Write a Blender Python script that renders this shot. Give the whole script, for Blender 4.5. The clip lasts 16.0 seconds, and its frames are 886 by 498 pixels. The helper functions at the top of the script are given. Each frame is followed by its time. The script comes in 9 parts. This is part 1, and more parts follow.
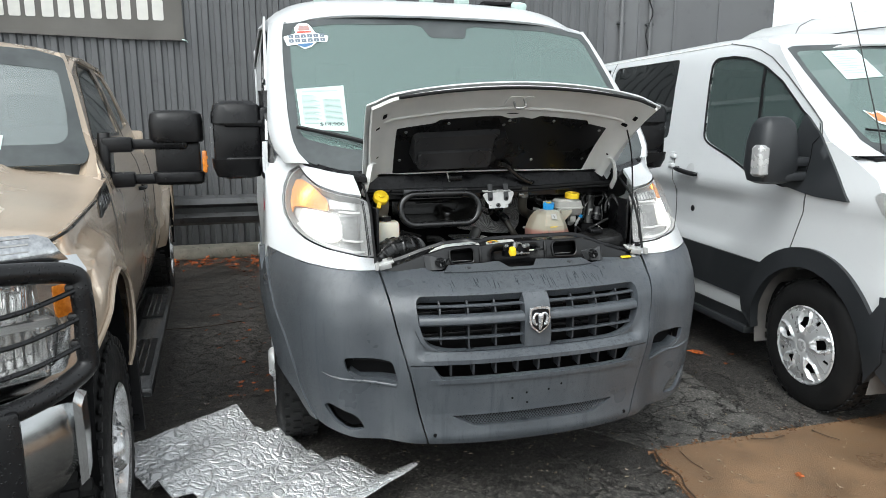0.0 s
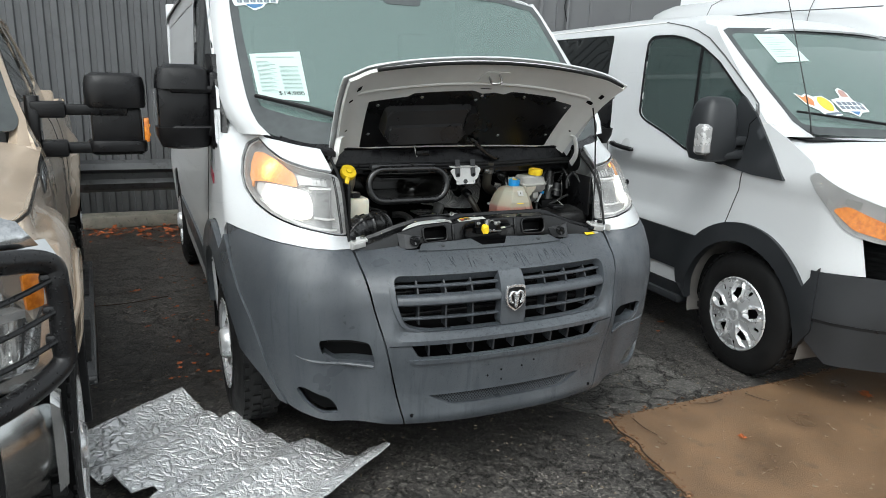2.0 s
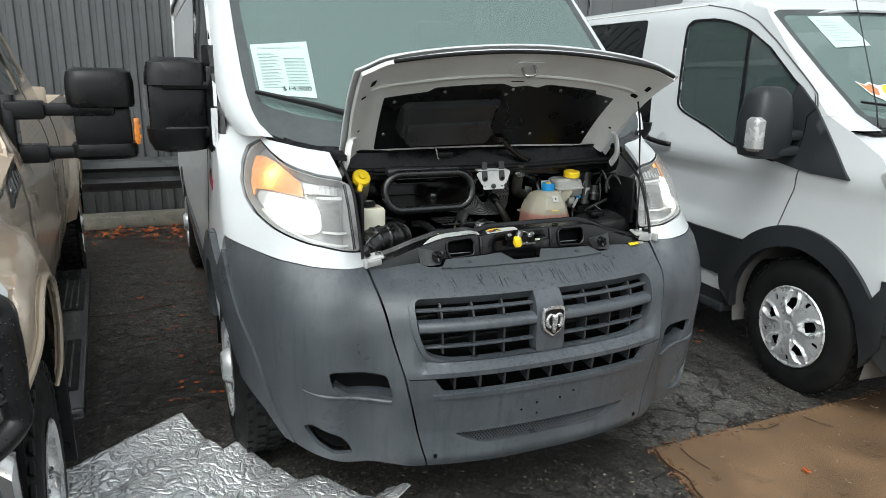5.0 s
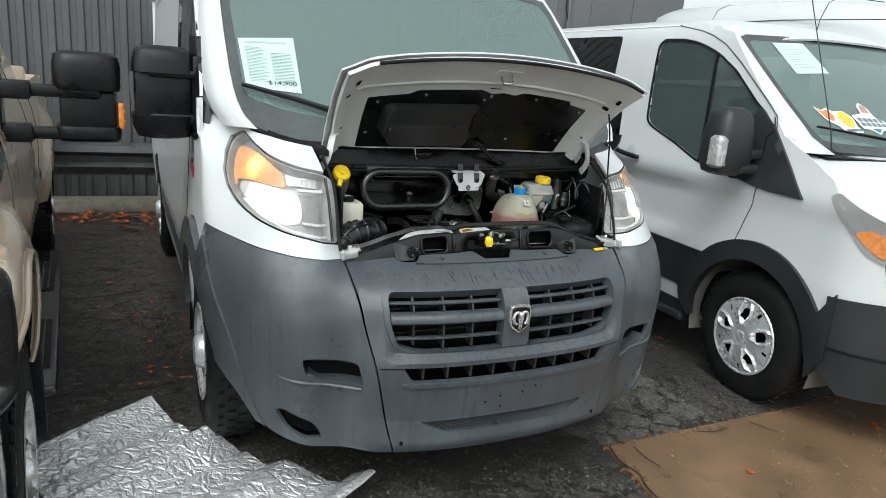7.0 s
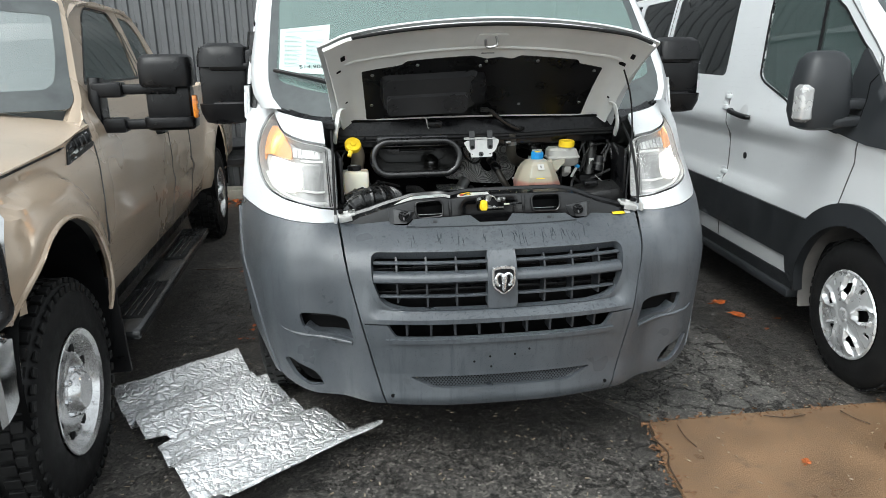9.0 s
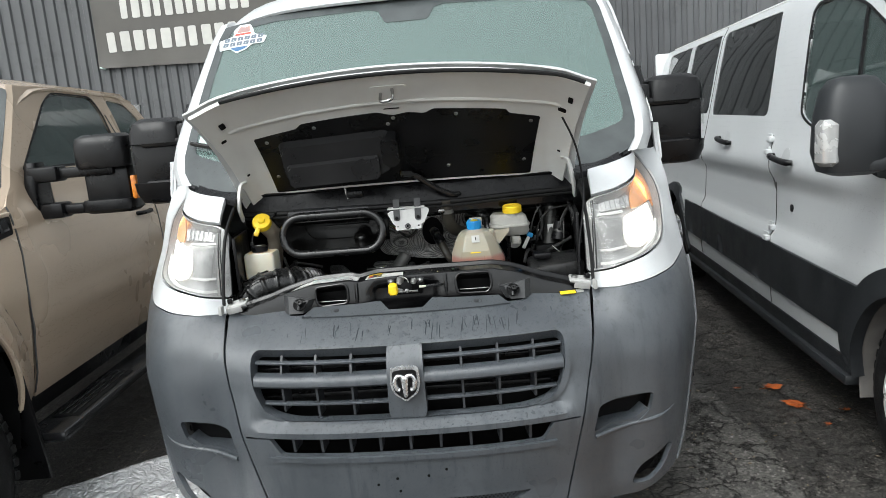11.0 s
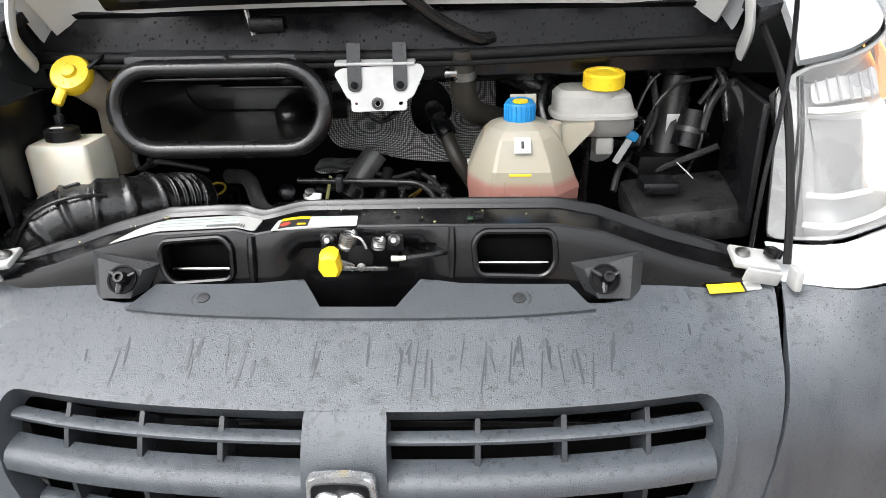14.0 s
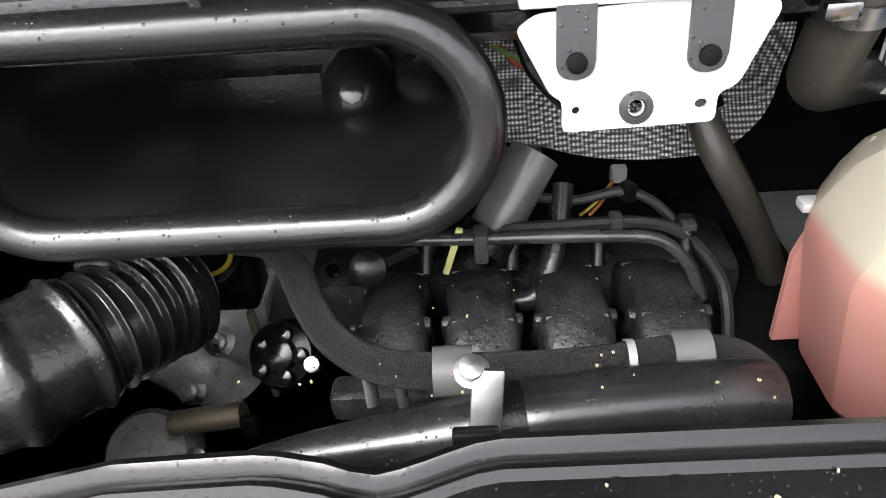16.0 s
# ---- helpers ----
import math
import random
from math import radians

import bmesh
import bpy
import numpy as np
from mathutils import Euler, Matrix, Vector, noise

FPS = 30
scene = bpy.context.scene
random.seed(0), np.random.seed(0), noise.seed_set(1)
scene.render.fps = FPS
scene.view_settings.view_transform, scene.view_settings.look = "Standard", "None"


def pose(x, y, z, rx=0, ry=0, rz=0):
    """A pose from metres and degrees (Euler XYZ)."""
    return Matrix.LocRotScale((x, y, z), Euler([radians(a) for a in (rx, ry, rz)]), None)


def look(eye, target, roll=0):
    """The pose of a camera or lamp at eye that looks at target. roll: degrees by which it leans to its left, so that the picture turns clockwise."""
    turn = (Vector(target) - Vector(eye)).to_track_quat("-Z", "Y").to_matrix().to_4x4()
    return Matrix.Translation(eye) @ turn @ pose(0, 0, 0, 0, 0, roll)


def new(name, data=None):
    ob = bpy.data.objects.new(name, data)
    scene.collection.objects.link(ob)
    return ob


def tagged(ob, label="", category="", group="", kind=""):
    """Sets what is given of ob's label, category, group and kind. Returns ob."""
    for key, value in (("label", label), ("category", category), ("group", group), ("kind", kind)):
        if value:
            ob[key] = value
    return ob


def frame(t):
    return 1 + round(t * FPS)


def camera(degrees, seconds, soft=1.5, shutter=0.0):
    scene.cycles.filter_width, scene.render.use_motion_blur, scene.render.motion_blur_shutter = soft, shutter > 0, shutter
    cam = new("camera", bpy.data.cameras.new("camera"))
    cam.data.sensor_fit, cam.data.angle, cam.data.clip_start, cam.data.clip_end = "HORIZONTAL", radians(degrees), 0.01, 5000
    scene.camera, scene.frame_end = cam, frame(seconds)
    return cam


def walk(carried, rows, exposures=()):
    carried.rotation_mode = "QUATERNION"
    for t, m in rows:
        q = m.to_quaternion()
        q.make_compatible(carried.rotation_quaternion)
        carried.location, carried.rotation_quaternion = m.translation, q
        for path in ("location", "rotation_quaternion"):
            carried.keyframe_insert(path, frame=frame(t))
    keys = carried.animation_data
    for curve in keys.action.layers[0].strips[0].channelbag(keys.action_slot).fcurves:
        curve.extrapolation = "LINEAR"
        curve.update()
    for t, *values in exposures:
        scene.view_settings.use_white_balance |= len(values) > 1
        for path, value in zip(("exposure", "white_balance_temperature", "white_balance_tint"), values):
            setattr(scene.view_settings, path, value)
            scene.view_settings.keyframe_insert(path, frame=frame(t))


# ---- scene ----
cam = camera(66.0, 16.0, soft=0.7)
PATH = [
    (0, (-1.039, -2.365, 1.521), (-0.505, -0.474, 1.148), -0.1),
    (0.5, (-1.043, -2.346, 1.539), (-0.592, -0.435, 1.161), -3.4),
    (1, (-1.187, -2.3, 1.559), (-0.608, -0.439, 1.108), -2.1),
    (1.5, (-1.321, -2.261, 1.574), (-0.657, -0.426, 1.137), -2.0),
    (2, (-1.304, -2.207, 1.56), (-0.496, -0.439, 1.089), 1.7),
    (2.5, (-1.16, -2.147, 1.545), (-0.404, -0.348, 1.109), -0.8),
    (3, (-1.128, -2.046, 1.566), (-0.414, -0.253, 1.044), -2.8),
    (5.5, (-1.234, -1.874, 1.569), (-0.472, -0.093, 1.073), 1.8),
    (6, (-1.278, -1.893, 1.571), (-0.545, -0.104, 1.058), 1.8),
    (6.5, (-1.32, -1.916, 1.58), (-0.527, -0.148, 1.085), 4.2),
    (7, (-1.259, -1.961, 1.574), (-0.409, -0.218, 1.085), 4.4),
    (7.5, (-1.036, -2.009, 1.554), (-0.499, -0.127, 1.144), -0.1),
    (8, (-0.852, -2.103, 1.553), (-0.371, -0.206, 1.139), 0.0),
    (8.5, (-0.731, -2.252, 1.545), (-0.399, -0.367, 0.963), 1.6),
    (9, (-0.474, -2.3, 1.535), (-0.249, -0.389, 0.992), -0.9),
    (11.5, (0.282, -1.705, 1.474), (0.17, 0.262, 1.13), -4.7),
    (12, (0.32, -1.548, 1.491), (0.463, 0.376, 0.961), -2.5),
    (12.5, (0.493, -1.408, 1.468), (0.435, 0.477, 0.801), -6.2),
    (13, (0.492, -1.166, 1.425), (0.193, 0.651, 0.646), -6.9),
    (13.5, (0.284, -0.86, 1.395), (0.203, 0.942, 0.531), 0.9),
    (14, (0.176, -0.639, 1.381), (0.075, 1.184, 0.565), -1.5),
    (14.5, (0.102, -0.312, 1.376), (-0.083, 1.471, 0.491), -4.7),
    (15, (-0.042, -0.095, 1.34), (-0.01, 1.589, 0.262), -3.1),
    (15.5, (-0.111, 0.014, 1.349), (0.063, 1.637, 0.193), 1.7),
    (16, (-0.084, 0.095, 1.336), (-0.175, 1.669, 0.106), -4.9),
]
walk(cam, [(t, look(eye, target, roll)) for t, eye, target, roll in PATH],
     [(0, 0.08, 6250, 5), (1.5, -0.02, 6250, 5), (3, -0.17, 6250, 3), (5.5, -0.15, 6250, 3), (7, -0.20, 6250, 3), (8, -0.03, 6250, 3), (9, 0.20, 6250, 4), (11.5, 0.08, 6350, 6), (12.5, 0.42, 6350, 8), (13.5, 0.50, 6400, 10), (14, 0.62, 6400, 10), (15, 0.84, 6450, 11), (15.5, 1.02, 6450, 12), (16, 1.5, 6450, 14)])

# ---- world, sun, exposure ----
scene.view_settings.exposure = 0.0
world = bpy.data.worlds.new("overcast_sky")
scene.world = world
world.use_nodes = True
wn = world.node_tree.nodes
wl = world.node_tree.links
sky = wn.new("ShaderNodeTexSky")
sky.sky_type = 'NISHITA'
sky.sun_disc = False
sky.sun_elevation = radians(54)
sky.sun_rotation = radians(220)
sky.air_density, sky.dust_density, sky.ozone_density = 1.0, 4.0, 1.0
grey = wn.new("ShaderNodeHueSaturation")
grey.inputs["Saturation"].default_value = 0.12
wl.new(sky.outputs[0], grey.inputs["Color"])
wl.new(grey.outputs[0], wn["Background"].inputs[0])
wn["Background"].inputs[1].default_value = 0.29
sun = new("sun", bpy.data.lights.new("sun", 'SUN'))
sun.data.energy, sun.data.angle, sun.data.color = 0.75, radians(50), (1.0, 0.98, 0.95)
sun.matrix_world = look((-4.4, -5.2, 9.4), (0, 0, 0))

# ---- materials ----
def node_mat(name):
    m = bpy.data.materials.new(name)
    m.use_nodes = True
    nt = m.node_tree
    return m, nt, nt.nodes["Principled BSDF"]


def noise_tex(nt, scale, detail=4.0, rough=0.55, coord="Object"):
    tc = nt.nodes.new("ShaderNodeTexCoord")
    n = nt.nodes.new("ShaderNodeTexNoise")
    n.inputs["Scale"].default_value, n.inputs["Detail"].default_value, n.inputs["Roughness"].default_value = scale, detail, rough
    nt.links.new(tc.outputs[coord], n.inputs["Vector"])
    return n


def ramp(nt, src, stops):
    r = nt.nodes.new("ShaderNodeValToRGB")
    e = r.color_ramp.elements
    while len(e) < len(stops):
        e.new(0.5)
    for k, (p, c) in enumerate(stops):
        e[k].position = p
        e[k].color = (c, c, c, 1) if isinstance(c, (int, float)) else (*c, 1)
    nt.links.new(src, r.inputs[0])
    return r


def drops(nt, scale, amount):
    """Height of scattered water drops."""
    tc = nt.nodes.new("ShaderNodeTexCoord")
    v = nt.nodes.new("ShaderNodeTexVoronoi")
    v.inputs["Scale"].default_value = scale
    nt.links.new(tc.outputs["Object"], v.inputs["Vector"])
    r = ramp(nt, v.outputs["Distance"], [(0.0, 1.0), (0.14, 0.85), (0.24, 0.45), (0.31, 0.0)])
    k = nt.nodes.new("ShaderNodeSeparateColor")
    nt.links.new(v.outputs["Color"], k.inputs[0])
    c = ramp(nt, k.outputs[0], [(1 - amount, 0.0), (1 - amount + 0.02, 1.0)])
    m = nt.nodes.new("ShaderNodeMath")
    m.operation = 'MULTIPLY'
    nt.links.new(r.outputs[0], m.inputs[0])
    nt.links.new(c.outputs[0], m.inputs[1])
    return m


def surf(name, c1, c2=None, scale=8.0, rough=0.5, rvar=0.12, metal=0.0, bump=0.0, bscale=120.0, coat=0.0, drop=0.0, dscale=140.0, dirt=None, spec=0.5, coatr=0.06, streak=None, spots=None):
    """Two-scale surface: broad tone change, fine relief, roughness wear, and rain drops."""
    m, nt, b = node_mat(name)
    c2 = c2 or tuple(min(1.0, v * 0.8) for v in c1)
    n1, n2 = noise_tex(nt, scale), noise_tex(nt, bscale, 3.0)
    mx = ramp(nt, n1.outputs[0], [(0.35, c2), (0.65, c1)])
    col = mx.outputs[0]
    if dirt:
        nd = noise_tex(nt, scale * 3.1, 8.0, 0.7)
        rd = ramp(nt, nd.outputs[0], [(0.56, 0.0), (0.72, 1.0)])
        mm = nt.nodes.new("ShaderNodeMix")
        mm.data_type = 'RGBA'
        mm.inputs[7].default_value = (*dirt, 1)
        nt.links.new(rd.outputs[0], mm.inputs[0])
        nt.links.new(col, mm.inputs[6])
        col = mm.outputs[2]
    if streak:
        ns = noise_tex(nt, 1.0, 5.0, 0.6)
        mp = nt.nodes.new("ShaderNodeMapping")
        mp.inputs["Scale"].default_value = (38, 38, 3.2)
        nt.links.new(ns.inputs["Vector"].links[0].from_socket, mp.inputs["Vector"])
        nt.links.new(mp.outputs[0], ns.inputs["Vector"])
        rs = ramp(nt, ns.outputs[0], [(0.50, 0.0), (0.66, 1.0)])
        ms = nt.nodes.new("ShaderNodeMix")
        ms.data_type = 'RGBA'
        ms.inputs[7].default_value = (*streak, 1)
        nt.links.new(rs.outputs[0], ms.inputs[0])
        nt.links.new(col, ms.inputs[6])
        col = ms.outputs[2]
    if spots:
        geo, axes = nt.nodes.new("ShaderNodeNewGeometry"), nt.nodes.new("ShaderNodeSeparateXYZ")
        nt.links.new(geo.outputs["Normal"], axes.inputs[0])
        level = ramp(nt, axes.outputs["Z"], [(0.45, 0.0), (0.75, 1.0)])
        pool = ramp(nt, noise_tex(nt, 75, 3.0, 0.6).outputs[0], [(0.585, 0.0), (0.625, 1.0)])
        pm, pk_ = nt.nodes.new("ShaderNodeMix"), nt.nodes.new("ShaderNodeMath")
        pk_.operation, pm.data_type = 'MULTIPLY', 'RGBA'
        nt.links.new(level.outputs[0], pk_.inputs[0])
        nt.links.new(pool.outputs[0], pk_.inputs[1])
        pm.inputs[7].default_value = (*spots, 1)
        nt.links.new(pk_.outputs[0], pm.inputs[0])
        nt.links.new(col, pm.inputs[6])
        col = pm.outputs[2]
    nt.links.new(col, b.inputs["Base Color"])
    rr = ramp(nt, n1.outputs[0], [(0.3, max(0.02, rough - rvar)), (0.7, min(1.0, rough + rvar))])
    gloss = rr.outputs[0]
    d = drops(nt, dscale, drop) if drop else None
    if d:
        gm = nt.nodes.new("ShaderNodeMix")
        gm.inputs[3].default_value = 0.04
        nt.links.new(d.outputs[0], gm.inputs[0])
        nt.links.new(gloss, gm.inputs[2])
        gloss = gm.outputs[0]
    nt.links.new(gloss, b.inputs["Roughness"])
    b.inputs["Metallic"].default_value = metal
    b.inputs["Coat Weight"].default_value = coat
    b.inputs["Coat Roughness"].default_value = coatr
    b.inputs["Specular IOR Level"].default_value = spec
    height = None
    if bump:
        height = nt.nodes.new("ShaderNodeBump")
        height.inputs["Strength"].default_value, height.inputs["Distance"].default_value = bump, 0.004
        nt.links.new(n2.outputs[0], height.inputs["Height"])
    if d:
        h2 = nt.nodes.new("ShaderNodeBump")
        h2.inputs["Strength"].default_value, h2.inputs["Distance"].default_value = 0.9, 0.14 / dscale
        nt.links.new(d.outputs[0], h2.inputs["Height"])
        if height:
            nt.links.new(height.outputs[0], h2.inputs["Normal"])
        height = h2
    if height:
        nt.links.new(height.outputs[0], b.inputs["Normal"])
        if coat:
            nt.links.new(height.outputs[0], b.inputs["Coat Normal"])
    return m


def glass(name, tint, clear, rough=0.02):
    """A pane: part see-through, part mirror-like."""
    m, nt, b = node_mat(name)
    b.inputs["Base Color"].default_value = (*tint, 1)
    b.inputs["Roughness"].default_value = rough
    b.inputs["Alpha"].default_value = 1.0 - clear
    b.inputs["IOR"].default_value = 1.5
    b.inputs["Coat Weight"].default_value = 0.6
    d = drops(nt, 150, 0.35)
    h = nt.nodes.new("ShaderNodeBump")
    h.inputs["Strength"].default_value, h.inputs["Distance"].default_value = 0.5, 0.0007
    nt.links.new(d.outputs[0], h.inputs["Height"])
    nt.links.new(h.outputs[0], b.inputs["Normal"])
    return m


WHITE = surf("white_paint", (0.59, 0.605, 0.615), (0.555, 0.57, 0.58), 1.5, 0.34, 0.06, coat=0.3, drop=0.25, dscale=160, dirt=None)
UNDERWHITE = surf("white_inner_panel", (0.74, 0.74, 0.72), (0.66, 0.66, 0.64), 5, 0.4, 0.1, bump=0.05)
GREYPLASTIC = surf("grey_textured_plastic", (0.078, 0.087, 0.098), (0.053, 0.060, 0.069), 4, 0.38, 0.14, bump=0.3, bscale=700, drop=0.35, dscale=260, coat=0.5, coatr=0.22, dirt=(0.045, 0.05, 0.056), streak=(0.050, 0.057, 0.066), spots=(0.036, 0.041, 0.048))
BLACKPLASTIC = surf("black_plastic", (0.007, 0.007, 0.0078), (0.004, 0.004, 0.0047), 10, 0.34, 0.15, bump=0.12, bscale=300, drop=0.2, dscale=330, spec=0.3)
# Near-black base: shade of bay, recesses and holes is put into the colour.
DARKBAY = surf("dark_parts_and_shade", (0.005, 0.005, 0.0055), (0.003, 0.003, 0.0033), 12, 0.6, 0.15, bump=0.2, bscale=60, spec=0.12)
RUBBER = surf("tyre_rubber", (0.011, 0.011, 0.011), (0.006, 0.006, 0.0065), 14, 0.58, 0.15, bump=0.3, bscale=220, spec=0.25)
HOSE = surf("rubber_hose", (0.014, 0.014, 0.014), (0.008, 0.008, 0.008), 20, 0.27, 0.12, bump=0.12, bscale=200, drop=0.25, dscale=330, spec=0.6)
CHROME = surf("chrome", (0.72, 0.73, 0.74), (0.6, 0.61, 0.62), 9, 0.12, 0.06, metal=1.0)
SILVER = surf("silver_wheel_paint", (0.66, 0.67, 0.68), (0.58, 0.59, 0.60), 14, 0.30, 0.08, metal=0.55)
STEEL = surf("steel", (0.42, 0.42, 0.41), (0.28, 0.28, 0.27), 30, 0.35, 0.15, metal=1.0, bump=0.1)
TAN = surf("tan_paint", (0.54, 0.435, 0.33), (0.48, 0.385, 0.29), 1.2, 0.28, 0.06, metal=0.2, coat=0.6, drop=0.3, dscale=150)
WINDSHIELD = glass("windshield_glass", (0.135, 0.190, 0.178), 0.33)
TRUCKGLASS = glass("truck_windshield_glass", (0.21, 0.24, 0.24), 0.38)
DARKGLASS = glass("dark_side_glass", (0.006, 0.008, 0.008), 0.12)
SIDEGLASS = glass("side_glass", (0.050, 0.074, 0.070), 0.3)
LENS = glass("lamp_lens", (0.4, 0.4, 0.4), 0.90)
AMBER = surf("amber_lens", (0.80, 0.27, 0.03), (0.55, 0.15, 0.015), 55, 0.2, 0.05, coat=0.5, bump=0.5, bscale=70)
FRIT = surf("black_glass_edge", (0.075, 0.084, 0.085), (0.052, 0.058, 0.060), 6, 0.2, 0.05, drop=0.4)
PAPER = surf("paper", (0.50, 0.62, 0.585), (0.46, 0.575, 0.54), 6, 0.7)
YELLOW = surf("yellow_plastic", (0.86, 0.62, 0.02), (0.78, 0.52, 0.02), 30, 0.35, 0.1, drop=0.2)
BLUE = surf("blue_plastic", (0.02, 0.28, 0.62), (0.02, 0.22, 0.52), 30, 0.35, 0.1)
COWLM = surf("wet_black_cowl", (0.012, 0.012, 0.013), (0.006, 0.006, 0.007), 22, 0.30, 0.14, bump=0.25, bscale=26, drop=0.35, dscale=150, spec=0.2)
INTERIOR = surf("cabin_trim", (0.10, 0.105, 0.105), (0.07, 0.075, 0.075), 6, 0.8)


# ---- building tools ----
def part(name, bm, mat, parent=None, label="", sharp=38.0):
    """Link a bmesh as one mesh object, under a thing or a part."""
    bmesh.ops.recalc_face_normals(bm, faces=bm.faces)
    for f in bm.faces:
        f.smooth = True
    for e in bm.edges:
        if len(e.link_faces) == 2 and e.calc_face_angle(0) > radians(sharp):
            e.smooth = False
    me = bpy.data.meshes.new(name)
    bm.to_mesh(me)
    bm.free()
    me.materials.append(mat)
    ob = new(name, me)
    if parent:
        ob.parent = parent
    if label:
        tagged(ob, label)
    return ob


def thing(name, label, category, x=0.0, y=0.0, z=0.0, rz=0.0, group="", kind=""):
    ob = new(name)
    ob.empty_display_size = 0.1
    ob.matrix_basis = pose(x, y, z, 0, 0, rz)
    return tagged(ob, label, category, group, kind)


def spline(pts, n=8, closed=False):
    """Points on a smooth curve through pts."""
    p = np.array(pts, float)
    k = len(p)
    out = []
    for i in range(k if closed else k - 1):
        if closed:
            a, b, c, d = p[(i - 1) % k], p[i], p[(i + 1) % k], p[(i + 2) % k]
        else:
            a, b, c, d = p[max(i - 1, 0)], p[i], p[i + 1], p[min(i + 2, k - 1)]
        for j in range(n):
            t = j / n
            out.append(0.5 * (2 * b + (c - a) * t + (2 * a - 5 * b + 4 * c - d) * t * t + (3 * b - a - 3 * c + d) * t ** 3))
    if not closed:
        out.append(p[-1])
    return [tuple(q) for q in out]


def rounded(pts, r, n=5):
    """A polygon with its corners rounded by r (one value, or one for each corner)."""
    out = []
    k = len(pts)
    for i in range(k):
        rad = r[i] if isinstance(r, (list, tuple)) else r
        p, a, b = (np.array(pts[j % k], float) for j in (i, i - 1, i + 1))
        if rad <= 0:
            out.append(tuple(p))
            continue
        u, v = a - p, b - p
        lu, lv = np.linalg.norm(u), np.linalg.norm(v)
        d = min(rad, lu * 0.48, lv * 0.48)
        s, e = p + u / lu * d, p + v / lv * d
        for j in range(n + 1):
            t = j / n
            out.append(tuple((1 - t) ** 2 * s + 2 * t * (1 - t) * p + t * t * e))
    return out


def inside(q, loop):
    x, y = q[:, 0], q[:, 1]
    r = np.zeros(len(q), bool)
    for (x0, y0), (x1, y1) in zip(loop, loop[1:] + loop[:1]):
        if y0 == y1:
            continue
        c = ((y0 > y) != (y1 > y)) & (x < (x1 - x0) * (y - y0) / (y1 - y0) + x0)
        r ^= c
    return r


def panel(P, outer, holes=(), step=0.04, thick=0.0, lift=0.0):
    """A sheet on the surface P(u, v), cut to the outline and its holes; thick: depth, along the surface's normal."""
    from mathutils.geometry import delaunay_2d_cdt
    loops = []
    for lp in (outer, *holes):
        out = []
        for a, b in zip(lp, lp[1:] + lp[:1]):
            k = max(1, int(math.ceil(math.dist(a, b) / step)))
            out += [(a[0] + (b[0] - a[0]) * j / k, a[1] + (b[1] - a[1]) * j / k) for j in range(k)]
        clean = [out[0]]
        for q in out[1:]:
            if math.dist(q, clean[-1]) > 1e-5:
                clean.append(q)
        loops.append(clean)
    pts = [q for lp in loops for q in lp]
    edges, o = [], 0
    for lp in loops:
        edges += [(o + i, o + (i + 1) % len(lp)) for i in range(len(lp))]
        o += len(lp)
    arr = np.array(pts)
    lo, hi = arr[:len(loops[0])].min(0), arr[:len(loops[0])].max(0)
    gx, gy = np.meshgrid(np.arange(lo[0] + step / 2, hi[0], step), np.arange(lo[1] + step / 2, hi[1], step))
    g = np.stack([gx.ravel(), gy.ravel()], 1)
    keep = inside(g, loops[0])
    for lp in loops[1:]:
        keep &= ~inside(g, lp)
    g = g[keep]
    if len(g):
        near = np.full(len(g), 9.0)
        for c in range(0, len(arr), 200):
            near = np.minimum(near, np.linalg.norm(g[:, None] - arr[None, c:c + 200], axis=2).min(1))
        g = g[near > step * 0.45]
    vs = [Vector(q) for q in pts] + [Vector(q) for q in g]
    ov, oe, of = delaunay_2d_cdt(vs, edges, [], 0, 1e-7)[:3]
    cent = np.array([sum((ov[i] for i in f), Vector((0, 0))) / len(f) for f in of])
    ok = inside(cent, loops[0])
    for lp in loops[1:]:
        ok &= ~inside(cent, lp)
    uv = [tuple(q) for q in ov]
    bm = bmesh.new()

    def normal(u, v):
        h = 0.004
        a = Vector(P(u + h, v)) - Vector(P(u - h, v))
        b = Vector(P(u, v + h)) - Vector(P(u, v - h))
        return a.cross(b).normalized()
    nrm = [normal(*q) for q in uv] if (thick or lift) else None
    front = [bm.verts.new(Vector(P(*q)) + (nrm[i] * lift if nrm else Vector())) for i, q in enumerate(uv)]
    tris = [f for f, k in zip(of, ok) if k]
    for f in tris:
        bm.faces.new([front[i] for i in f])
    if thick:
        rim = [e for e in bm.edges if len(e.link_faces) == 1]
        idx = {v: i for i, v in enumerate(front)}
        back = {}
        for f in tris:
            for i in f:
                if i not in back:
                    back[i] = bm.verts.new(front[i].co - nrm[i] * thick)
        for e in rim:
            a, b = idx[e.verts[0]], idx[e.verts[1]]
            bm.faces.new((front[a], front[b], back[b], back[a]))
        for f in tris:
            bm.faces.new([back[i] for i in reversed(f)])
    for v in [v for v in bm.verts if not v.link_faces]:
        bm.verts.remove(v)
    return bm


def merge(bm, other):
    """Add the faces of another bmesh."""
    me = bpy.data.meshes.new("tmp")
    other.to_mesh(me)
    other.free()
    bm.from_mesh(me)
    bpy.data.meshes.remove(me)
    return bm


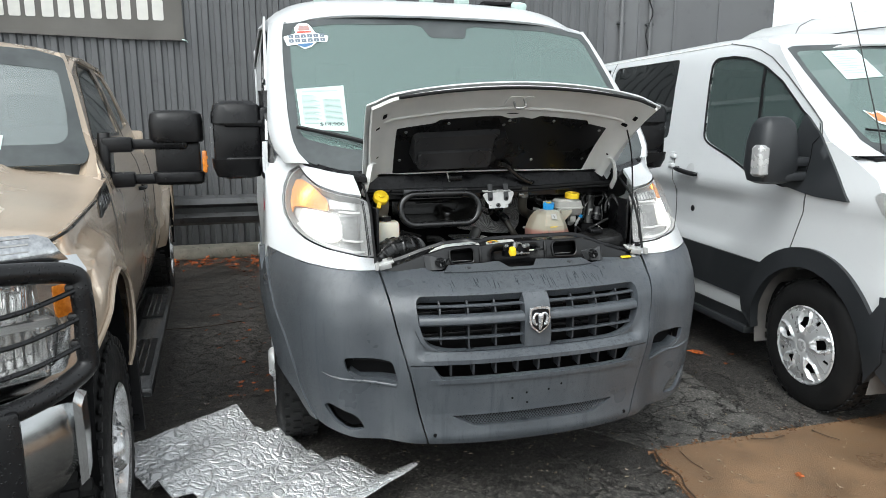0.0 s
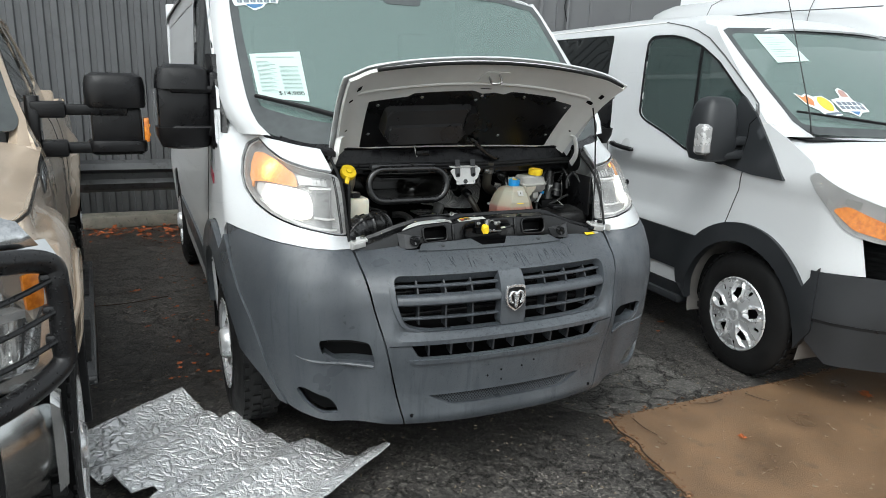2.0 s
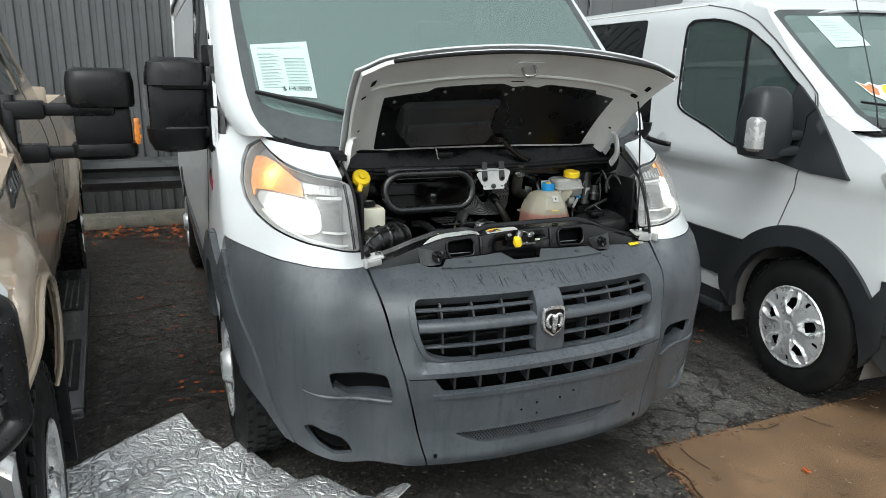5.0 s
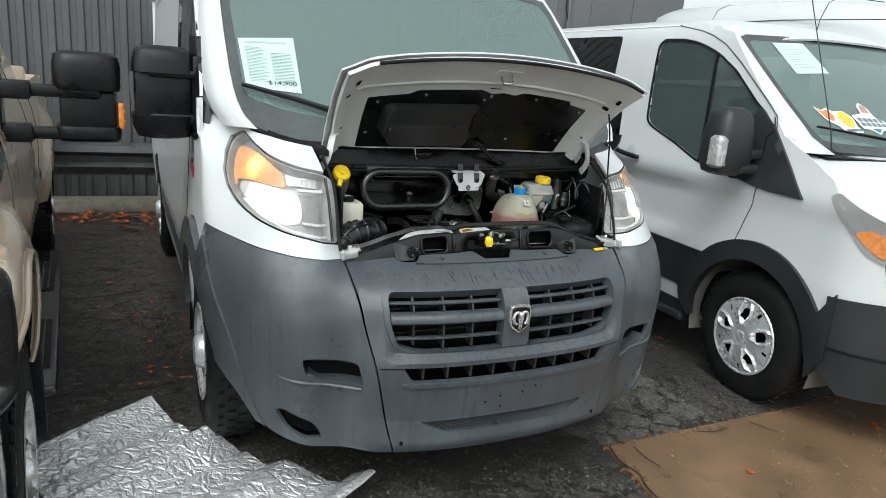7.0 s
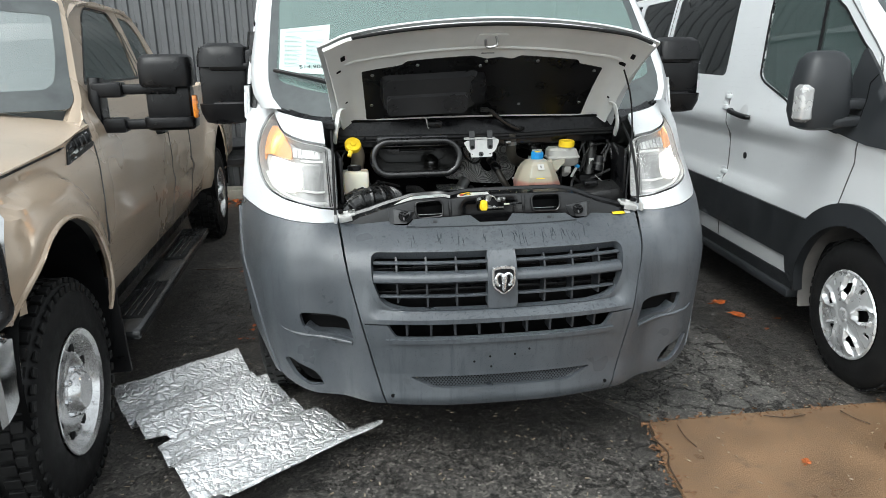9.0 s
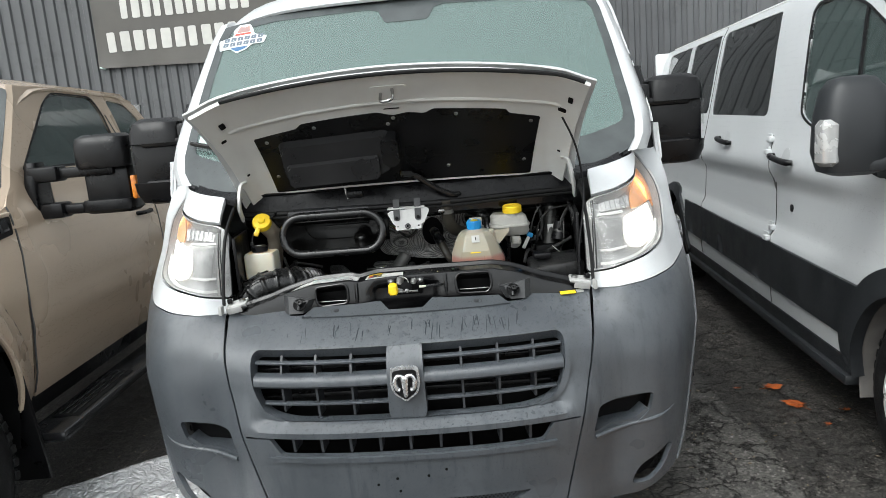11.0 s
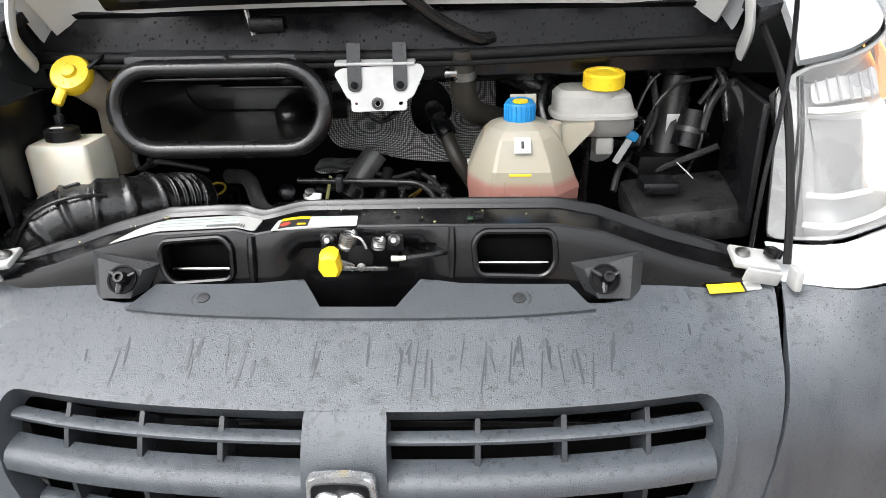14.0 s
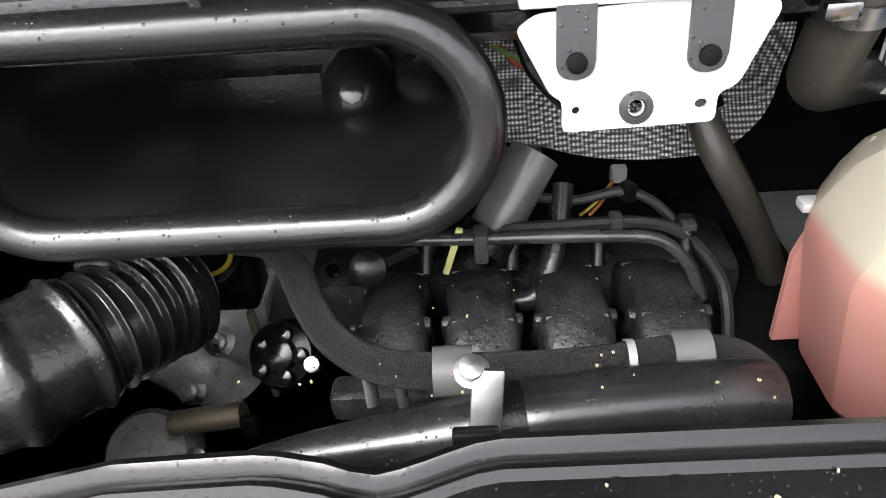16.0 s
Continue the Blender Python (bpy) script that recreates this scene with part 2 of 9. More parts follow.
def loft(rings, closed=True, caps=True, bm=None):
    """Skin over rings of equal numbers of points."""
    bm = bm or bmesh.new()
    vr = [[bm.verts.new(p) for p in r] for r in rings]
    n = len(vr[0])
    for a, b in zip(vr, vr[1:]):
        for i in range(n if closed else n - 1):
            j = (i + 1) % n
            bm.faces.new((a[i], a[j], b[j], b[i]))
    if caps and closed:
        bm.faces.new(vr[0][::-1])
        bm.faces.new(vr[-1])
    return bm


def tube(pts, r, n=10, bm=None, caps=True, flat=1.0):
    """A pipe along points; r one radius or one for each point."""
    p = [Vector(q) for q in pts]
    rad = r if isinstance(r, (list, tuple)) else [r] * len(p)
    t0 = (p[1] - p[0]).normalized()
    u = t0.cross(Vector((0.31, 0.2, 0.93)))
    if u.length < 0.1:
        u = t0.cross(Vector((1, 0, 0)))
    u.normalize()
    rings = []
    for i, q in enumerate(p):
        t = (p[min(i + 1, len(p) - 1)] - p[max(i - 1, 0)]).normalized()
        u = (u - t * u.dot(t)).normalized()
        w = t.cross(u)
        rings.append([q + (u * math.cos(a) + w * math.sin(a) * flat) * rad[i] for a in (2 * math.pi * k / n for k in range(n))])
    return loft(rings, True, caps, bm)


def lathe(profile, c=(0, 0, 0), axis="x", n=32, bm=None, close=False):
    """Turn (along, radius) pairs round an axis through c."""
    ax = {"x": Matrix.Rotation(radians(90), 3, 'Y'), "y": Matrix.Rotation(radians(-90), 3, 'X'), "z": Matrix.Identity(3)}[axis] if isinstance(axis, str) else Vector(axis).to_track_quat('Z', 'Y').to_matrix()
    rings = []
    for h, r in profile:
        rings.append([Vector(c) + ax @ Vector((max(r, 1e-4) * math.cos(a), max(r, 1e-4) * math.sin(a), h)) for a in (2 * math.pi * k / n for k in range(n))])
    if close:
        rings.append(rings[0])
    return loft(rings, True, not close, bm)


def block(c, size, bev=0.005, rot=(0, 0, 0), bm=None, seg=2, taper=1.0):
    """A box with rounded edges."""
    b = bmesh.new()
    bmesh.ops.create_cube(b, size=1.0)
    for v in b.verts:
        k = taper if v.co.z > 0 else 1.0
        v.co = Vector((v.co.x * size[0] * k, v.co.y * size[1] * k, v.co.z * size[2]))
    if bev:
        bmesh.ops.bevel(b, geom=list(b.edges), offset=bev, segments=seg, affect='EDGES', profile=0.5)
    m = Matrix.Translation(c) @ Euler([radians(a) for a in rot]).to_matrix().to_4x4()
    bmesh.ops.transform(b, matrix=m, verts=b.verts)
    return merge(bm, b) if bm else b


def plate(loop2, depth, place, bev=0.0):
    """A flat outline (x, y) given depth and set at a pose."""
    bm = bmesh.new()
    a = [bm.verts.new((x, y, 0)) for x, y in loop2]
    b = [bm.verts.new((x, y, depth)) for x, y in loop2]
    n = len(a)
    bm.faces.new(a[::-1])
    bm.faces.new(b)
    for i in range(n):
        bm.faces.new((a[i], a[(i + 1) % n], b[(i + 1) % n], b[i]))
    if bev:
        bmesh.ops.bevel(bm, geom=[e for e in bm.edges if abs(e.verts[0].co.z - depth) < 1e-6 and abs(e.verts[1].co.z - depth) < 1e-6], offset=bev, segments=2, affect='EDGES')
    bmesh.ops.transform(bm, matrix=place, verts=bm.verts)
    return bm


def interp(x, xs, ys):
    return float(np.interp(x, xs, ys))


def smooth(x, a, b):
    t = min(1.0, max(0.0, (x - a) / (b - a)))
    return t * t * (3 - 2 * t)


RSQ = [(math.copysign(abs(math.cos(a)) ** 0.5, math.cos(a)), math.copysign(abs(math.sin(a)) ** 0.5, math.sin(a))) for a in (2 * math.pi * (k + 0.5) / 24 for k in range(24))]


def circ(cy, cz, r, a0, a1, n=16):
    return [(cy + r * math.cos(radians(a0 + (a1 - a0) * k / n)), cz + r * math.sin(radians(a0 + (a1 - a0) * k / n))) for k in range(n + 1)]



# ---- the setting ----
def asphalt_mat(name, base, light, crack_scale, crack_w, wet, crack_k, stone=1.0):
    m, nt, b = node_mat(name)
    fine, broad = noise_tex(nt, 260, 2.0), noise_tex(nt, 0.9, 5.0)
    stones = nt.nodes.new("ShaderNodeTexVoronoi")
    stones.inputs["Scale"].default_value = 95
    tc = nt.nodes.new("ShaderNodeTexCoord")
    nt.links.new(tc.outputs["Object"], stones.inputs["Vector"])
    ck = nt.nodes.new("ShaderNodeTexVoronoi")
    ck.feature = 'DISTANCE_TO_EDGE'
    ck.inputs["Scale"].default_value = crack_scale
    wob = noise_tex(nt, 5.0, 8.0, 0.7)
    add = nt.nodes.new("ShaderNodeMix")
    add.data_type = 'VECTOR'
    add.inputs[0].default_value = 0.30
    nt.links.new(tc.outputs["Object"], add.inputs[4])
    nt.links.new(wob.outputs["Color"], add.inputs[5])
    nt.links.new(add.outputs[1], ck.inputs["Vector"])
    crack = ramp(nt, ck.outputs["Distance"], [(0.0, 0.0), (crack_w, 1.0)])
    mid = noise_tex(nt, 11, 6.0, 0.7)
    both_ = nt.nodes.new("ShaderNodeMath")
    both_.operation = 'MULTIPLY_ADD'
    both_.inputs[1].default_value = 0.45
    half_ = nt.nodes.new("ShaderNodeMath")
    half_.operation = 'MULTIPLY'
    half_.inputs[1].default_value = 0.55
    nt.links.new(broad.outputs[0], half_.inputs[0])
    nt.links.new(mid.outputs[0], both_.inputs[0])
    nt.links.new(half_.outputs[0], both_.inputs[2])
    tone = ramp(nt, both_.outputs[0], [(0.40, base), (0.60, light)])
    sp = ramp(nt, stones.outputs["Color"], [(0.15, 1 - 0.7 * stone), (0.7, 1.1), (0.88, 1 + 1.0 * stone), (0.97, 1 + 2.6 * stone)])
    mul = nt.nodes.new("ShaderNodeMix")
    mul.data_type, mul.blend_type = 'RGBA', 'MULTIPLY'
    mul.inputs[0].default_value = 1.0
    nt.links.new(tone.outputs[0], mul.inputs[6])
    nt.links.new(sp.outputs[0], mul.inputs[7])
    mul2 = nt.nodes.new("ShaderNodeMix")
    mul2.data_type, mul2.blend_type = 'RGBA', 'MULTIPLY'
    mul2.inputs[0].default_value = crack_k
    nt.links.new(mul.outputs[2], mul2.inputs[6])
    nt.links.new(crack.outputs[0], mul2.inputs[7])
    nt.links.new(mul2.outputs[2], b.inputs["Base Color"])
    rr = ramp(nt, broad.outputs[0], [(0.3, wet), (0.7, min(1, wet + 0.28))])
    nt.links.new(rr.outputs[0], b.inputs["Roughness"])
    h = nt.nodes.new("ShaderNodeMath")
    h.operation = 'MULTIPLY_ADD'
    h.inputs[1].default_value = 0.5
    nt.links.new(fine.outputs[0], h.inputs[0])
    dip = ramp(nt, ck.outputs["Distance"], [(0.0, 1 - 0.7 * crack_k), (crack_w, 1.0)])
    nt.links.new(dip.outputs[0], h.inputs[2])
    bp = nt.nodes.new("ShaderNodeBump")
    bp.inputs["Strength"].default_value, bp.inputs["Distance"].default_value = 1.0, 0.014
    nt.links.new(h.outputs[0], bp.inputs["Height"])
    nt.links.new(bp.outputs[0], b.inputs["Normal"])
    return m


ASPHALT = asphalt_mat("wet_asphalt", (0.030, 0.028, 0.026), (0.098, 0.090, 0.081), 9.0, 0.04, 0.30, 0.7)
ASPHALT_OLD = asphalt_mat("worn_grey_asphalt", (0.070, 0.067, 0.062), (0.15, 0.142, 0.13), 8.0, 0.05, 0.42, 0.95, 0.6)
CONCRETE = surf("wet_tan_concrete", (0.205, 0.125, 0.068), (0.125, 0.078, 0.045), 3.0, 0.42, 0.2, bump=0.7, bscale=170, dirt=(0.085, 0.055, 0.034))
KERB = surf("kerb_concrete", (0.27, 0.25, 0.21), (0.17, 0.16, 0.13), 6, 0.75, bump=0.5, bscale=60, dirt=(0.06, 0.055, 0.04))
SIDING = surf("dark_grey_siding", (0.115, 0.118, 0.122), (0.092, 0.094, 0.098), 1.1, 0.5, 0.08, metal=0.15, dirt=(0.075, 0.076, 0.078))
SIDING2 = surf("grey_wall_panel", (0.135, 0.138, 0.142), (0.11, 0.112, 0.116), 0.8, 0.5, 0.1, dirt=(0.09, 0.09, 0.092))
BANNERCLOTH = surf("banner_vinyl", (0.105, 0.098, 0.088), (0.085, 0.08, 0.072), 3, 0.5, 0.1, bump=0.1, bscale=500)
LETTER = surf("banner_print", (0.62, 0.61, 0.57), (0.56, 0.55, 0.52), 9, 0.5)
GALV = surf("dull_steel_rail", (0.09, 0.092, 0.095), (0.06, 0.062, 0.065), 4, 0.42, 0.12, metal=0.6, dirt=(0.03, 0.028, 0.025))
LEAF = surf("wet_orange_leaf", (0.42, 0.10, 0.018), (0.26, 0.065, 0.018), 25, 0.45, bump=0.2)
TWIG = surf("wet_twig", (0.06, 0.035, 0.02), (0.035, 0.022, 0.014), 30, 0.6)
BRANCH = surf("bare_branch", (0.10, 0.085, 0.075), (0.06, 0.05, 0.045), 9, 0.85)

bm = bmesh.new()
g = [bm.verts.new(p) for p in ((-400, -400, 0), (400, -400, 0), (400, 400, 0), (-400, 400, 0))]
bm.faces.new(g)
tagged(part("ground", bm, ASPHALT), "wet dark cracked asphalt of a parking lot", "ground", kind="structure")


def sheet(name, loop, z, depth, mat, label, category):
    bm = panel(lambda u, v: (u, v, z), loop, (), 0.15, depth)
    return tagged(part(name, bm, mat), label, category, kind="structure")


edge = [(0.70, 0.19), (0.665, 0.02), (0.625, -0.14), (0.615, -0.33), (0.56, -0.62), (0.50, -1.2), (0.46, -2.2), (0.42, -4.2)]
slab_loop = edge + [(3.9, -4.2), (3.9, 0.22), (2.4, 0.21), (1.55, 0.205), (1.1, 0.20)]
sheet("pavement", slab_loop, 0.012, 0.05, CONCRETE, "worn wet tan concrete slab set in the asphalt", "pavement")
old_loop = [(0.72, 0.195), (1.12, 0.195), (1.40, 0.198), (1.41, 0.33), (1.415, 0.62), (1.45, 0.98), (1.42, 1.3), (1.44, 2.2), (1.42, 3.4), (0.4, 3.4), (0.35, 1.5), (0.5, 0.5)]
sheet("pavement_patch", old_loop, 0.005, 0.03, ASPHALT_OLD, "worn light grey cracked asphalt patch", "pavement")

bm = block((-1.6, 5.62, 0.065), (14.6, 0.26, 0.13), 0.02)
tagged(part("kerb", bm, KERB), "weathered concrete kerb under the metal fence", "kerb", kind="structure")


def corrugated(x0, x1, y, z0, z1, pitch, d):
    """Ribbed sheet metal."""
    rings = []
    xs, ys = [], []
    x = x0
    while x < x1:
        for fx, fy in ((0, 0), (0.36, 0), (0.46, -d), (0.9, -d)):
            xs.append(x + fx * pitch), ys.append(y + fy)
        x += pitch
    bm = bmesh.new()
    prev = None
    for a, b in zip(xs, ys):
        cur = [bm.verts.new((a, b, z0)), bm.verts.new((a, b, z1)), ]
        if prev:
            bm.faces.new((prev[0], cur[0], cur[1], prev[1]))
        prev = cur
    merge(bm, block(((x0 + x1) / 2, y + 0.06, (z0 + z1) / 2), (x1 - x0, 0.08, z1 - z0), 0))
    return bm


tagged(part("wall_fence", corrugated(-9.0, 3.3, 5.80, 0.0, 4.6, 0.125, 0.022), SIDING, sharp=20), "dark grey corrugated metal wall", "wall", kind="structure")
wall2 = tagged(part("wall_panel", block((4.64, 5.86, 2.3), (2.66, 0.12, 4.6), 0.006), SIDING2), "flat grey metal wall with seams", "wall", kind="structure")
for x in (3.42, 3.9, 4.42, 5.1):
    part("seam", block((x, 5.792, 2.3), (0.035, 0.016, 4.6), 0.004), SIDING2, wall2)
for x in (3.62, 4.03):
    pipe = thing("downpipe", "thin grey metal pipe strapped to the wall", "pipe", x, 5.74, 0)
    part("pipe", tube([(0, 0, 0.02), (0, 0, 4.5)], 0.028, 12), SIDING2, pipe)
    for z in (1.0, 2.0, 2.72, 3.6):
        part("bracket", block((0, 0.02, z), (0.1, 0.05, 0.03), 0.004), GALV, pipe)
cable = thing("cable", "loose dark cable hanging beside the wall pipe", "cable", 3.98, 5.73, 0)
part("cord", tube(spline([(0, 0, 1.9), (0.05, 0, 2.3), (-0.02, -0.01, 2.6), (0.06, -0.02, 2.85), (0.0, -0.02, 3.05), (0.09, 0, 3.3), (0.02, 0, 4.2)], 8), 0.008, 6), BLACKPLASTIC, cable)
tagged(part("wall_side", block((5.91, 9.0, 2.3), (0.12, 6.2, 4.6), 0.004), SIDING2), "plain grey end wall of the building", "wall", kind="structure")

# banner with printed lines shown as bars
ban = thing("banner", "dark vinyl banner with two pale printed lines", "banner", -2.67, 5.765, 0)


def cloth(u, v):
    return (u, -0.012 - 0.012 * math.sin(u * 5.1 + v * 3) * math.sin(v * 4 + u) - 0.015 * abs(math.sin(u * 9)) * smooth(v, 2.6, 2.37), v)


part("sheet", panel(cloth, [(-1.06, 2.40), (-0.4, 2.385), (0.5, 2.36), (1.03, 2.36), (1.02, 3.0), (1.03, 3.75), (-1.05, 3.72), (-1.04, 3.0)], (), 0.06, 0.004), BANNERCLOTH, ban)
for x0, x1, z, h in ((-0.72, 0.72, 2.90, 0.20), (-0.92, 0.88, 2.56, 0.21)):
    w = (x1 - x0) / 12
    for k in range(12):
        lw = w * (0.72 if k % 3 else 0.6)
        part("print", panel(cloth, rounded([(x0 + k * w, z), (x0 + k * w + lw, z), (x0 + k * w + lw, z + h), (x0 + k * w, z + h)], 0.02), (), 0.05, 0.003, lift=0.005), LETTER, ban)
for x, z in ((1.01, 2.37), (-1.04, 2.41)):
    part("eyelet_tie", tube([(x, -0.03, z), (x + 0.03, -0.05, z - 0.01), (x + 0.05, 0.0, z - 0.02)], 0.008, 6), PAPER, ban)

# guard rail
rail = thing("guard_rail", "dull steel beam guard rail along the wall", "guard rail", -1.6, 5.40, 0)
prof = [(-0.16, 0.0), (-0.13, -0.05), (-0.07, -0.07), (-0.03, -0.02), (0.03, -0.02), (0.07, -0.07), (0.13, -0.05), (0.16, 0.0), (0.155, 0.006), (0.12, -0.04), (0.07, -0.06), (0.03, -0.012), (-0.03, -0.012), (-0.07, -0.06), (-0.12, -0.04), (-0.155, 0.006)]
part("beam", loft([[(x, dy, 0.56 + dz) for dz, dy in prof] for x in (-6.5, -2, 2, 6.9)]), GALV, rail)
for x in (-5, -3, -1, 1, 3, 5):
    part("post", block((x, 0.07, 0.37), (0.1, 0.12, 0.74), 0.006), GALV, rail)


# ---- wheels ----
def tyre_bm(r, w, rim, lugs=0, depth=0.008):
    """A tyre about the x axis; its outer face at x = 0, its inner at -w."""
    p = [(0.0 - 0.012, rim - 0.004), (-0.002, rim + 0.012), (0.0, (rim + r) * 0.5), (-0.012, r - 0.035), (-0.03, r - 0.008), (-0.05, r), (-w + 0.05, r), (-w + 0.03, r - 0.008), (-w + 0.012, r - 0.035), (-w, (r + rim) / 2), (-w + 0.002, rim + 0.012), (-w + 0.012, rim - 0.004)]
    bm = lathe(p, n=56, close=True)
    n = lugs
    lug = bmesh.new()
    for k in range(n):
        a = 2 * math.pi * k / n
        for row, (x0, wd, sh) in enumerate(((-0.048, 0.036, 0.0), (-w * 0.36, 0.05, 0.5), (-w * 0.64, 0.05, 0.0), (-w + 0.048, 0.036, 0.5))):
            aa = a + sh * 2 * math.pi / n
            b = block((x0, 0, r + depth * 0.3), (wd, 2 * math.pi * r / n * 0.66, depth * 1.6), 0.002, seg=1)
            bmesh.ops.rotate(b, cent=(0, 0, 0), matrix=Matrix.Rotation(aa, 3, 'X'), verts=b.verts)
            merge(lug, b)
        if depth > 0.009:
            b = block((-0.012, 0, r - 0.022), (0.012, 2 * math.pi * r / n * 0.6, 0.03), 0.003, seg=1)
            bmesh.ops.rotate(b, cent=(0, 0, 0), matrix=Matrix.Rotation(a, 3, 'X'), verts=b.verts)
            merge(lug, b)
    return bm, lug


def hubcap(r):
    """A wheel cover with five large kite-shaped openings, five small ones by the rim, and raised ridges."""
    holes = []
    for k in range(5):
        a = 2 * math.pi * k / 5 + 0.3
        for b, lp in ((a, [(0.088, 0.0), (0.115, 0.026), (0.150, 0.024), (0.160, 0.0), (0.150, -0.024), (0.115, -0.026)]), (a + math.pi / 5, [(0.150, 0.004), (0.152, 0.024), (0.180, 0.024), (0.186, 0.004)])):
            holes.append(rounded([(q * math.cos(b) - p * math.sin(b), q * math.sin(b) + p * math.cos(b)) for q, p in lp], 0.005, 2))

    def face(u, v):
        rr, th = math.hypot(u, v), math.atan2(v, u)
        x = interp(rr, [0, 0.028, 0.031, 0.036, 0.04, 0.06, 0.12, 0.17, 0.195, 0.203, 0.209, 0.214], [0.020, 0.020, 0.014, 0.014, 0.018, 0.018, 0.014, 0.006, -0.002, 0.006, 0.004, -0.006])
        d = min(abs((th - 0.3 - 2 * math.pi * k / 5 + math.pi) % (2 * math.pi) - math.pi) for k in range(5)) * rr
        w = interp(rr, [0.05, 0.09, 0.13, 0.17, 0.20], [0.004, 0.016, 0.036, 0.034, 0.02])
        x += 0.012 * smooth(abs(d - w), 0.012, 0.002) * smooth(rr, 0.05, 0.08) * (1 - smooth(rr, 0.185, 0.20))
        x -= 0.010 * smooth(w - d, 0.0, 0.012) * smooth(rr, 0.075, 0.09) * (1 - smooth(rr, 0.17, 0.19))
        return (x, u, v)
    return panel(face, circ(0, 0, r, 0, 352.5, 47), holes, 0.0075, 0.010)


def steel_rim(r, w, holes=8, dish=-0.035, outer=0.0):
    bm = lathe([(outer - w + 0.02, r - 0.02), (outer - 0.02, r - 0.02), (outer - 0.004, r - 0.012), (outer, r + 0.002), (outer + 0.003, r - 0.002), (outer - 0.006, r - 0.02), (outer - 0.03, r - 0.03), (outer + dish - 0.03, r - 0.05), (outer + dish, r * 0.62), (outer + dish + 0.01, r * 0.5), (outer + dish + 0.006, r * 0.36), (outer + dish + 0.03, r * 0.34), (outer + dish + 0.045, r * 0.27), (outer + dish + 0.045, 0.0)], n=48)
    return bm


def round_ring(name, make, tyre, n, rad, mat, shift=0.0):
    """n alike pieces round the hub, on one mesh."""
    first = None
    for k in range(n):
        a = 2 * math.pi * (k + shift) / n
        if first is None:
            first = ob = part(name, make(), mat, tyre)
        else:
            ob = new(name, first.data)
            ob.parent = tyre
        ob.matrix_basis = Matrix.Translation((0, rad * math.cos(a), rad * math.sin(a)))


def nut_ring(tyre, n, rad, x, size, mat):
    round_ring("wheel_nut", lambda: lathe([(x - 0.01, size), (x + 0.02, size), (x + 0.026, size * 0.5)], (0, 0, 0), "x", 8), tyre, n, rad, mat)


def hole_ring(tyre, n, rad, hr, x):
    round_ring("rim_hole", lambda: lathe([(x, hr * 1.0), (x + 0.004, hr), (x + 0.005, hr * 0.8), (x + 0.003, 0)], (0, 0, 0), "x", 14), tyre, n, rad, DARKBAY, 0.5)


RIMSTEEL = surf("polished_steel_rim", (0.80, 0.80, 0.80), (0.66, 0.66, 0.66), 20, 0.20, 0.08, metal=0.75, dirt=(0.3, 0.29, 0.28))


def wheel(parent, x, y, r, w, side, kind):
    """A wheel whose outer face lies at x, on the side (-1 or 1) of its car."""
    rim = {"cap": 0.212, "steel": 0.228, "van": 0.212}[kind]
    ring, lug = tyre_bm(r, w, rim, 46 if kind == "steel" else 40, 0.013 if kind == "steel" else 0.006)
    tyre = part("wheel", ring, RUBBER, parent, "black treaded tyre, wet at the foot")
    tagged(part("tread", lug, RUBBER, tyre), kind="stuff")
    if side < 0:
        tyre.matrix_basis = pose(x, y, r - 0.012, 0, 0, 180)
    else:
        tyre.matrix_basis = pose(x, y, r - 0.012)
    if kind == "cap":
        part("hubcap", hubcap(0.212), SILVER, tyre, "silver plastic wheel cover with split spokes")
        part("hub", lathe([(-0.06, 0.20), (-0.03, 0.20), (-0.03, 0)], n=32), DARKBAY, tyre)
    elif kind == "steel":
        part("rim", steel_rim(0.226, w, 8, -0.03), RIMSTEEL, tyre, "shiny steel rim with round holes")
        hole_ring(tyre, 8, 0.150, 0.022, -0.0365)
        part("hub", lathe([(-0.06, 0.055), (-0.022, 0.052), (-0.014, 0.044), (-0.012, 0)], n=28), RIMSTEEL, tyre)
        nut_ring(tyre, 8, 0.085, -0.032, 0.013, CHROME)
    else:
        part("rim", steel_rim(0.21, w, 8, -0.02), SILVER, tyre)
        hole_ring(tyre, 9, 0.150, 0.02, -0.050)
        nut_ring(tyre, 5, 0.06, -0.01, 0.011, SILVER)
    return tyre


# ---- the cargo van with its hood up ----
A_DENSE = [math.pi / 2 * k / 60 for k in range(61)]
NOSE = []
for a in A_DENSE:
    x = math.sin(a) ** (2 / 2.48) if a else 0.0
    NOSE.append((x + 0.008 * smooth(x, 0.7, 1.0), 0.62 * (1 - math.cos(a)) - 0.065 * smooth(x, 0.6, 0.80) * (1 - smooth(x, 0.84, 0.98))))
NOSE += [(1.010, 0.80), (1.004, 1.2), (0.995, 2.2), (0.995, 4.6), (0.985, 4.95)]
ARC = [0.0]
for (xa, ya), (xb, yb) in zip(NOSE, NOSE[1:]):
    ARC.append(ARC[-1] + math.hypot(xb - xa, yb - ya))
NX, NY = [p[0] for p in NOSE], [p[1] for p in NOSE]
ZC, LC = [0.25, 0.28, 0.305, 0.33, 0.40, 0.55, 0.62, 0.76, 0.80, 0.83, 0.85, 0.865, 0.88, 0.905, 0.917, 0.921, 0.933, 0.945, 0.97], [0.05, 0.028, 0.018, 0.022, 0.026, 0.008, 0, 0, 0.008, 0.024, 0.042, 0.063, 0.090, 0.133, 0.155, 0.158, 0.192, 0.222, 0.30]
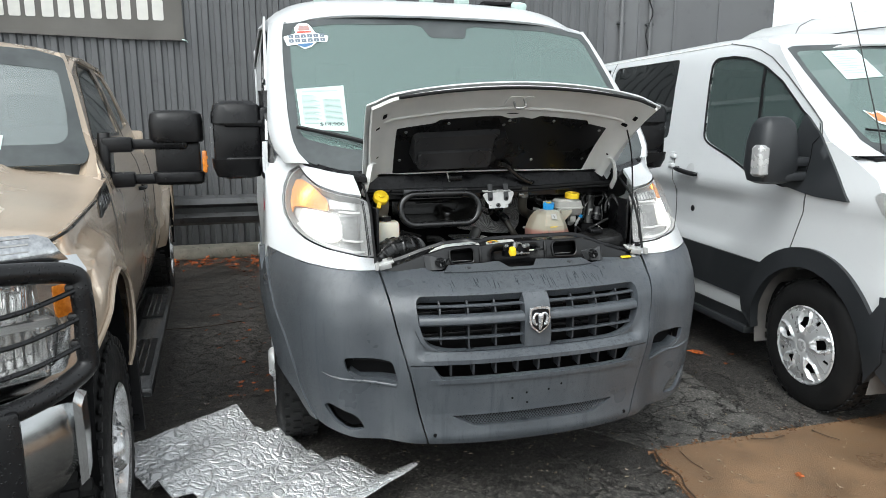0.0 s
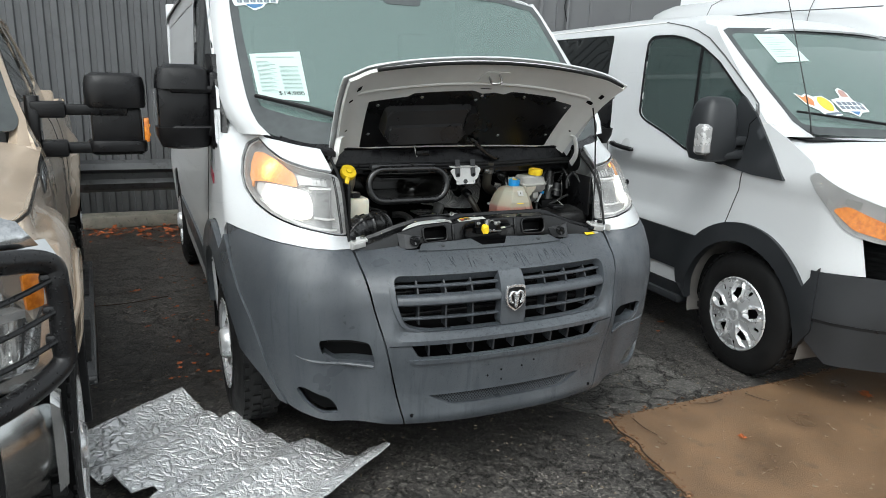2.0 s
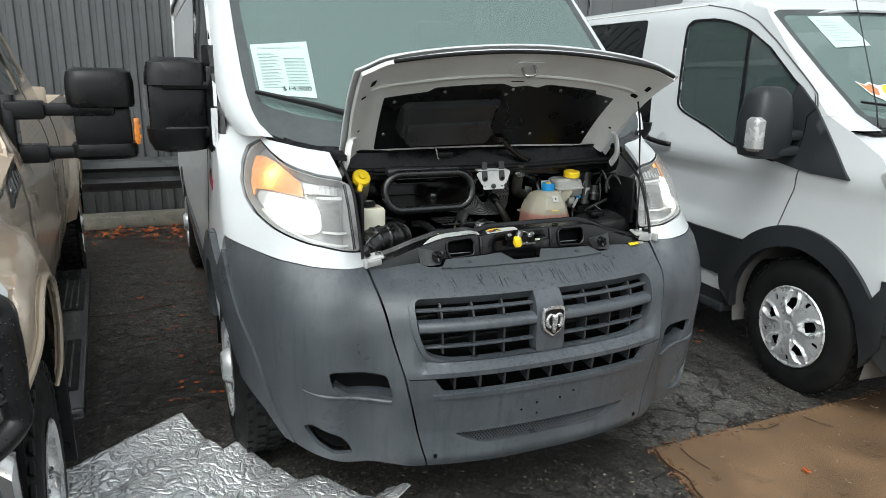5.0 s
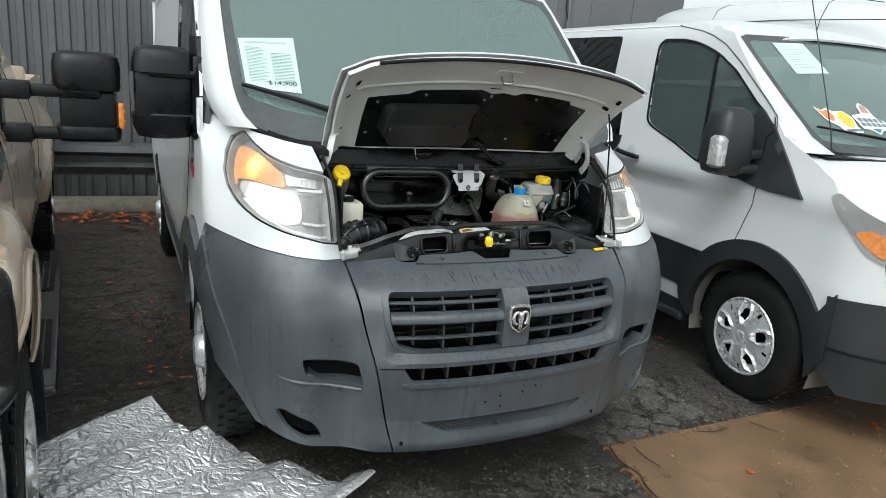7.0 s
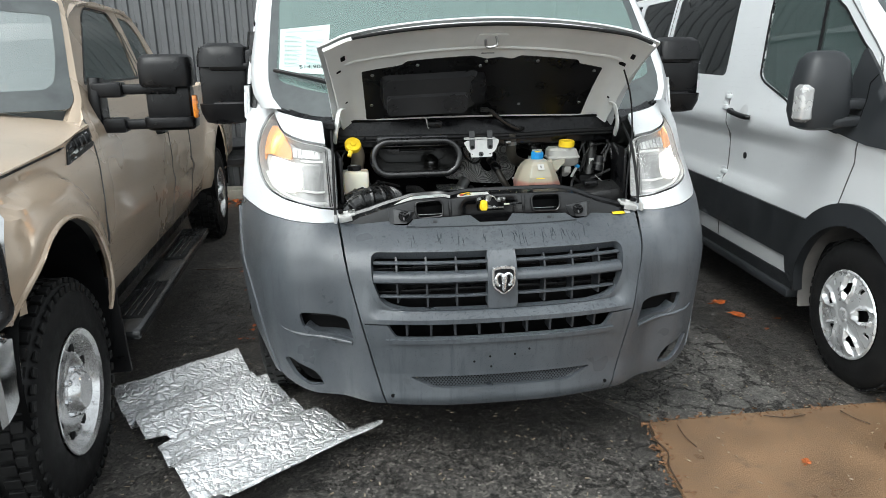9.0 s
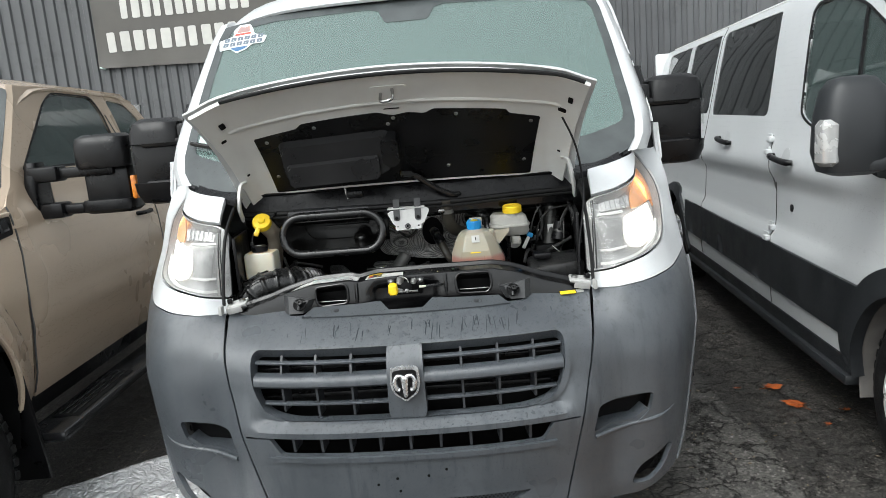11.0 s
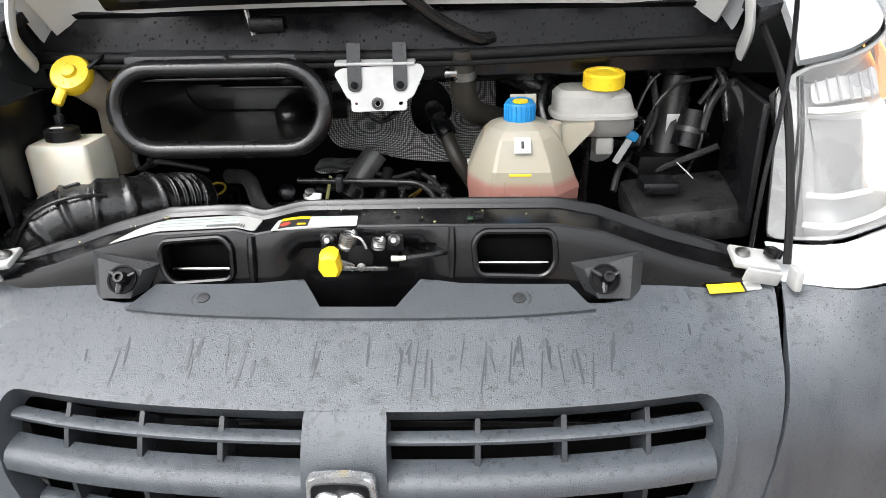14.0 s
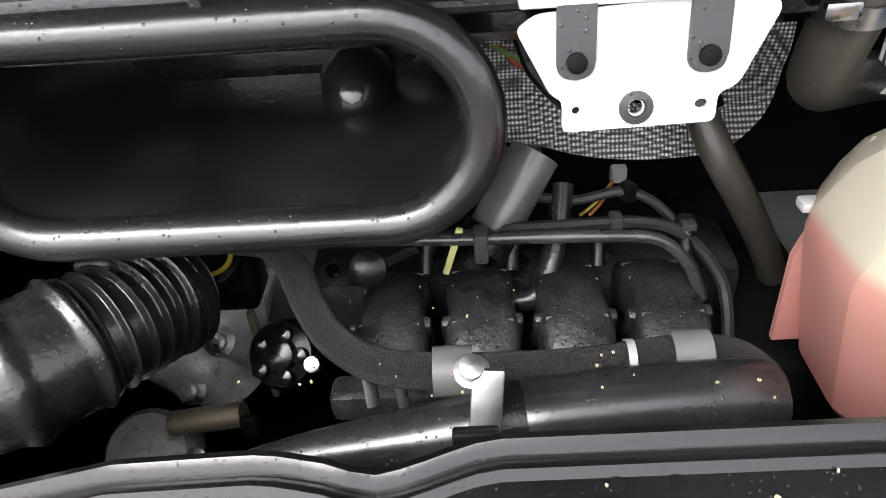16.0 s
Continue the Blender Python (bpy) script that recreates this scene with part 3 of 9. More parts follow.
ZO, LO = [0.25, 0.28, 0.33, 0.40, 0.55, 0.66, 0.76, 0.85, 0.93, 0.97, 1.0, 1.13, 1.215, 1.25, 1.29, 1.317, 1.36, 1.42, 1.5, 2.1], [0.045, 0.028, 0.016, 0.014, 0.004, 0, 0, 0.02, 0.06, 0.10, 0.125, 0.185, 0.255, 0.31, 0.39, 0.42, 0.48, 0.55, 0.62, 1.25]


def sx(x):
    """Arc length at which the plan of the nose reaches x."""
    return interp(x, NX[:61], ARC[:61])


def sy(y):
    """Arc length at the flank, at y."""
    return interp(y, NY[45:], ARC[45:])


def VAN(s, z):
    k, a = (-1 if s < 0 else 1), abs(s)
    x, y = interp(a, ARC, NX), interp(a, ARC, NY)
    w = 1 - smooth(a, 0.50, 0.70)
    lean = w * interp(z, ZC, LC) + (1 - w) * interp(z, ZO, LO)
    side = smooth(a, 0.44, 0.50)
    lean -= 0.04 * (1 - smooth(a, 0.50, 0.66)) * ((1 - side) * (1 - smooth(z, 0.627, 0.648)) + side * (1 - smooth(z, 0.58, 0.78)))
    lean += 0.085 * smooth(x, 0.80, 0.93) * smooth(z, 0.98, 1.14)
    lean *= 1 - smooth(a, 1.0, 1.7)
    nar = interp(z, [0.25, 0.42, 0.75, 1.4, 2.0, 2.2], [0.05, 0.026, 0.0, 0.032, 0.058, 0.075])
    return (k * x * (1 - nar), y + lean, z)


van = thing("cargo_van", "white cargo van with dark grey bumper and raised hood", "van", 0.012, 0, 0)

# centre of the bumper with its grille openings
def top_edge(k):
    """The scalloped upper rim of the centre fascia."""
    o = 0.0 if k < 0 else -0.008
    return [(k * x, z) for x, z in ((0.585, 0.953), (0.53, 0.947), (0.46, 0.9405), (0.400 + o, 0.939), (0.388 + o, 0.938), (0.376 + o, 0.9265), (0.345 + o, 0.926), (0.322 + o, 0.927), (0.302 + o, 0.9385), (0.150 + o, 0.942), (0.112, 0.944), (0.084, 0.945), (0.053, 0.927))]


left_top = [(sx(x) if x > 0 else -sx(-x), z) for x, z in top_edge(-1)]
right_top = [(sx(x) if x > 0 else -sx(-x), z) for x, z in top_edge(1)]
centre_loop = left_top + right_top[::-1] + [(sx(0.545), 0.75), (sx(0.50), 0.52), (sx(0.465), 0.33), (sx(0.452), 0.275), (0.2, 0.268), (-0.2, 0.268), (-sx(0.452), 0.275), (-sx(0.465), 0.33), (-sx(0.50), 0.52), (-sx(0.545), 0.75)]
grille_loop = rounded([(-0.476, 0.852), (0.476, 0.852), (0.472, 0.76), (0.442, 0.674), (0.37, 0.651), (-0.37, 0.651), (-0.442, 0.674), (-0.472, 0.76)], [0.03, 0.03, 0.05, 0.03, 0.05, 0.05, 0.03, 0.05])
slot_loop = rounded([(-sx(0.508), 0.608), (sx(0.508), 0.608), (sx(0.508), 0.603), (0.430, 0.603), (0.398, 0.552), (-0.398, 0.552), (-0.430, 0.603), (-sx(0.508), 0.603)], [0.001, 0.001, 0.001, 0.006, 0.012, 0.012, 0.006, 0.001])
mesh_loop = rounded([(-0.36, 0.392), (0.36, 0.392), (0.26, 0.345), (-0.26, 0.345)], 0.015)
part("bumper_centre", panel(VAN, centre_loop, (grille_loop, slot_loop, mesh_loop), 0.013, 0.016), GREYPLASTIC, van, "dark grey textured plastic fascia, wet on its ledge")
# raised frame round the grille, and the step under the lower slot
def rim_strip(loop, w, lift, depth):
    c = np.mean(np.array(loop), 0)
    big = [tuple(np.array(p) + (np.array(p) - c) / np.linalg.norm(np.array(p) - c) * w) for p in loop]
    return panel(VAN, big, (loop,), 0.03, depth, lift=lift)


LIPGREY = surf("smooth_grey_rim", (0.080, 0.087, 0.095), (0.060, 0.066, 0.073), 6, 0.30, 0.1, bump=0.1, bscale=500, drop=0.3, dscale=300, coat=0.3, coatr=0.2)
rim_top = left_top[7:] + right_top[7:][::-1]
part("fascia_rim", panel(VAN, rim_top + [(0.328, 0.9218), (0.198, 0.9203), (0.0, 0.9200), (-0.244, 0.9206), (-0.334, 0.9216)], (), 0.015, 0.012, lift=0.0045), LIPGREY, van, "smooth raised rim of the fascia, wet")
part("grille_surround", rim_strip(grille_loop, 0.020, 0.007, 0.04), GREYPLASTIC, van)
part("bumper_ledge", panel(VAN, rounded([(-0.44, 0.549), (0.44, 0.549), (0.42, 0.534), (-0.42, 0.534)], 0.006), (), 0.03, 0.02, lift=0.010), GREYPLASTIC, van)


def bar(z0, z1, x0, x1, out, depth, arc=0.0):
    return panel(VAN, rounded([(x0, z0), (x1, z0), (x1, z1), (x0, z1)], 0.006), (), 0.03, depth, lift=out)


def blade(z, half, section):
    """A moulded horizontal bar across the opening; section: (set back, height) pairs."""
    rings = []
    for k in range(25):
        s = half * (k / 12 - 1)
        q = VAN(s, z)
        rings.append([(q[0], q[1] + d, z + h) for d, h in section])
    return loft(rings)


grille = part("grille", blade(0.766, 0.468, ((0.035, 0.021), (0.012, 0.019), (0.0, 0.014), (-0.006, 0.004), (-0.005, -0.010), (0.004, -0.018), (0.035, -0.021))), GREYPLASTIC, van, "dark plastic slatted grille")
SLAT = surf("black_grille_slat", (0.035, 0.038, 0.043), (0.024, 0.027, 0.031), 6, 0.42, 0.1, bump=0.2, bscale=600, drop=0.2)
for z, xe in ((0.818, 0.468), (0.697, 0.446)):
    part("slat", blade(z, xe, ((0.032, 0.003), (0.016, 0.003), (0.012, 0.000), (0.013, -0.005), (0.032, -0.006))), GREYPLASTIC, grille)
for x in (-0.385, -0.275, -0.165, 0.165, 0.275, 0.385):
    part("slat", bar(0.655 if abs(x) < 0.36 else 0.67, 0.85, x - 0.0035, x + 0.0035, -0.018, 0.05), SLAT, grille)
for x in (-0.36, -0.27, -0.18, -0.09, 0.0, 0.09, 0.18, 0.27, 0.36):
    part("slat", bar(0.555, 0.605, x - 0.004, x + 0.004, -0.014, 0.05), SLAT, grille)
part("grille_post", panel(VAN, rounded([(-0.052, 0.855), (0.052, 0.855), (0.056, 0.662), (0.048, 0.649), (-0.048, 0.649), (-0.056, 0.662)], 0.008), (), 0.02, 0.05, lift=0.007), GREYPLASTIC, grille)
shield = [(-0.041, 0.048), (-0.02, 0.052), (0.0, 0.053), (0.02, 0.052), (0.041, 0.048), (0.043, 0.0), (0.036, -0.028), (0.0, -0.056), (-0.036, -0.028), (-0.043, 0.0)]
EM = Matrix.Translation((0, -0.012, 0.760)) @ Matrix.Rotation(radians(90), 4, 'X')
EMBLEM = surf("bright_plated_emblem", (0.76, 0.77, 0.78), (0.62, 0.63, 0.64), 60, 0.24, 0.1, metal=0.8)
emblem = part("emblem", plate(rounded(shield, 0.008, 3), 0.012, EM, 0.003), EMBLEM, grille, "chrome shield emblem")
part("emblem_field", plate([(x * 0.84, y * 0.84) for x, y in rounded(shield, 0.008, 3)], 0.0025, Matrix.Translation((0, -0.0125, 0)) @ EM, 0.0), BLACKPLASTIC, emblem)
bm = bmesh.new()
for k in (-1, 1):
    tube(spline([(k * 0.004, -0.026, 0.783), (k * 0.02, -0.027, 0.786), (k * 0.029, -0.027, 0.770), (k * 0.024, -0.027, 0.748), (k * 0.015, -0.027, 0.744)], 5), [0.006] * 10 + [0.007] * 6 + [0.006] * 5, 8, bm)
tube(spline([(0, -0.026, 0.786), (0, -0.028, 0.768), (0, -0.028, 0.745), (0, -0.026, 0.722)], 4), [0.010, 0.012, 0.0125, 0.012, 0.011, 0.01, 0.009, 0.009, 0.008, 0.008, 0.0075, 0.007, 0.005], 10, bm)
part("emblem_relief", bm, EMBLEM, emblem)
# rain running down from the edge of the ledge
WET = surf("wet_dark_plastic", (0.045, 0.051, 0.059), (0.037, 0.042, 0.049), 6, 0.20, 0.05, coat=0.4, coatr=0.1)
rnd = random.Random(77)
for k in range(40):
    bm = bmesh.new()
    s, z0 = rnd.triangular(-0.42, 0.53, 0.12), rnd.uniform(0.888, 0.906)
    n, w, ln, drift = 6, rnd.uniform(0.0008, 0.0021), rnd.uniform(0.008, 0.030), rnd.uniform(-0.006, 0.006)
    rows = []
    for i in range(n):
        f = i / (n - 1)
        h = w * (0.35 + 0.65 * math.sin(math.pi * min(1.0, 0.12 + 0.80 * f)))
        rows.append([bm.verts.new(Vector(VAN(s + drift * f + d * h, z0 - ln * f)) + Vector((0, -0.0011, 0.0006))) for d in (-1, 1)])
    for a, b in zip(rows, rows[1:]):
        bm.faces.new((a[0], b[0], b[1], a[1]))
    part("rain_streak", bm, WET, van)
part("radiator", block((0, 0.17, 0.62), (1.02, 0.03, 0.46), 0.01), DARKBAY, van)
for z in (0.60, 0.69, 0.78):
    part("radiator_bar", block((0, 0.125, z), (0.98, 0.02, 0.012), 0.003), BLACKPLASTIC, van)
part("mesh_screen", panel(lambda s, z: VAN(s, z), [(-0.36, 0.395), (0.36, 0.395), (0.26, 0.340), (-0.26, 0.340)], (), 0.04, 0.004, lift=-0.03), BLACKPLASTIC, van)
bm = bmesh.new()
for k in range(-30, 31):
    for d in (-1, 1):
        a, b = VAN(k * 0.0125 - d * 0.02, 0.345), VAN(k * 0.0125 + d * 0.02, 0.392)
        if abs(k) < 27:
            tube([(a[0], a[1] + 0.014, a[2]), (b[0], b[1] + 0.014, b[2])], 0.0016, 4, bm)
part("mesh_grid", bm, GREYPLASTIC, van, "black diamond mesh")
for x, z in ((-0.05, 0.468), (0.045, 0.472), (-0.11, 0.45), (0.10, 0.49), (-0.045, 0.425), (-0.43, 0.315), (0.43, 0.315)):
    a = VAN(x, z)
    part("screw_hole", lathe([(-0.004, 0.008 if abs(x) > 0.4 else 0.0045), (0.0012, 0.008 if abs(x) > 0.4 else 0.0045), (0.0014, 0.0)], a, (0, -1, 0), 12), DARKBAY, van)

ARCH_Y, ARCH_Z = 0.93, 0.36


def arc_pts(r, a0, a1, n, cy=ARCH_Y):
    return [(sy(cy + r * math.cos(radians(a0 + (a1 - a0) * k / n))), ARCH_Z + r * math.sin(radians(a0 + (a1 - a0) * k / n))) for k in range(n + 1)]


def both(name, make, mat, parent=van, label="", sharp=38.0):
    """The left and the right part; make(k) builds that of side k."""
    return [part(name, make(k), mat, parent, label, sharp) for k in (-1, 1)]


def side_panel(outline, holes=(), step=0.04, thick=0.012, lift=0.0):
    def make(k):
        surf_k = lambda s, z: (k * VAN(s, z)[0], VAN(s, z)[1], VAN(s, z)[2])
        return panel(surf_k, outline, holes, step, thick * k, lift * k)
    return make


SEAM_TOP = [(sx(0.70), 0.950), (sx(0.82), 0.963), (sx(0.92), 0.974), (sy(0.55), 0.988)]
fog_loop = rounded([(sx(0.552), 0.520), (sx(0.572), 0.615), (sx(0.72), 0.628), (sx(0.752), 0.625), (sx(0.742), 0.57), (sx(0.70), 0.532)], 0.016)
vent_loop = rounded([(sx(0.693), 0.322), (sx(0.705), 0.36), (sx(0.725), 0.388), (sx(0.815), 0.432), (sx(0.84), 0.42), (sx(0.81), 0.36), (sx(0.755), 0.322)], 0.016)
corner_loop = [(sx(0.592), 0.941)] + SEAM_TOP + [(sy(0.545), 0.95), (sy(0.50), 0.83), (sx(0.95), 0.656), (sx(0.905), 0.43), (sx(0.868), 0.338), (sx(0.82), 0.314), (sx(0.73), 0.286), (sx(0.62), 0.274), (sx(0.458), 0.275), (sx(0.471), 0.33), (sx(0.506), 0.52), (sx(0.551), 0.75)]
both("bumper_corner", side_panel(corner_loop, (fog_loop, vent_loop), 0.028, 0.016), GREYPLASTIC, label="dark grey plastic bumper corner with fog lamp recess")
# Near-black sheet set back in the opening stands in for its shade.
both("fog_recess_shade", side_panel([(sx(0.54), 0.50), (sx(0.555), 0.635), (sx(0.77), 0.645), (sx(0.76), 0.51)], (), 0.04, 0.01, lift=-0.055), DARKBAY)
both("fog_tray", side_panel([(sx(0.552), 0.512), (sx(0.70), 0.526), (sx(0.745), 0.565), (sx(0.73), 0.575), (sx(0.69), 0.545), (sx(0.552), 0.534)], (), 0.04, 0.05, lift=-0.004), GREYPLASTIC)


def fog_lip(k):
    low = [VAN(sx(x), z) for x, z in ((0.83, 0.553), (0.80, 0.542), (0.75, 0.534), (0.66, 0.522), (0.56, 0.514))]
    return tube(spline([(k * a, b + 0.001, c + 0.004) for a, b, c in low], 6), [0.002 + 0.0055 * smooth(i, 0, 12) for i in range(25)], 10)


both("fog_lip", fog_lip, GREYPLASTIC)
# Likewise a near-black sheet for the shade inside the vent.
both("vent_recess_shade", side_panel([(sx(0.68), 0.315), (sx(0.69), 0.375), (sx(0.72), 0.40), (sx(0.81), 0.445), (sx(0.852), 0.43), (sx(0.825), 0.355), (sx(0.76), 0.315)], (), 0.03, 0.01, lift=-0.045), DARKBAY)
both("fog_slats", lambda k: loft([[(k * (VAN(sx(x), z)[0] - 0.01), VAN(sx(x), z)[1] + 0.035 + d, z + h) for d, h in ((0, 0), (0.02, 0.002), (0.02, 0.008), (0, 0.006))] for x, z in ((0.575, 0.595), (0.64, 0.600), (0.72, 0.605))]), BLACKPLASTIC)

flare = arc_pts(0.455, 163, 8, 28) + arc_pts(0.575, 4, 118, 20) + [(sy(0.56), 0.945), (sy(0.505), 0.83), (sx(0.953), 0.656), (sx(0.908), 0.43), (sx(0.872), 0.340), (sx(0.895), 0.345), (sx(0.935), 0.42)]


def flare_side(k):
    def skin(s, z):
        x, y, zz = VAN(s, z)
        return (k * (x + 0.001 + 0.020 * smooth(y, 0.45, 0.80)), y, zz)
    return panel(skin, flare, (), 0.03, 0.03 * k, 0.004 * k)


both("wheel_arch_flare", flare_side, GREYPLASTIC, label="grey plastic wheel arch flare")
both("wheel_arch_liner", lambda k: loft([[(k * x, ARCH_Y + 0.46 * math.cos(radians(a)), ARCH_Z + 0.46 * math.sin(radians(a))) for a in range(-10, 161, 10)] for x in (0.985, 0.66)], closed=False), DARKBAY)

# headlamps
lamp_pts = [(sx(0.590), 0.980), (sx(0.594), 1.08), (sx(0.600), 1.186), (sx(0.640), 1.214), (sx(0.715), 1.226), (sx(0.775), 1.242), (sx(0.815), 1.258), (sx(0.845), 1.284), (sx(0.868), 1.320), (sx(0.902), 1.290), (sx(0.926), 1.24), (sx(0.937), 1.185), (sx(0.931), 1.135), (sx(0.908), 1.090), (sx(0.868), 1.060), (sx(0.805), 1.036), (sx(0.715), 1.014), (sx(0.646), 0.996)]
lamp_loop = rounded(lamp_pts, [0.012, 0.03, 0.02] + [0.03] * 5 + [0.008] + [0.04] * 9, 4)


def lit(name, base, centre, stops, facets=0.0):
    """A reflector lit by its bulb: light falls off from the bulb's place; stops: (metres, colour, strength)."""
    m, nt, b = node_mat(name)
    b.inputs["Base Color"].default_value = (*base, 1)
    b.inputs["Roughness"].default_value = 0.25
    tc = nt.nodes.new("ShaderNodeTexCoord")
    ab = nt.nodes.new("ShaderNodeVectorMath")
    ab.operation = 'ABSOLUTE'
    nt.links.new(tc.outputs["Object"], ab.inputs[0])
    dv = nt.nodes.new("ShaderNodeVectorMath")
    dv.operation = 'DISTANCE'
    nt.links.new(ab.outputs[0], dv.inputs[0])
    dv.inputs[1].default_value = centre
    far = stops[-1][0]
    dn = nt.nodes.new("ShaderNodeMath")
    dn.operation = 'DIVIDE'
    nt.links.new(dv.outputs["Value"], dn.inputs[0])
    dn.inputs[1].default_value = far
    c = ramp(nt, dn.outputs[0], [(d / far, col) for d, col, k in stops])
    k = ramp(nt, dn.outputs[0], [(d / far, e / 4) for d, col, e in stops])
    vor = nt.nodes.new("ShaderNodeTexVoronoi")
    vor.inputs["Scale"].default_value = facets or 40
    nt.links.new(tc.outputs["Object"], vor.inputs["Vector"])
    sp = nt.nodes.new("ShaderNodeSeparateColor")
    nt.links.new(vor.outputs["Color"], sp.inputs[0])
    fz = ramp(nt, sp.outputs[0], [(0.0, 2.6 if facets else 4.0), (1.0, 5.2 if facets else 4.0)])
    mu = nt.nodes.new("ShaderNodeMath")
    mu.operation = 'MULTIPLY'
    nt.links.new(k.outputs[0], mu.inputs[0])
    nt.links.new(fz.outputs[0], mu.inputs[1])
    nt.links.new(c.outputs[0], b.inputs["Emission Color"])
    nt.links.new(mu.outputs[0], b.inputs["Emission Strength"])
    return m


LAMPMID = VAN(sx(0.835), 1.105)
AMBMID = VAN(sx(0.862), 1.222)
HEADLIGHT_ON = lit("lit_headlamp_reflector", (0.55, 0.55, 0.54), (LAMPMID[0], LAMPMID[1] + 0.03, LAMPMID[2]), [(0.0, (1.0, 0.96, 0.88), 6.0), (0.10, (1.0, 0.95, 0.86), 3.2), (0.122, (1.0, 0.90, 0.76), 1.5), (0.155, (1.0, 0.92, 0.82), 0.15), (0.25, (1.0, 0.92, 0.85), 0.02)])
AMBER_ON = lit("lit_amber_reflector", (0.74, 0.33, 0.12), (AMBMID[0], AMBMID[1] + 0.026, AMBMID[2]), [(0.0, (1.0, 0.70, 0.14), 7.0), (0.034, (1.0, 0.50, 0.10), 3.0), (0.058, (1.0, 0.34, 0.08), 1.0), (0.092, (1.0, 0.30, 0.09), 0.34), (0.13, (1.0, 0.5, 0.3), 0.06)], 90.0)
REFLECTOR = surf("lamp_reflector", (0.62, 0.62, 0.61), (0.46, 0.46, 0.46), 18, 0.28, 0.1, metal=0.5, bump=0.15, bscale=90)
LAMPGREY = surf("grey_lamp_housing", (0.40, 0.40, 0.395), (0.31, 0.31, 0.305), 10, 0.35, 0.1, metal=0.2)
LAMPSHADE = surf("smoked_lamp_box", (0.24, 0.24, 0.236), (0.18, 0.18, 0.176), 10, 0.3, 0.1)
for k in (-1, 1):
    lamp = part("headlight", side_panel(lamp_loop, (), 0.03, 0.004)(k), LENS, van, "lit headlight with amber turn lamp, clear wet lens")
    lamp.visible_shadow = False
    part("lamp_housing", side_panel(lamp_loop, (), 0.04, 0.006, lift=-0.045)(k), LAMPGREY, lamp)
    part("lamp_edge", side_panel([(sx(0.590), 0.982), (sx(0.600), 1.184), (sx(0.628), 1.206), (sx(0.621), 1.10), (sx(0.616), 0.988)], (), 0.02, 0.04, lift=-0.004)(k), LAMPGREY, lamp, "pale grey moulded end of the lens")
    for x0, x1 in ((0.600, 0.628), (0.607, 0.634)):
        part("edge_groove", side_panel([(sx(x0 + 0.008), 0.992), (sx(x1), 1.20), (sx(x1 + 0.003), 1.20), (sx(x0 + 0.011), 0.992)], (), 0.03, 0.003, lift=-0.0025)(k), BLACKPLASTIC, lamp)
    gasket = [tuple(p) for p in lamp_loop]
    cen = np.mean(np.array(gasket), 0)
    part("lamp_gasket", side_panel([tuple(cen + (np.array(p) - cen) * 1.008) for p in gasket], (gasket,), 0.02, 0.008, lift=-0.003)(k), BLACKPLASTIC, lamp, "thin black gasket round the lens")
    part("lamp_wall", side_panel(gasket, ([tuple(cen + (np.array(p) - cen) * 0.965) for p in gasket],), 0.02, 0.036, lift=-0.005)(k), LAMPGREY, lamp)
    low = rounded([(sx(0.730), 1.064), (sx(0.728), 1.11), (sx(0.738), 1.160), (sx(0.80), 1.170), (sx(0.885), 1.166), (sx(0.912), 1.162), (sx(0.915), 1.13), (sx(0.888), 1.092), (sx(0.85), 1.070), (sx(0.792), 1.054)], 0.02)
    part("low_beam", side_panel(low, (), 0.02, 0.006, lift=-0.028)(k), HEADLIGHT_ON, lamp, "lit low beam reflector")
    box = [(sx(0.636), 1.052), (sx(0.645), 1.160), (sx(0.734), 1.160), (sx(0.724), 1.066)]
    part("lamp_box", side_panel(box, (), 0.03, 0.006, lift=-0.034)(k), LAMPSHADE, lamp, "smoked inner reflector box")
    upper = rounded([(sx(0.652), 1.176), (sx(0.656), 1.202), (sx(0.715), 1.213), (sx(0.775), 1.226), (sx(0.775), 1.186), (sx(0.715), 1.184)], 0.008)
    part("running_lamp", side_panel(upper, (), 0.03, 0.006, lift=-0.028)(k), REFLECTOR, lamp, "bright ribbed running lamp")
    for i in range(6):
        u = 0.662 + i * 0.018
        part("lens_rib", side_panel([(sx(u), 1.18), (sx(u + 0.0016), 1.18), (sx(u + 0.0016), 1.205 + i * 0.003), (sx(u), 1.205 + i * 0.003)], (), 0.05, 0.004, lift=-0.022)(k), LAMPGREY, lamp)
    amb = rounded([(sx(0.780), 1.178), (sx(0.782), 1.226), (sx(0.815), 1.246), (sx(0.842), 1.268), (sx(0.872), 1.282), (sx(0.898), 1.278), (sx(0.918), 1.235), (sx(0.928), 1.185), (sx(0.924), 1.140), (sx(0.918), 1.165), (sx(0.885), 1.172), (sx(0.82), 1.176)], 0.008)
    part("turn_lamp", side_panel(amb, (), 0.02, 0.006, lift=-0.026)(k), AMBER_ON, lamp, "lit amber turn lamp")
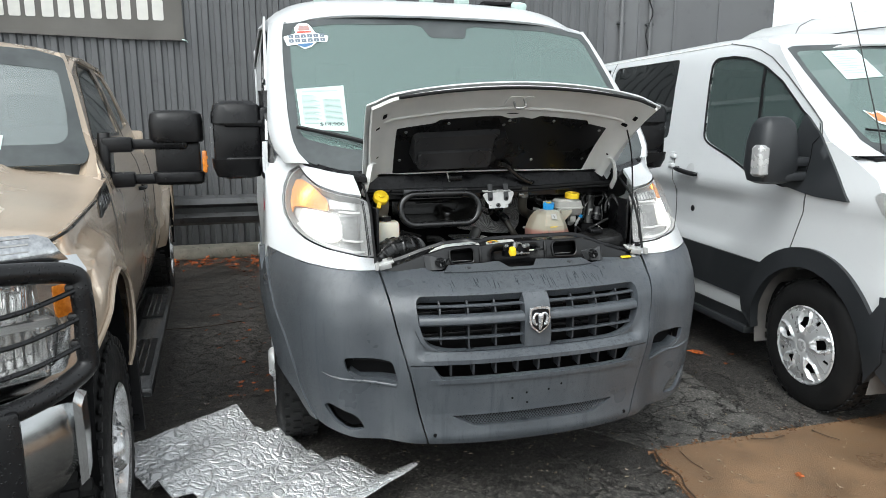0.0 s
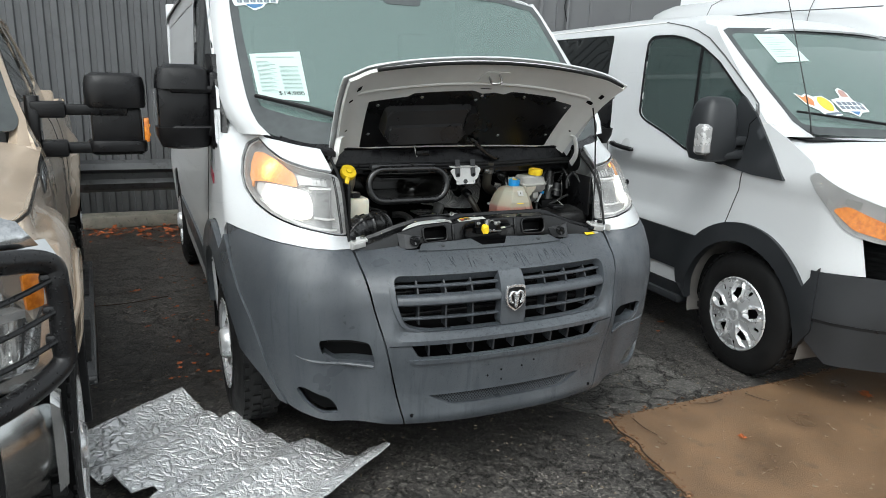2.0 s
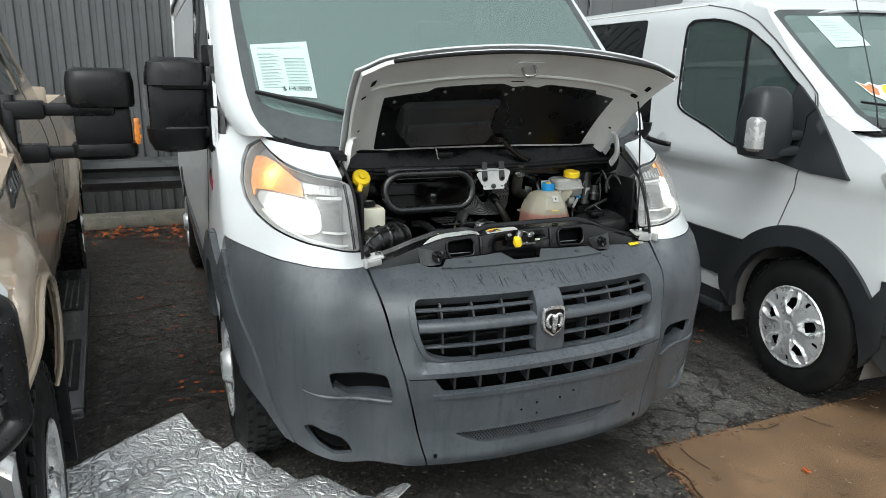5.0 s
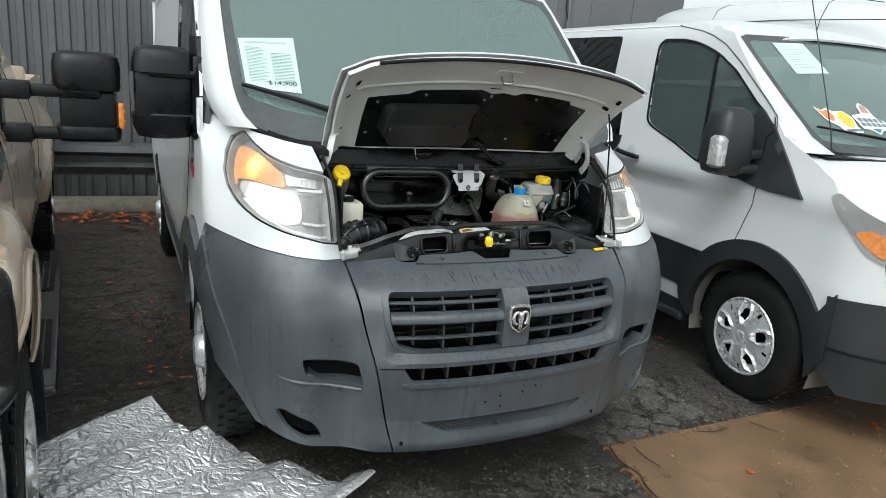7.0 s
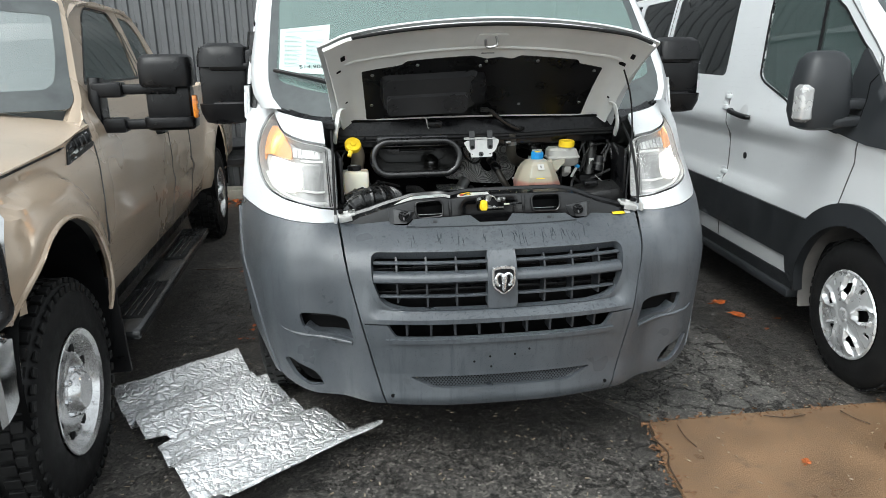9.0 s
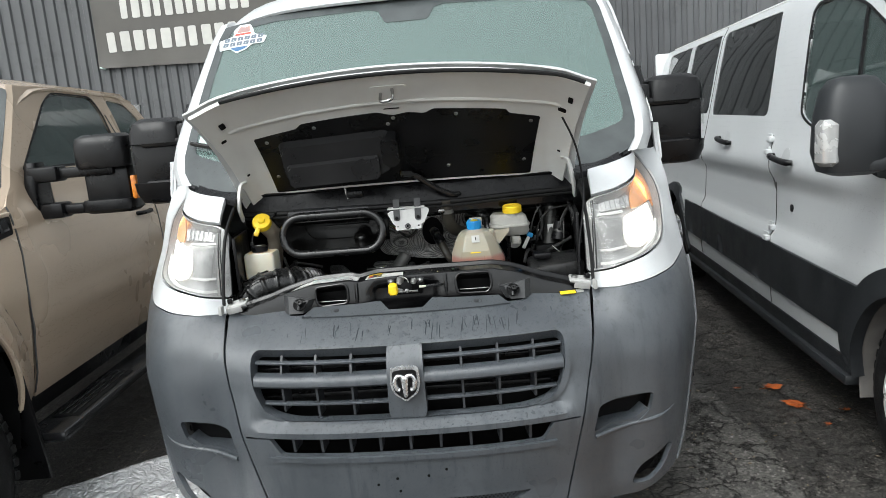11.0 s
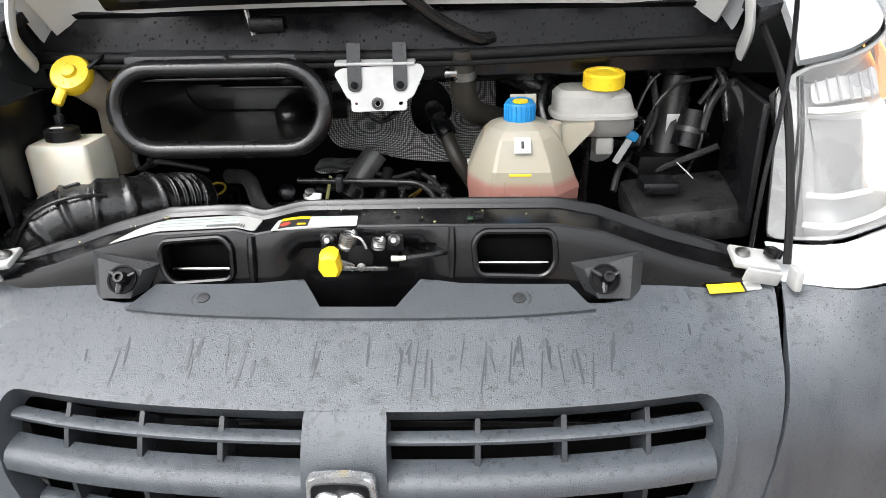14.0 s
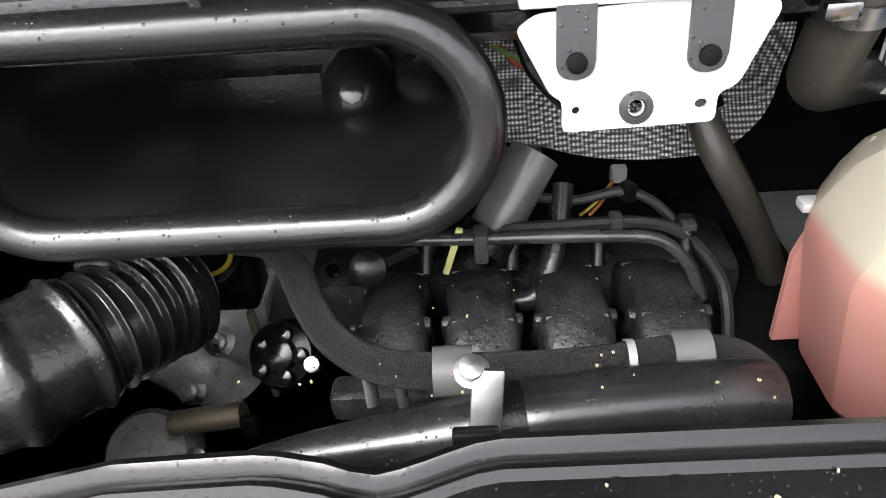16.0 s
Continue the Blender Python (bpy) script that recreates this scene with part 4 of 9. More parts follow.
    for strip in ([(sx(0.640), 1.160), (sx(0.642), 1.168), (sx(0.735), 1.174), (sx(0.735), 1.166)], [(sx(0.628), 1.046), (sx(0.630), 1.053), (sx(0.728), 1.066), (sx(0.728), 1.059)], [(sx(0.622), 1.004), (sx(0.624), 1.012), (sx(0.715), 1.029), (sx(0.80), 1.050), (sx(0.86), 1.075), (sx(0.90), 1.108), (sx(0.904), 1.102), (sx(0.862), 1.067), (sx(0.80), 1.042), (sx(0.715), 1.021)]):
        part("lamp_trim", side_panel(strip, (), 0.02, 0.008, lift=-0.018)(k), UNDERWHITE, lamp, "bright moulded trim strip")

# fenders, flanks and roof
gap = 0.006
STRIP = [(sx(0.652), 1.292), (sx(0.73), 1.304), (sx(0.80), 1.319), (sx(0.838), 1.325)]
lamp_rim = [(sx(0.636), 1.219), (sx(0.715), 1.231), (sx(0.772), 1.247), (sx(0.811), 1.263), (sx(0.840), 1.288), (sx(0.867), 1.327), (sx(0.906), 1.296), (sx(0.932), 1.243), (sx(0.943), 1.185), (sx(0.937), 1.132), (sx(0.913), 1.085), (sx(0.87), 1.054), (sx(0.805), 1.030), (sx(0.715), 1.008), (sx(0.646), 0.990), (sx(0.588), 0.974)]
outer_f = [(sx(0.592), 0.941)] + [(s, z + 0.003) for s, z in SEAM_TOP] + [(sy(0.63), 0.945)] + arc_pts(0.58, 116, 34, 12) + [(sy(1.24), 0.68), (sy(1.30), 0.95), (sy(1.28), 1.40), (sy(1.12), 1.42), (sy(0.98), 1.425), (sx(0.935), 1.42), (sx(0.885), 1.40), (sx(0.862), 1.352)] + STRIP[::-1] + lamp_rim
both("front_fender", side_panel(outer_f, (), 0.025, 0.012), WHITE, label="white fender wrapping the headlight, beaded with rain")

rear_arch = [(sy(3.95 + 0.45 * math.cos(radians(a))), 0.36 + 0.45 * math.sin(radians(a))) for a in range(0, 181, 12)]
flank = [(sy(1.31), 0.95), (sy(1.27), 0.66), (sy(1.30), 0.34), (sy(3.49), 0.34)] + rear_arch[::-1] + [(sy(4.4), 0.34), (sy(4.92), 0.36), (sy(4.95), 1.0), (sy(4.93), 2.06), (sy(2.4), 2.10), (sy(1.75), 2.09), (sy(1.60), 2.05), (sy(1.44), 1.94), (sy(0.93), 1.47), (sy(0.90), 1.43), (sy(1.29), 1.425)]
win = rounded([(sy(0.96), 1.45), (sy(1.2), 1.435), (sy(2.16), 1.42), (sy(2.16), 1.97), (sy(1.62), 1.985), (sy(1.46), 1.92)], [0.03, 0.0, 0.06, 0.06, 0.08, 0.06])
both("side_panel", side_panel(flank, (win,), 0.06, 0.012), WHITE, label="white van flank with rain drops")
both("side_window", side_panel(win, (), 0.08, 0.005, lift=-0.006), DARKGLASS)
c2 = np.mean(np.array(win), 0)
both("window_seal", side_panel([tuple(c2 + (np.array(p) - c2) * 1.03) for p in win], (win,), 0.05, 0.01, lift=0.002), BLACKPLASTIC)
# Grey strip colours in the shade line of the flank's crease.
both("crease_shade", side_panel([(sy(2.25), 1.975), (sy(4.8), 1.965), (sy(4.8), 1.978), (sy(2.25), 1.988)], (), 0.1, 0.004, lift=0.003), LAMPGREY)
both("side_molding", side_panel([(sy(1.40), 0.52), (sy(3.42), 0.52), (sy(3.42), 0.66), (sy(1.40), 0.66)], (), 0.1, 0.02, lift=0.014), GREYPLASTIC)
both("door_seam", side_panel([(sy(1.303), 0.70), (sy(1.312), 0.70), (sy(1.312), 1.40), (sy(1.303), 1.40)], (), 0.1, 0.003, lift=0.0015), DARKBAY)
both("side_badge", side_panel(rounded([(sy(1.02), 1.14), (sy(1.14), 1.16), (sy(1.14), 1.30), (sy(1.02), 1.27)], 0.01), (), 0.05, 0.004, lift=0.005), CHROME, label="chrome side badge with a red strip")
both("side_badge_strip", side_panel(rounded([(sy(1.02), 1.09), (sy(1.16), 1.12), (sy(1.16), 1.155), (sy(1.02), 1.13)], 0.005), (), 0.05, 0.004, lift=0.005), surf("dark_red_badge", (0.3, 0.02, 0.04), None, 9, 0.3))


def ROOF(x, y):
    top = interp(y, [1.26, 1.36, 1.46, 1.62, 1.95, 3.0, 4.8, 4.95], [2.005, 2.075, 2.125, 2.185, 2.235, 2.265, 2.25, 2.2])
    return (x + 0.004, y + 0.10 * x * x * (1 - smooth(y, 1.6, 2.4)), top - 0.16 * min(1.0, abs(x) / 0.96) ** 7 - 0.02 * x * x)


part("roof", panel(ROOF, [(-0.86, 1.348), (0.86, 1.348), (0.93, 1.46), (0.96, 1.9), (0.96, 4.95), (-0.96, 4.95), (-0.96, 1.9), (-0.93, 1.46)], (), 0.07, 0.012), WHITE, van, "white roof with small clearance lamps")
for x in (-0.62, -0.22, 0.0, 0.22, 0.60):
    p = ROOF(x, 1.73)
    part("clearance_lamp", block((p[0], p[1], p[2] + 0.018), (0.075, 0.10, 0.045), 0.016, (14, 0, 0)), PAPER, van, "small pale clearance lamp")
p = ROOF(0.5, 1.86)
part("roof_vent", block((p[0], p[1], p[2] + 0.016), (0.22, 0.12, 0.02), 0.006), BLACKPLASTIC, van)
part("rear_wall", block((0, 4.93, 1.28), (1.9, 0.04, 1.85), 0.02), WHITE, van)
part("underbody", block((0, 2.75, 0.40), (1.86, 4.3, 0.26), 0.03), DARKBAY, van)
part("under_tray", block((0, 0.42, 0.335), (1.0, 0.5, 0.05), 0.02), DARKBAY, van)


def SCREEN(x, z):
    return (x, 0.59 + (z - 1.35) * 1.12 + 0.08 * x * x, z)


ws_half = [(0.40, 1.296), (0.636, 1.296), (0.756, 1.322), (0.811, 1.345), (0.842, 1.381), (0.862, 1.443), (0.868, 1.53), (0.866, 1.766), (0.857, 1.94), (0.842, 2.002), (0.60, 2.046), (0.30, 2.056)]
ws_loop = ws_half + [(0, 2.058)] + [(-x, z) for x, z in reversed(ws_half)] + [(0, 1.296)]
cl_half = [(0.45, 1.372), (0.614, 1.392), (0.698, 1.408), (0.79, 1.434), (0.815, 1.447), (0.829, 1.48), (0.830, 1.766), (0.822, 1.93), (0.803, 1.975), (0.60, 2.008), (0.17, 2.018), (0.125, 2.005), (0.10, 1.955), (0.085, 1.945)]
clear = cl_half + [(-x, z) for x, z in reversed(cl_half)]
wind = part("windshield", panel(SCREEN, ws_loop, (), 0.06, 0.006), WINDSHIELD, van, "large raked windshield speckled with rain")
wind.visible_shadow = False
part("windshield_edge", panel(SCREEN, ws_loop, (clear,), 0.05, 0.002, lift=0.0015), FRIT, wind)
ws_c = np.array((0.0, 1.69))
part("windshield_frame", panel(SCREEN, [tuple(ws_c + (np.array(p) - ws_c) * np.array((1.010, 1.016))) for p in ws_loop], (ws_loop,), 0.05, 0.01, lift=-0.004), BLACKPLASTIC, van)


def cowl_end(k):
    """Dark cowl corner between the fender strip and the glass."""
    a = [VAN(s, z - 0.004) for s, z in [(sx(0.60), 1.288)] + STRIP]
    b = [SCREEN(x, z) for x, z in ((0.585, 1.306), (0.67, 1.31), (0.74, 1.326), (0.80, 1.348), (0.835, 1.375))]
    return loft([[(k * p[0], p[1] + 0.004, p[2] - d) for p in a] + [(k * p[0], p[1] + 0.01, p[2] - d) for p in reversed(b)] for d in (0.0, 0.02)])


both("cowl_corner", cowl_end, COWLM, label="black cowl corner below the windshield")


def pillar(k):
    rings = []
    for z in (1.335, 1.36, 1.39, 1.43, 1.48, 1.55, 1.7, 1.85, 1.96, 2.02):
        e = interp(z, [1.33, 1.345, 1.381, 1.443, 1.53, 1.766, 1.94, 2.02], [0.80, 0.812, 0.844, 0.864, 0.870, 0.868, 0.859, 0.84])
        a = SCREEN(e, z)
        o = interp(z, [1.33, 1.40, 1.5, 1.7, 1.9, 2.1], [0.90, 0.945, 0.962, 0.951, 0.935, 0.90])
        back = a[1] + interp(z, [1.33, 1.45, 1.9, 2.02], [0.26, 0.16, 0.15, 0.24])
        rings.append([(k * e, a[1] + 0.004, z), (k * (o * 0.35 + e * 0.65), a[1] + 0.012, z + 0.004), (k * (o * 0.7 + e * 0.3), a[1] + 0.05, z + 0.002), (k * (o - 0.003), a[1] + 0.11, z), (k * o, back, z), (k * (o - 0.04), back, z), (k * (e - 0.02), a[1] + 0.06, z)])
    return loft(rings)


both("a_pillar", pillar, WHITE, label="white windshield pillar")
# cabin
part("cabin_floor", block((0, 1.7, 0.75), (1.8, 1.9, 0.08), 0.01), INTERIOR, van)
part("partition", block((0, 2.55, 1.45), (1.78, 0.04, 1.45), 0.01), INTERIOR, van)
part("dashboard", block((0, 1.02, 1.22), (1.66, 0.55, 0.2), 0.05), INTERIOR, van)
for x in (-0.48, 0.48):
    part("seat", block((x, 2.15, 1.32), (0.5, 0.16, 0.75), 0.06, (-12, 0, 0)), INTERIOR, van)
    part("headrest", block((x, 2.25, 1.78), (0.26, 0.1, 0.2), 0.04), INTERIOR, van)
steer = tube([(0.48 + 0.19 * math.cos(a), 1.42 + 0.10 * math.sin(a), 1.42 + 0.16 * math.sin(a)) for a in (2 * math.pi * k / 24 for k in range(25))], 0.016, 8)
part("steering_wheel", steer, BLACKPLASTIC, van)
# sheet and stickers behind the glass
note = thing("price_sheet", "printed price sheet taped inside the windshield", "paper", 0.012, 0, 0)
part("sheet", panel(SCREEN, [(-0.818, 1.480), (-0.613, 1.466), (-0.598, 1.680), (-0.820, 1.661)], (), 0.06, 0.0015, lift=0.003), PAPER, note)
INK = surf("printed_ink", (0.33, 0.43, 0.41), (0.38, 0.47, 0.45), 30, 0.7)
for i in range(24):
    z = 1.628 - i * 0.0055
    part("text_line", panel(SCREEN, [(-0.800, z), (-0.745 + 0.012 * ((i * 7) % 3), z), (-0.745 + 0.012 * ((i * 7) % 3), z + 0.0018), (-0.800, z + 0.0018)], (), 0.1, 0.0008, lift=0.0045), INK, note)
    if i > 2:
        part("text_line", panel(SCREEN, [(-0.705, z - 0.002), (-0.625, z), (-0.625, z + 0.002), (-0.705, z)], (), 0.1, 0.0008, lift=0.0045), INK, note)
part("text_line", panel(SCREEN, [(-0.795, 1.645), (-0.63, 1.652), (-0.63, 1.658), (-0.795, 1.651)], (), 0.1, 0.0008, lift=0.0045), INK, note)


def lettering(text, size):
    """The built-in font as a mesh, about its middle."""
    cu = bpy.data.curves.new("lettering", 'FONT')
    cu.body, cu.size, cu.align_x, cu.align_y = text, size, 'CENTER', 'CENTER'
    cu.extrude = 0.0004
    ob = bpy.data.objects.new("lettering", cu)
    scene.collection.objects.link(ob)
    bpy.context.view_layer.update()
    me = bpy.data.meshes.new_from_object(ob.evaluated_get(bpy.context.evaluated_depsgraph_get()))
    bpy.data.objects.remove(ob)
    bm = bmesh.new()
    bm.from_mesh(me)
    bpy.data.meshes.remove(me)
    return bm


bm = lettering("$14,900", 0.034)
for v in bm.verts:
    q = SCREEN(-0.680 + v.co.x, 1.496 + v.co.y * 0.62)
    v.co = Vector((q[0], q[1] - 0.003, q[2] + 0.005))
part("price", bm, surf("dark_ink", (0.06, 0.07, 0.07), None, 9, 0.6), note)
stick = thing("windshield_sticker", "blue, white and red dealer sticker in the windshield corner", "sticker", 0.012, 0, 0)
STW, STB, STR = surf("sticker_white", (0.75, 0.8, 0.8), None, 9, 0.5), surf("sticker_blue", (0.05, 0.16, 0.33), None, 9, 0.5), surf("sticker_red", (0.5, 0.08, 0.05), None, 9, 0.5)
part("backing", panel(SCREEN, rounded([(-0.852, 1.930), (-0.838, 1.880), (-0.790, 1.888), (-0.755, 1.864), (-0.715, 1.880), (-0.690, 1.905), (-0.638, 1.905), (-0.628, 1.940), (-0.690, 1.955), (-0.705, 1.985), (-0.722, 2.008), (-0.772, 2.006), (-0.795, 1.980), (-0.790, 1.950)], 0.008), (), 0.03, 0.001, lift=0.003), STW, stick)
STG = surf("sticker_slate", (0.10, 0.13, 0.17), (0.16, 0.19, 0.23), 60, 0.5)
STP = surf("sticker_rust", (0.42, 0.24, 0.20), (0.30, 0.20, 0.20), 60, 0.5)
for n in range(6):
    for x0, z0 in ((-0.826 + n * 0.031, 1.921 + n * 0.0022), (-0.826 + n * 0.031, 1.897 + n * 0.0022)):
        part("print", panel(SCREEN, rounded([(x0, z0), (x0 + 0.024, z0 + 0.001), (x0 + 0.024, z0 + 0.019), (x0, z0 + 0.018)], 0.004), ([(x0 + 0.008, z0 + 0.005), (x0 + 0.014, z0 + 0.005), (x0 + 0.012, z0 + 0.013)],), 0.05, 0.0008, lift=0.0045), STG, stick)
part("print", panel(SCREEN, rounded([(-0.775, 1.965), (-0.715, 1.968), (-0.722, 1.998), (-0.740, 1.990), (-0.768, 1.996)], 0.008), (), 0.03, 0.0008, lift=0.0045), STP, stick)
part("print", panel(SCREEN, rounded([(-0.785, 1.950), (-0.705, 1.956), (-0.712, 1.964), (-0.780, 1.960)], 0.003), (), 0.03, 0.0008, lift=0.0045), STR, stick)
part("print", panel(SCREEN, rounded([(-0.785, 1.886), (-0.755, 1.872), (-0.718, 1.886), (-0.708, 1.896), (-0.785, 1.891)], 0.004), (), 0.03, 0.0008, lift=0.0045), STB, stick)


def wiper(x0, x1, z0, z1, parent):
    a, b = SCREEN(x0, z0), SCREEN(x1, z1)
    m = SCREEN((x0 + x1) / 2, (z0 + z1) / 2)
    bm = tube([(a[0], a[1] - 0.02, a[2] + 0.012), (m[0], m[1] - 0.02, m[2] + 0.016), (b[0], b[1] - 0.018, b[2] + 0.012)], [0.009, 0.011, 0.013], 8)
    return part("wiper", bm, BLACKPLASTIC, parent, "black wiper blade")


wiper(-0.838, -0.45, 1.478, 1.385, van)
wiper(-0.10, 0.48, 1.375, 1.345, van)

# mirrors
for k in (-1, 1):
    mir = part("side_mirror", loft([[(k * (1.098 + dx * w), 1.10 + dy * d, z) for dx, dy in RSQ] for z, w, d in ((1.245, 0.06, 0.05), (1.255, 0.10, 0.085), (1.30, 0.118, 0.105), (1.34, 0.122, 0.11))]), BLACKPLASTIC, van, "black double-arm towing mirror")
    part("mirror_top", loft([[(k * (1.098 + dx * w), 1.10 + dy * d, z) for dx, dy in RSQ] for z, w, d in ((1.505, 0.118, 0.105), (1.55, 0.116, 0.10), (1.59, 0.105, 0.088), (1.61, 0.07, 0.06))]), BLACKPLASTIC, mir)
    part("mirror_core", block((k * 1.098, 1.11, 1.42), (0.215, 0.17, 0.22), 0.02), BLACKPLASTIC, mir)
    part("mirror_arm", block((k * 1.02, 1.06, 1.505), (0.27, 0.10, 0.035), 0.012), BLACKPLASTIC, mir)
    part("mirror_arm", block((k * 1.02, 1.06, 1.325), (0.27, 0.11, 0.05), 0.015), BLACKPLASTIC, mir)
    part("mirror_post", block((k * 0.968, 1.08, 1.41), (0.05, 0.14, 0.34), 0.015, (0, 0, 0)), BLACKPLASTIC, mir)
    part("mirror_mount", loft([[(k * x, y, z) for x, y in ((0.94, f), (0.970, f + 0.01), (0.990, f + 0.06), (0.990, f + b), (0.94, f + b))] for z, f, b in ((1.262, 0.86, 0.40), (1.30, 0.875, 0.39), (1.42, 0.91, 0.32), (1.50, 0.96, 0.24), (1.60, 1.04, 0.12), (1.66, 1.10, 0.05))]), BLACKPLASTIC, mir, "black triangular mirror mount")
    part("mirror_lamp", block((k * 1.218, 1.08, 1.45), (0.01, 0.05, 0.10), 0.004), LENS, mir)
for k in (-1, 1):
    for y in (0.93, 3.95):
        wheel(van, k * 0.985, y, 0.366, 0.21, k, "van")

# raised hood
HD, HN = Vector((0, -0.72, 0.694)), Vector((0, -0.694, -0.72))


def HOOD(x, v):
    """v: 0 at the hinges, 0.53 at the lip."""
    crown = 0.05 * (1 - (x / 0.62) ** 2)
    c = Vector((x, 0.605, 1.275)) + HD * v * (1 - 0.05 * (x / 0.62) ** 2) + Vector((0, -0.25, 0.9)) * crown * (0.3 + 0.7 * v / 0.53)
    c.y -= 0.065 * (1 - (x / 0.6) ** 2) * (1 - v / 0.56)
    c += HN * ((0.085 - 0.055 * v / 0.53) * smooth(abs(x), 0.50, 0.63) + 0.045 * (v / 0.53) ** 3 - 0.02 * math.sin(v / 0.53 * math.pi))
    return tuple(c)


hood_loop = rounded([(-0.585, 0.0), (0.585, 0.0), (0.60, 0.25), (0.622, 0.53), (0.4, 0.54), (0, 0.543), (-0.4, 0.54), (-0.622, 0.53), (-0.60, 0.25)], [0.02, 0.02, 0, 0.008, 0, 0, 0, 0.008, 0])
hood = part("hood", panel(HOOD, hood_loop, (), 0.03, 0.006), WHITE, van, "raised white hood with a black lined underside")
pad_loop = rounded([(-0.455, 0.03), (0.44, 0.03), (0.47, 0.30), (0.37, 0.315), (0.36, 0.335), (0.13, 0.345), (0.10, 0.325), (0.05, 0.335), (0.0, 0.325), (-0.05, 0.345), (-0.30, 0.335), (-0.32, 0.315), (-0.47, 0.30)], 0.008)
frame_loop = [(-0.565, 0.02), (0.565, 0.02), (0.585, 0.25), (0.606, 0.525), (0.3, 0.535), (-0.3, 0.535), (-0.606, 0.525), (-0.585, 0.25)]
part("hood_inner_panel", panel(HOOD, frame_loop, (pad_loop,), 0.03, 0.012, lift=0.020), UNDERWHITE, hood, "pale inner stamping of the hood")

# hood lining and fittings
PAD = surf("black_hood_lining", (0.006, 0.006, 0.007), (0.003, 0.003, 0.003), 9, 0.30, 0.10, bump=0.2, bscale=180, spec=0.35)
pad = part("hood_lining", panel(HOOD, pad_loop, (), 0.03, 0.01, lift=0.022), PAD, hood, "black plastic hood lining")


def hood_box(x0, x1, v0, v1, h0, h1, bev=0.015):
    """A moulded box on the lining; its depth goes from h0 at the lower edge to h1 at the upper."""
    lp = rounded([(x0, v0), (x1, v0), (x1, v1), (x0, v1)], bev)
    bm = bmesh.new()
    c = np.mean(np.array(lp), 0)
    base = [bm.verts.new(Vector(HOOD(*p)) + HN * 0.02) for p in lp]
    tops = []
    for p in lp:
        q = c + (np.array(p) - c) * 0.94
        f = (p[1] - v0) / (v1 - v0)
        tops.append(bm.verts.new(Vector(HOOD(*q)) + HN * (0.02 + h0 + (h1 - h0) * f)))
    n = len(lp)
    for i in range(n):
        bm.faces.new((base[i], base[(i + 1) % n], tops[(i + 1) % n], tops[i]))
    bm.faces.new(tops)
    bmesh.ops.bevel(bm, geom=[e for e in bm.edges if all(v in tops for v in e.verts)], offset=0.006, segments=2, affect='EDGES')
    return bm


BOXBLACK = surf("satin_black_box", (0.020, 0.020, 0.021), (0.013, 0.013, 0.014), 9, 0.34, 0.1, bump=0.1, bscale=180)
part("moulded_box", hood_box(-0.40, -0.02, 0.125, 0.265, 0.06, 0.03, 0.03), BOXBLACK, pad)
part("moulded_box", hood_box(-0.385, -0.055, 0.13, 0.20, 0.085, 0.06, 0.012), BOXBLACK, pad, "black moulded air box")
part("moulded_box", hood_box(-0.055, 0.005, 0.15, 0.255, 0.06, 0.045, 0.02), PAD, pad)
part("moulded_rib", hood_box(0.08, 0.38, 0.13, 0.14, 0.004, 0.004, 0.003), PAD, pad)
for x, v in ((-0.43, 0.275), (-0.26, 0.31), (0.0, 0.315), (0.20, 0.318), (0.44, 0.28), (-0.435, 0.11), (0.16, 0.09), (0.42, 0.10), (-0.02, 0.29)):
    part("clip", lathe([(0, 0.007), (0.003, 0.006), (0.004, 0)], Vector(HOOD(x, v)) + HN * 0.023, HN, 12), STEEL, pad)
lip = [Vector(HOOD(x, 0.531)) + HN * 0.020 for x in np.linspace(-0.50, 0.585, 40)]
part("lip_seal", tube(lip, 0.0065, 8), RUBBER, hood, "black rubber seal strip")
for x, v, w, h in ((-0.545, 0.42, 0.018, 0.03), (-0.565, 0.35, 0.016, 0.012), (0.565, 0.42, 0.014, 0.03), (0.545, 0.355, 0.026, 0.02), (-0.545, 0.15, 0.010, 0.008), (0.548, 0.15, 0.010, 0.008), (0.0, 0.36, 0.05, 0.004)):
    part("slot", panel(HOOD, rounded([(x - w / 2, v - h / 2), (x + w / 2, v - h / 2), (x + w / 2, v + h / 2), (x - w / 2, v + h / 2)], 0.004), (), 0.03, 0.001, lift=0.0225), DARKBAY, hood)
part("hood_rib", tube([Vector(HOOD(x, 0.365 + 0.02 * (1 - (x / 0.5) ** 2))) + HN * 0.018 for x in np.linspace(-0.53, 0.53, 30)], 0.012, 8, flat=0.6), UNDERWHITE, hood)
st = part("striker", tube(spline([Vector(HOOD(-0.02, 0.44)) + HN * 0.02, Vector(HOOD(-0.02, 0.44)) + HN * 0.06, Vector(HOOD(0.015, 0.45)) + HN * 0.06, Vector(HOOD(0.015, 0.46)) + HN * 0.02], 5), 0.005, 8), STEEL, hood, "steel latch striker")
part("striker_plate", panel(HOOD, rounded([(-0.06, 0.41), (0.05, 0.41), (0.06, 0.48), (-0.05, 0.48)], 0.012), (), 0.03, 0.004, lift=0.026), UNDERWHITE, hood)
for k in (-1, 1):
    a = Vector(HOOD(k * 0.545, 0.13)) + HN * 0.03
    part("hinge", tube(spline([a, (k * 0.565, 0.47, 1.33), (k * 0.58, 0.47, 1.26), (k * 0.59, 0.52, 1.21)], 5), [0.012] * 5 + [0.017] * 11, 8, flat=0.45), UNDERWHITE, hood, "painted hood hinge")
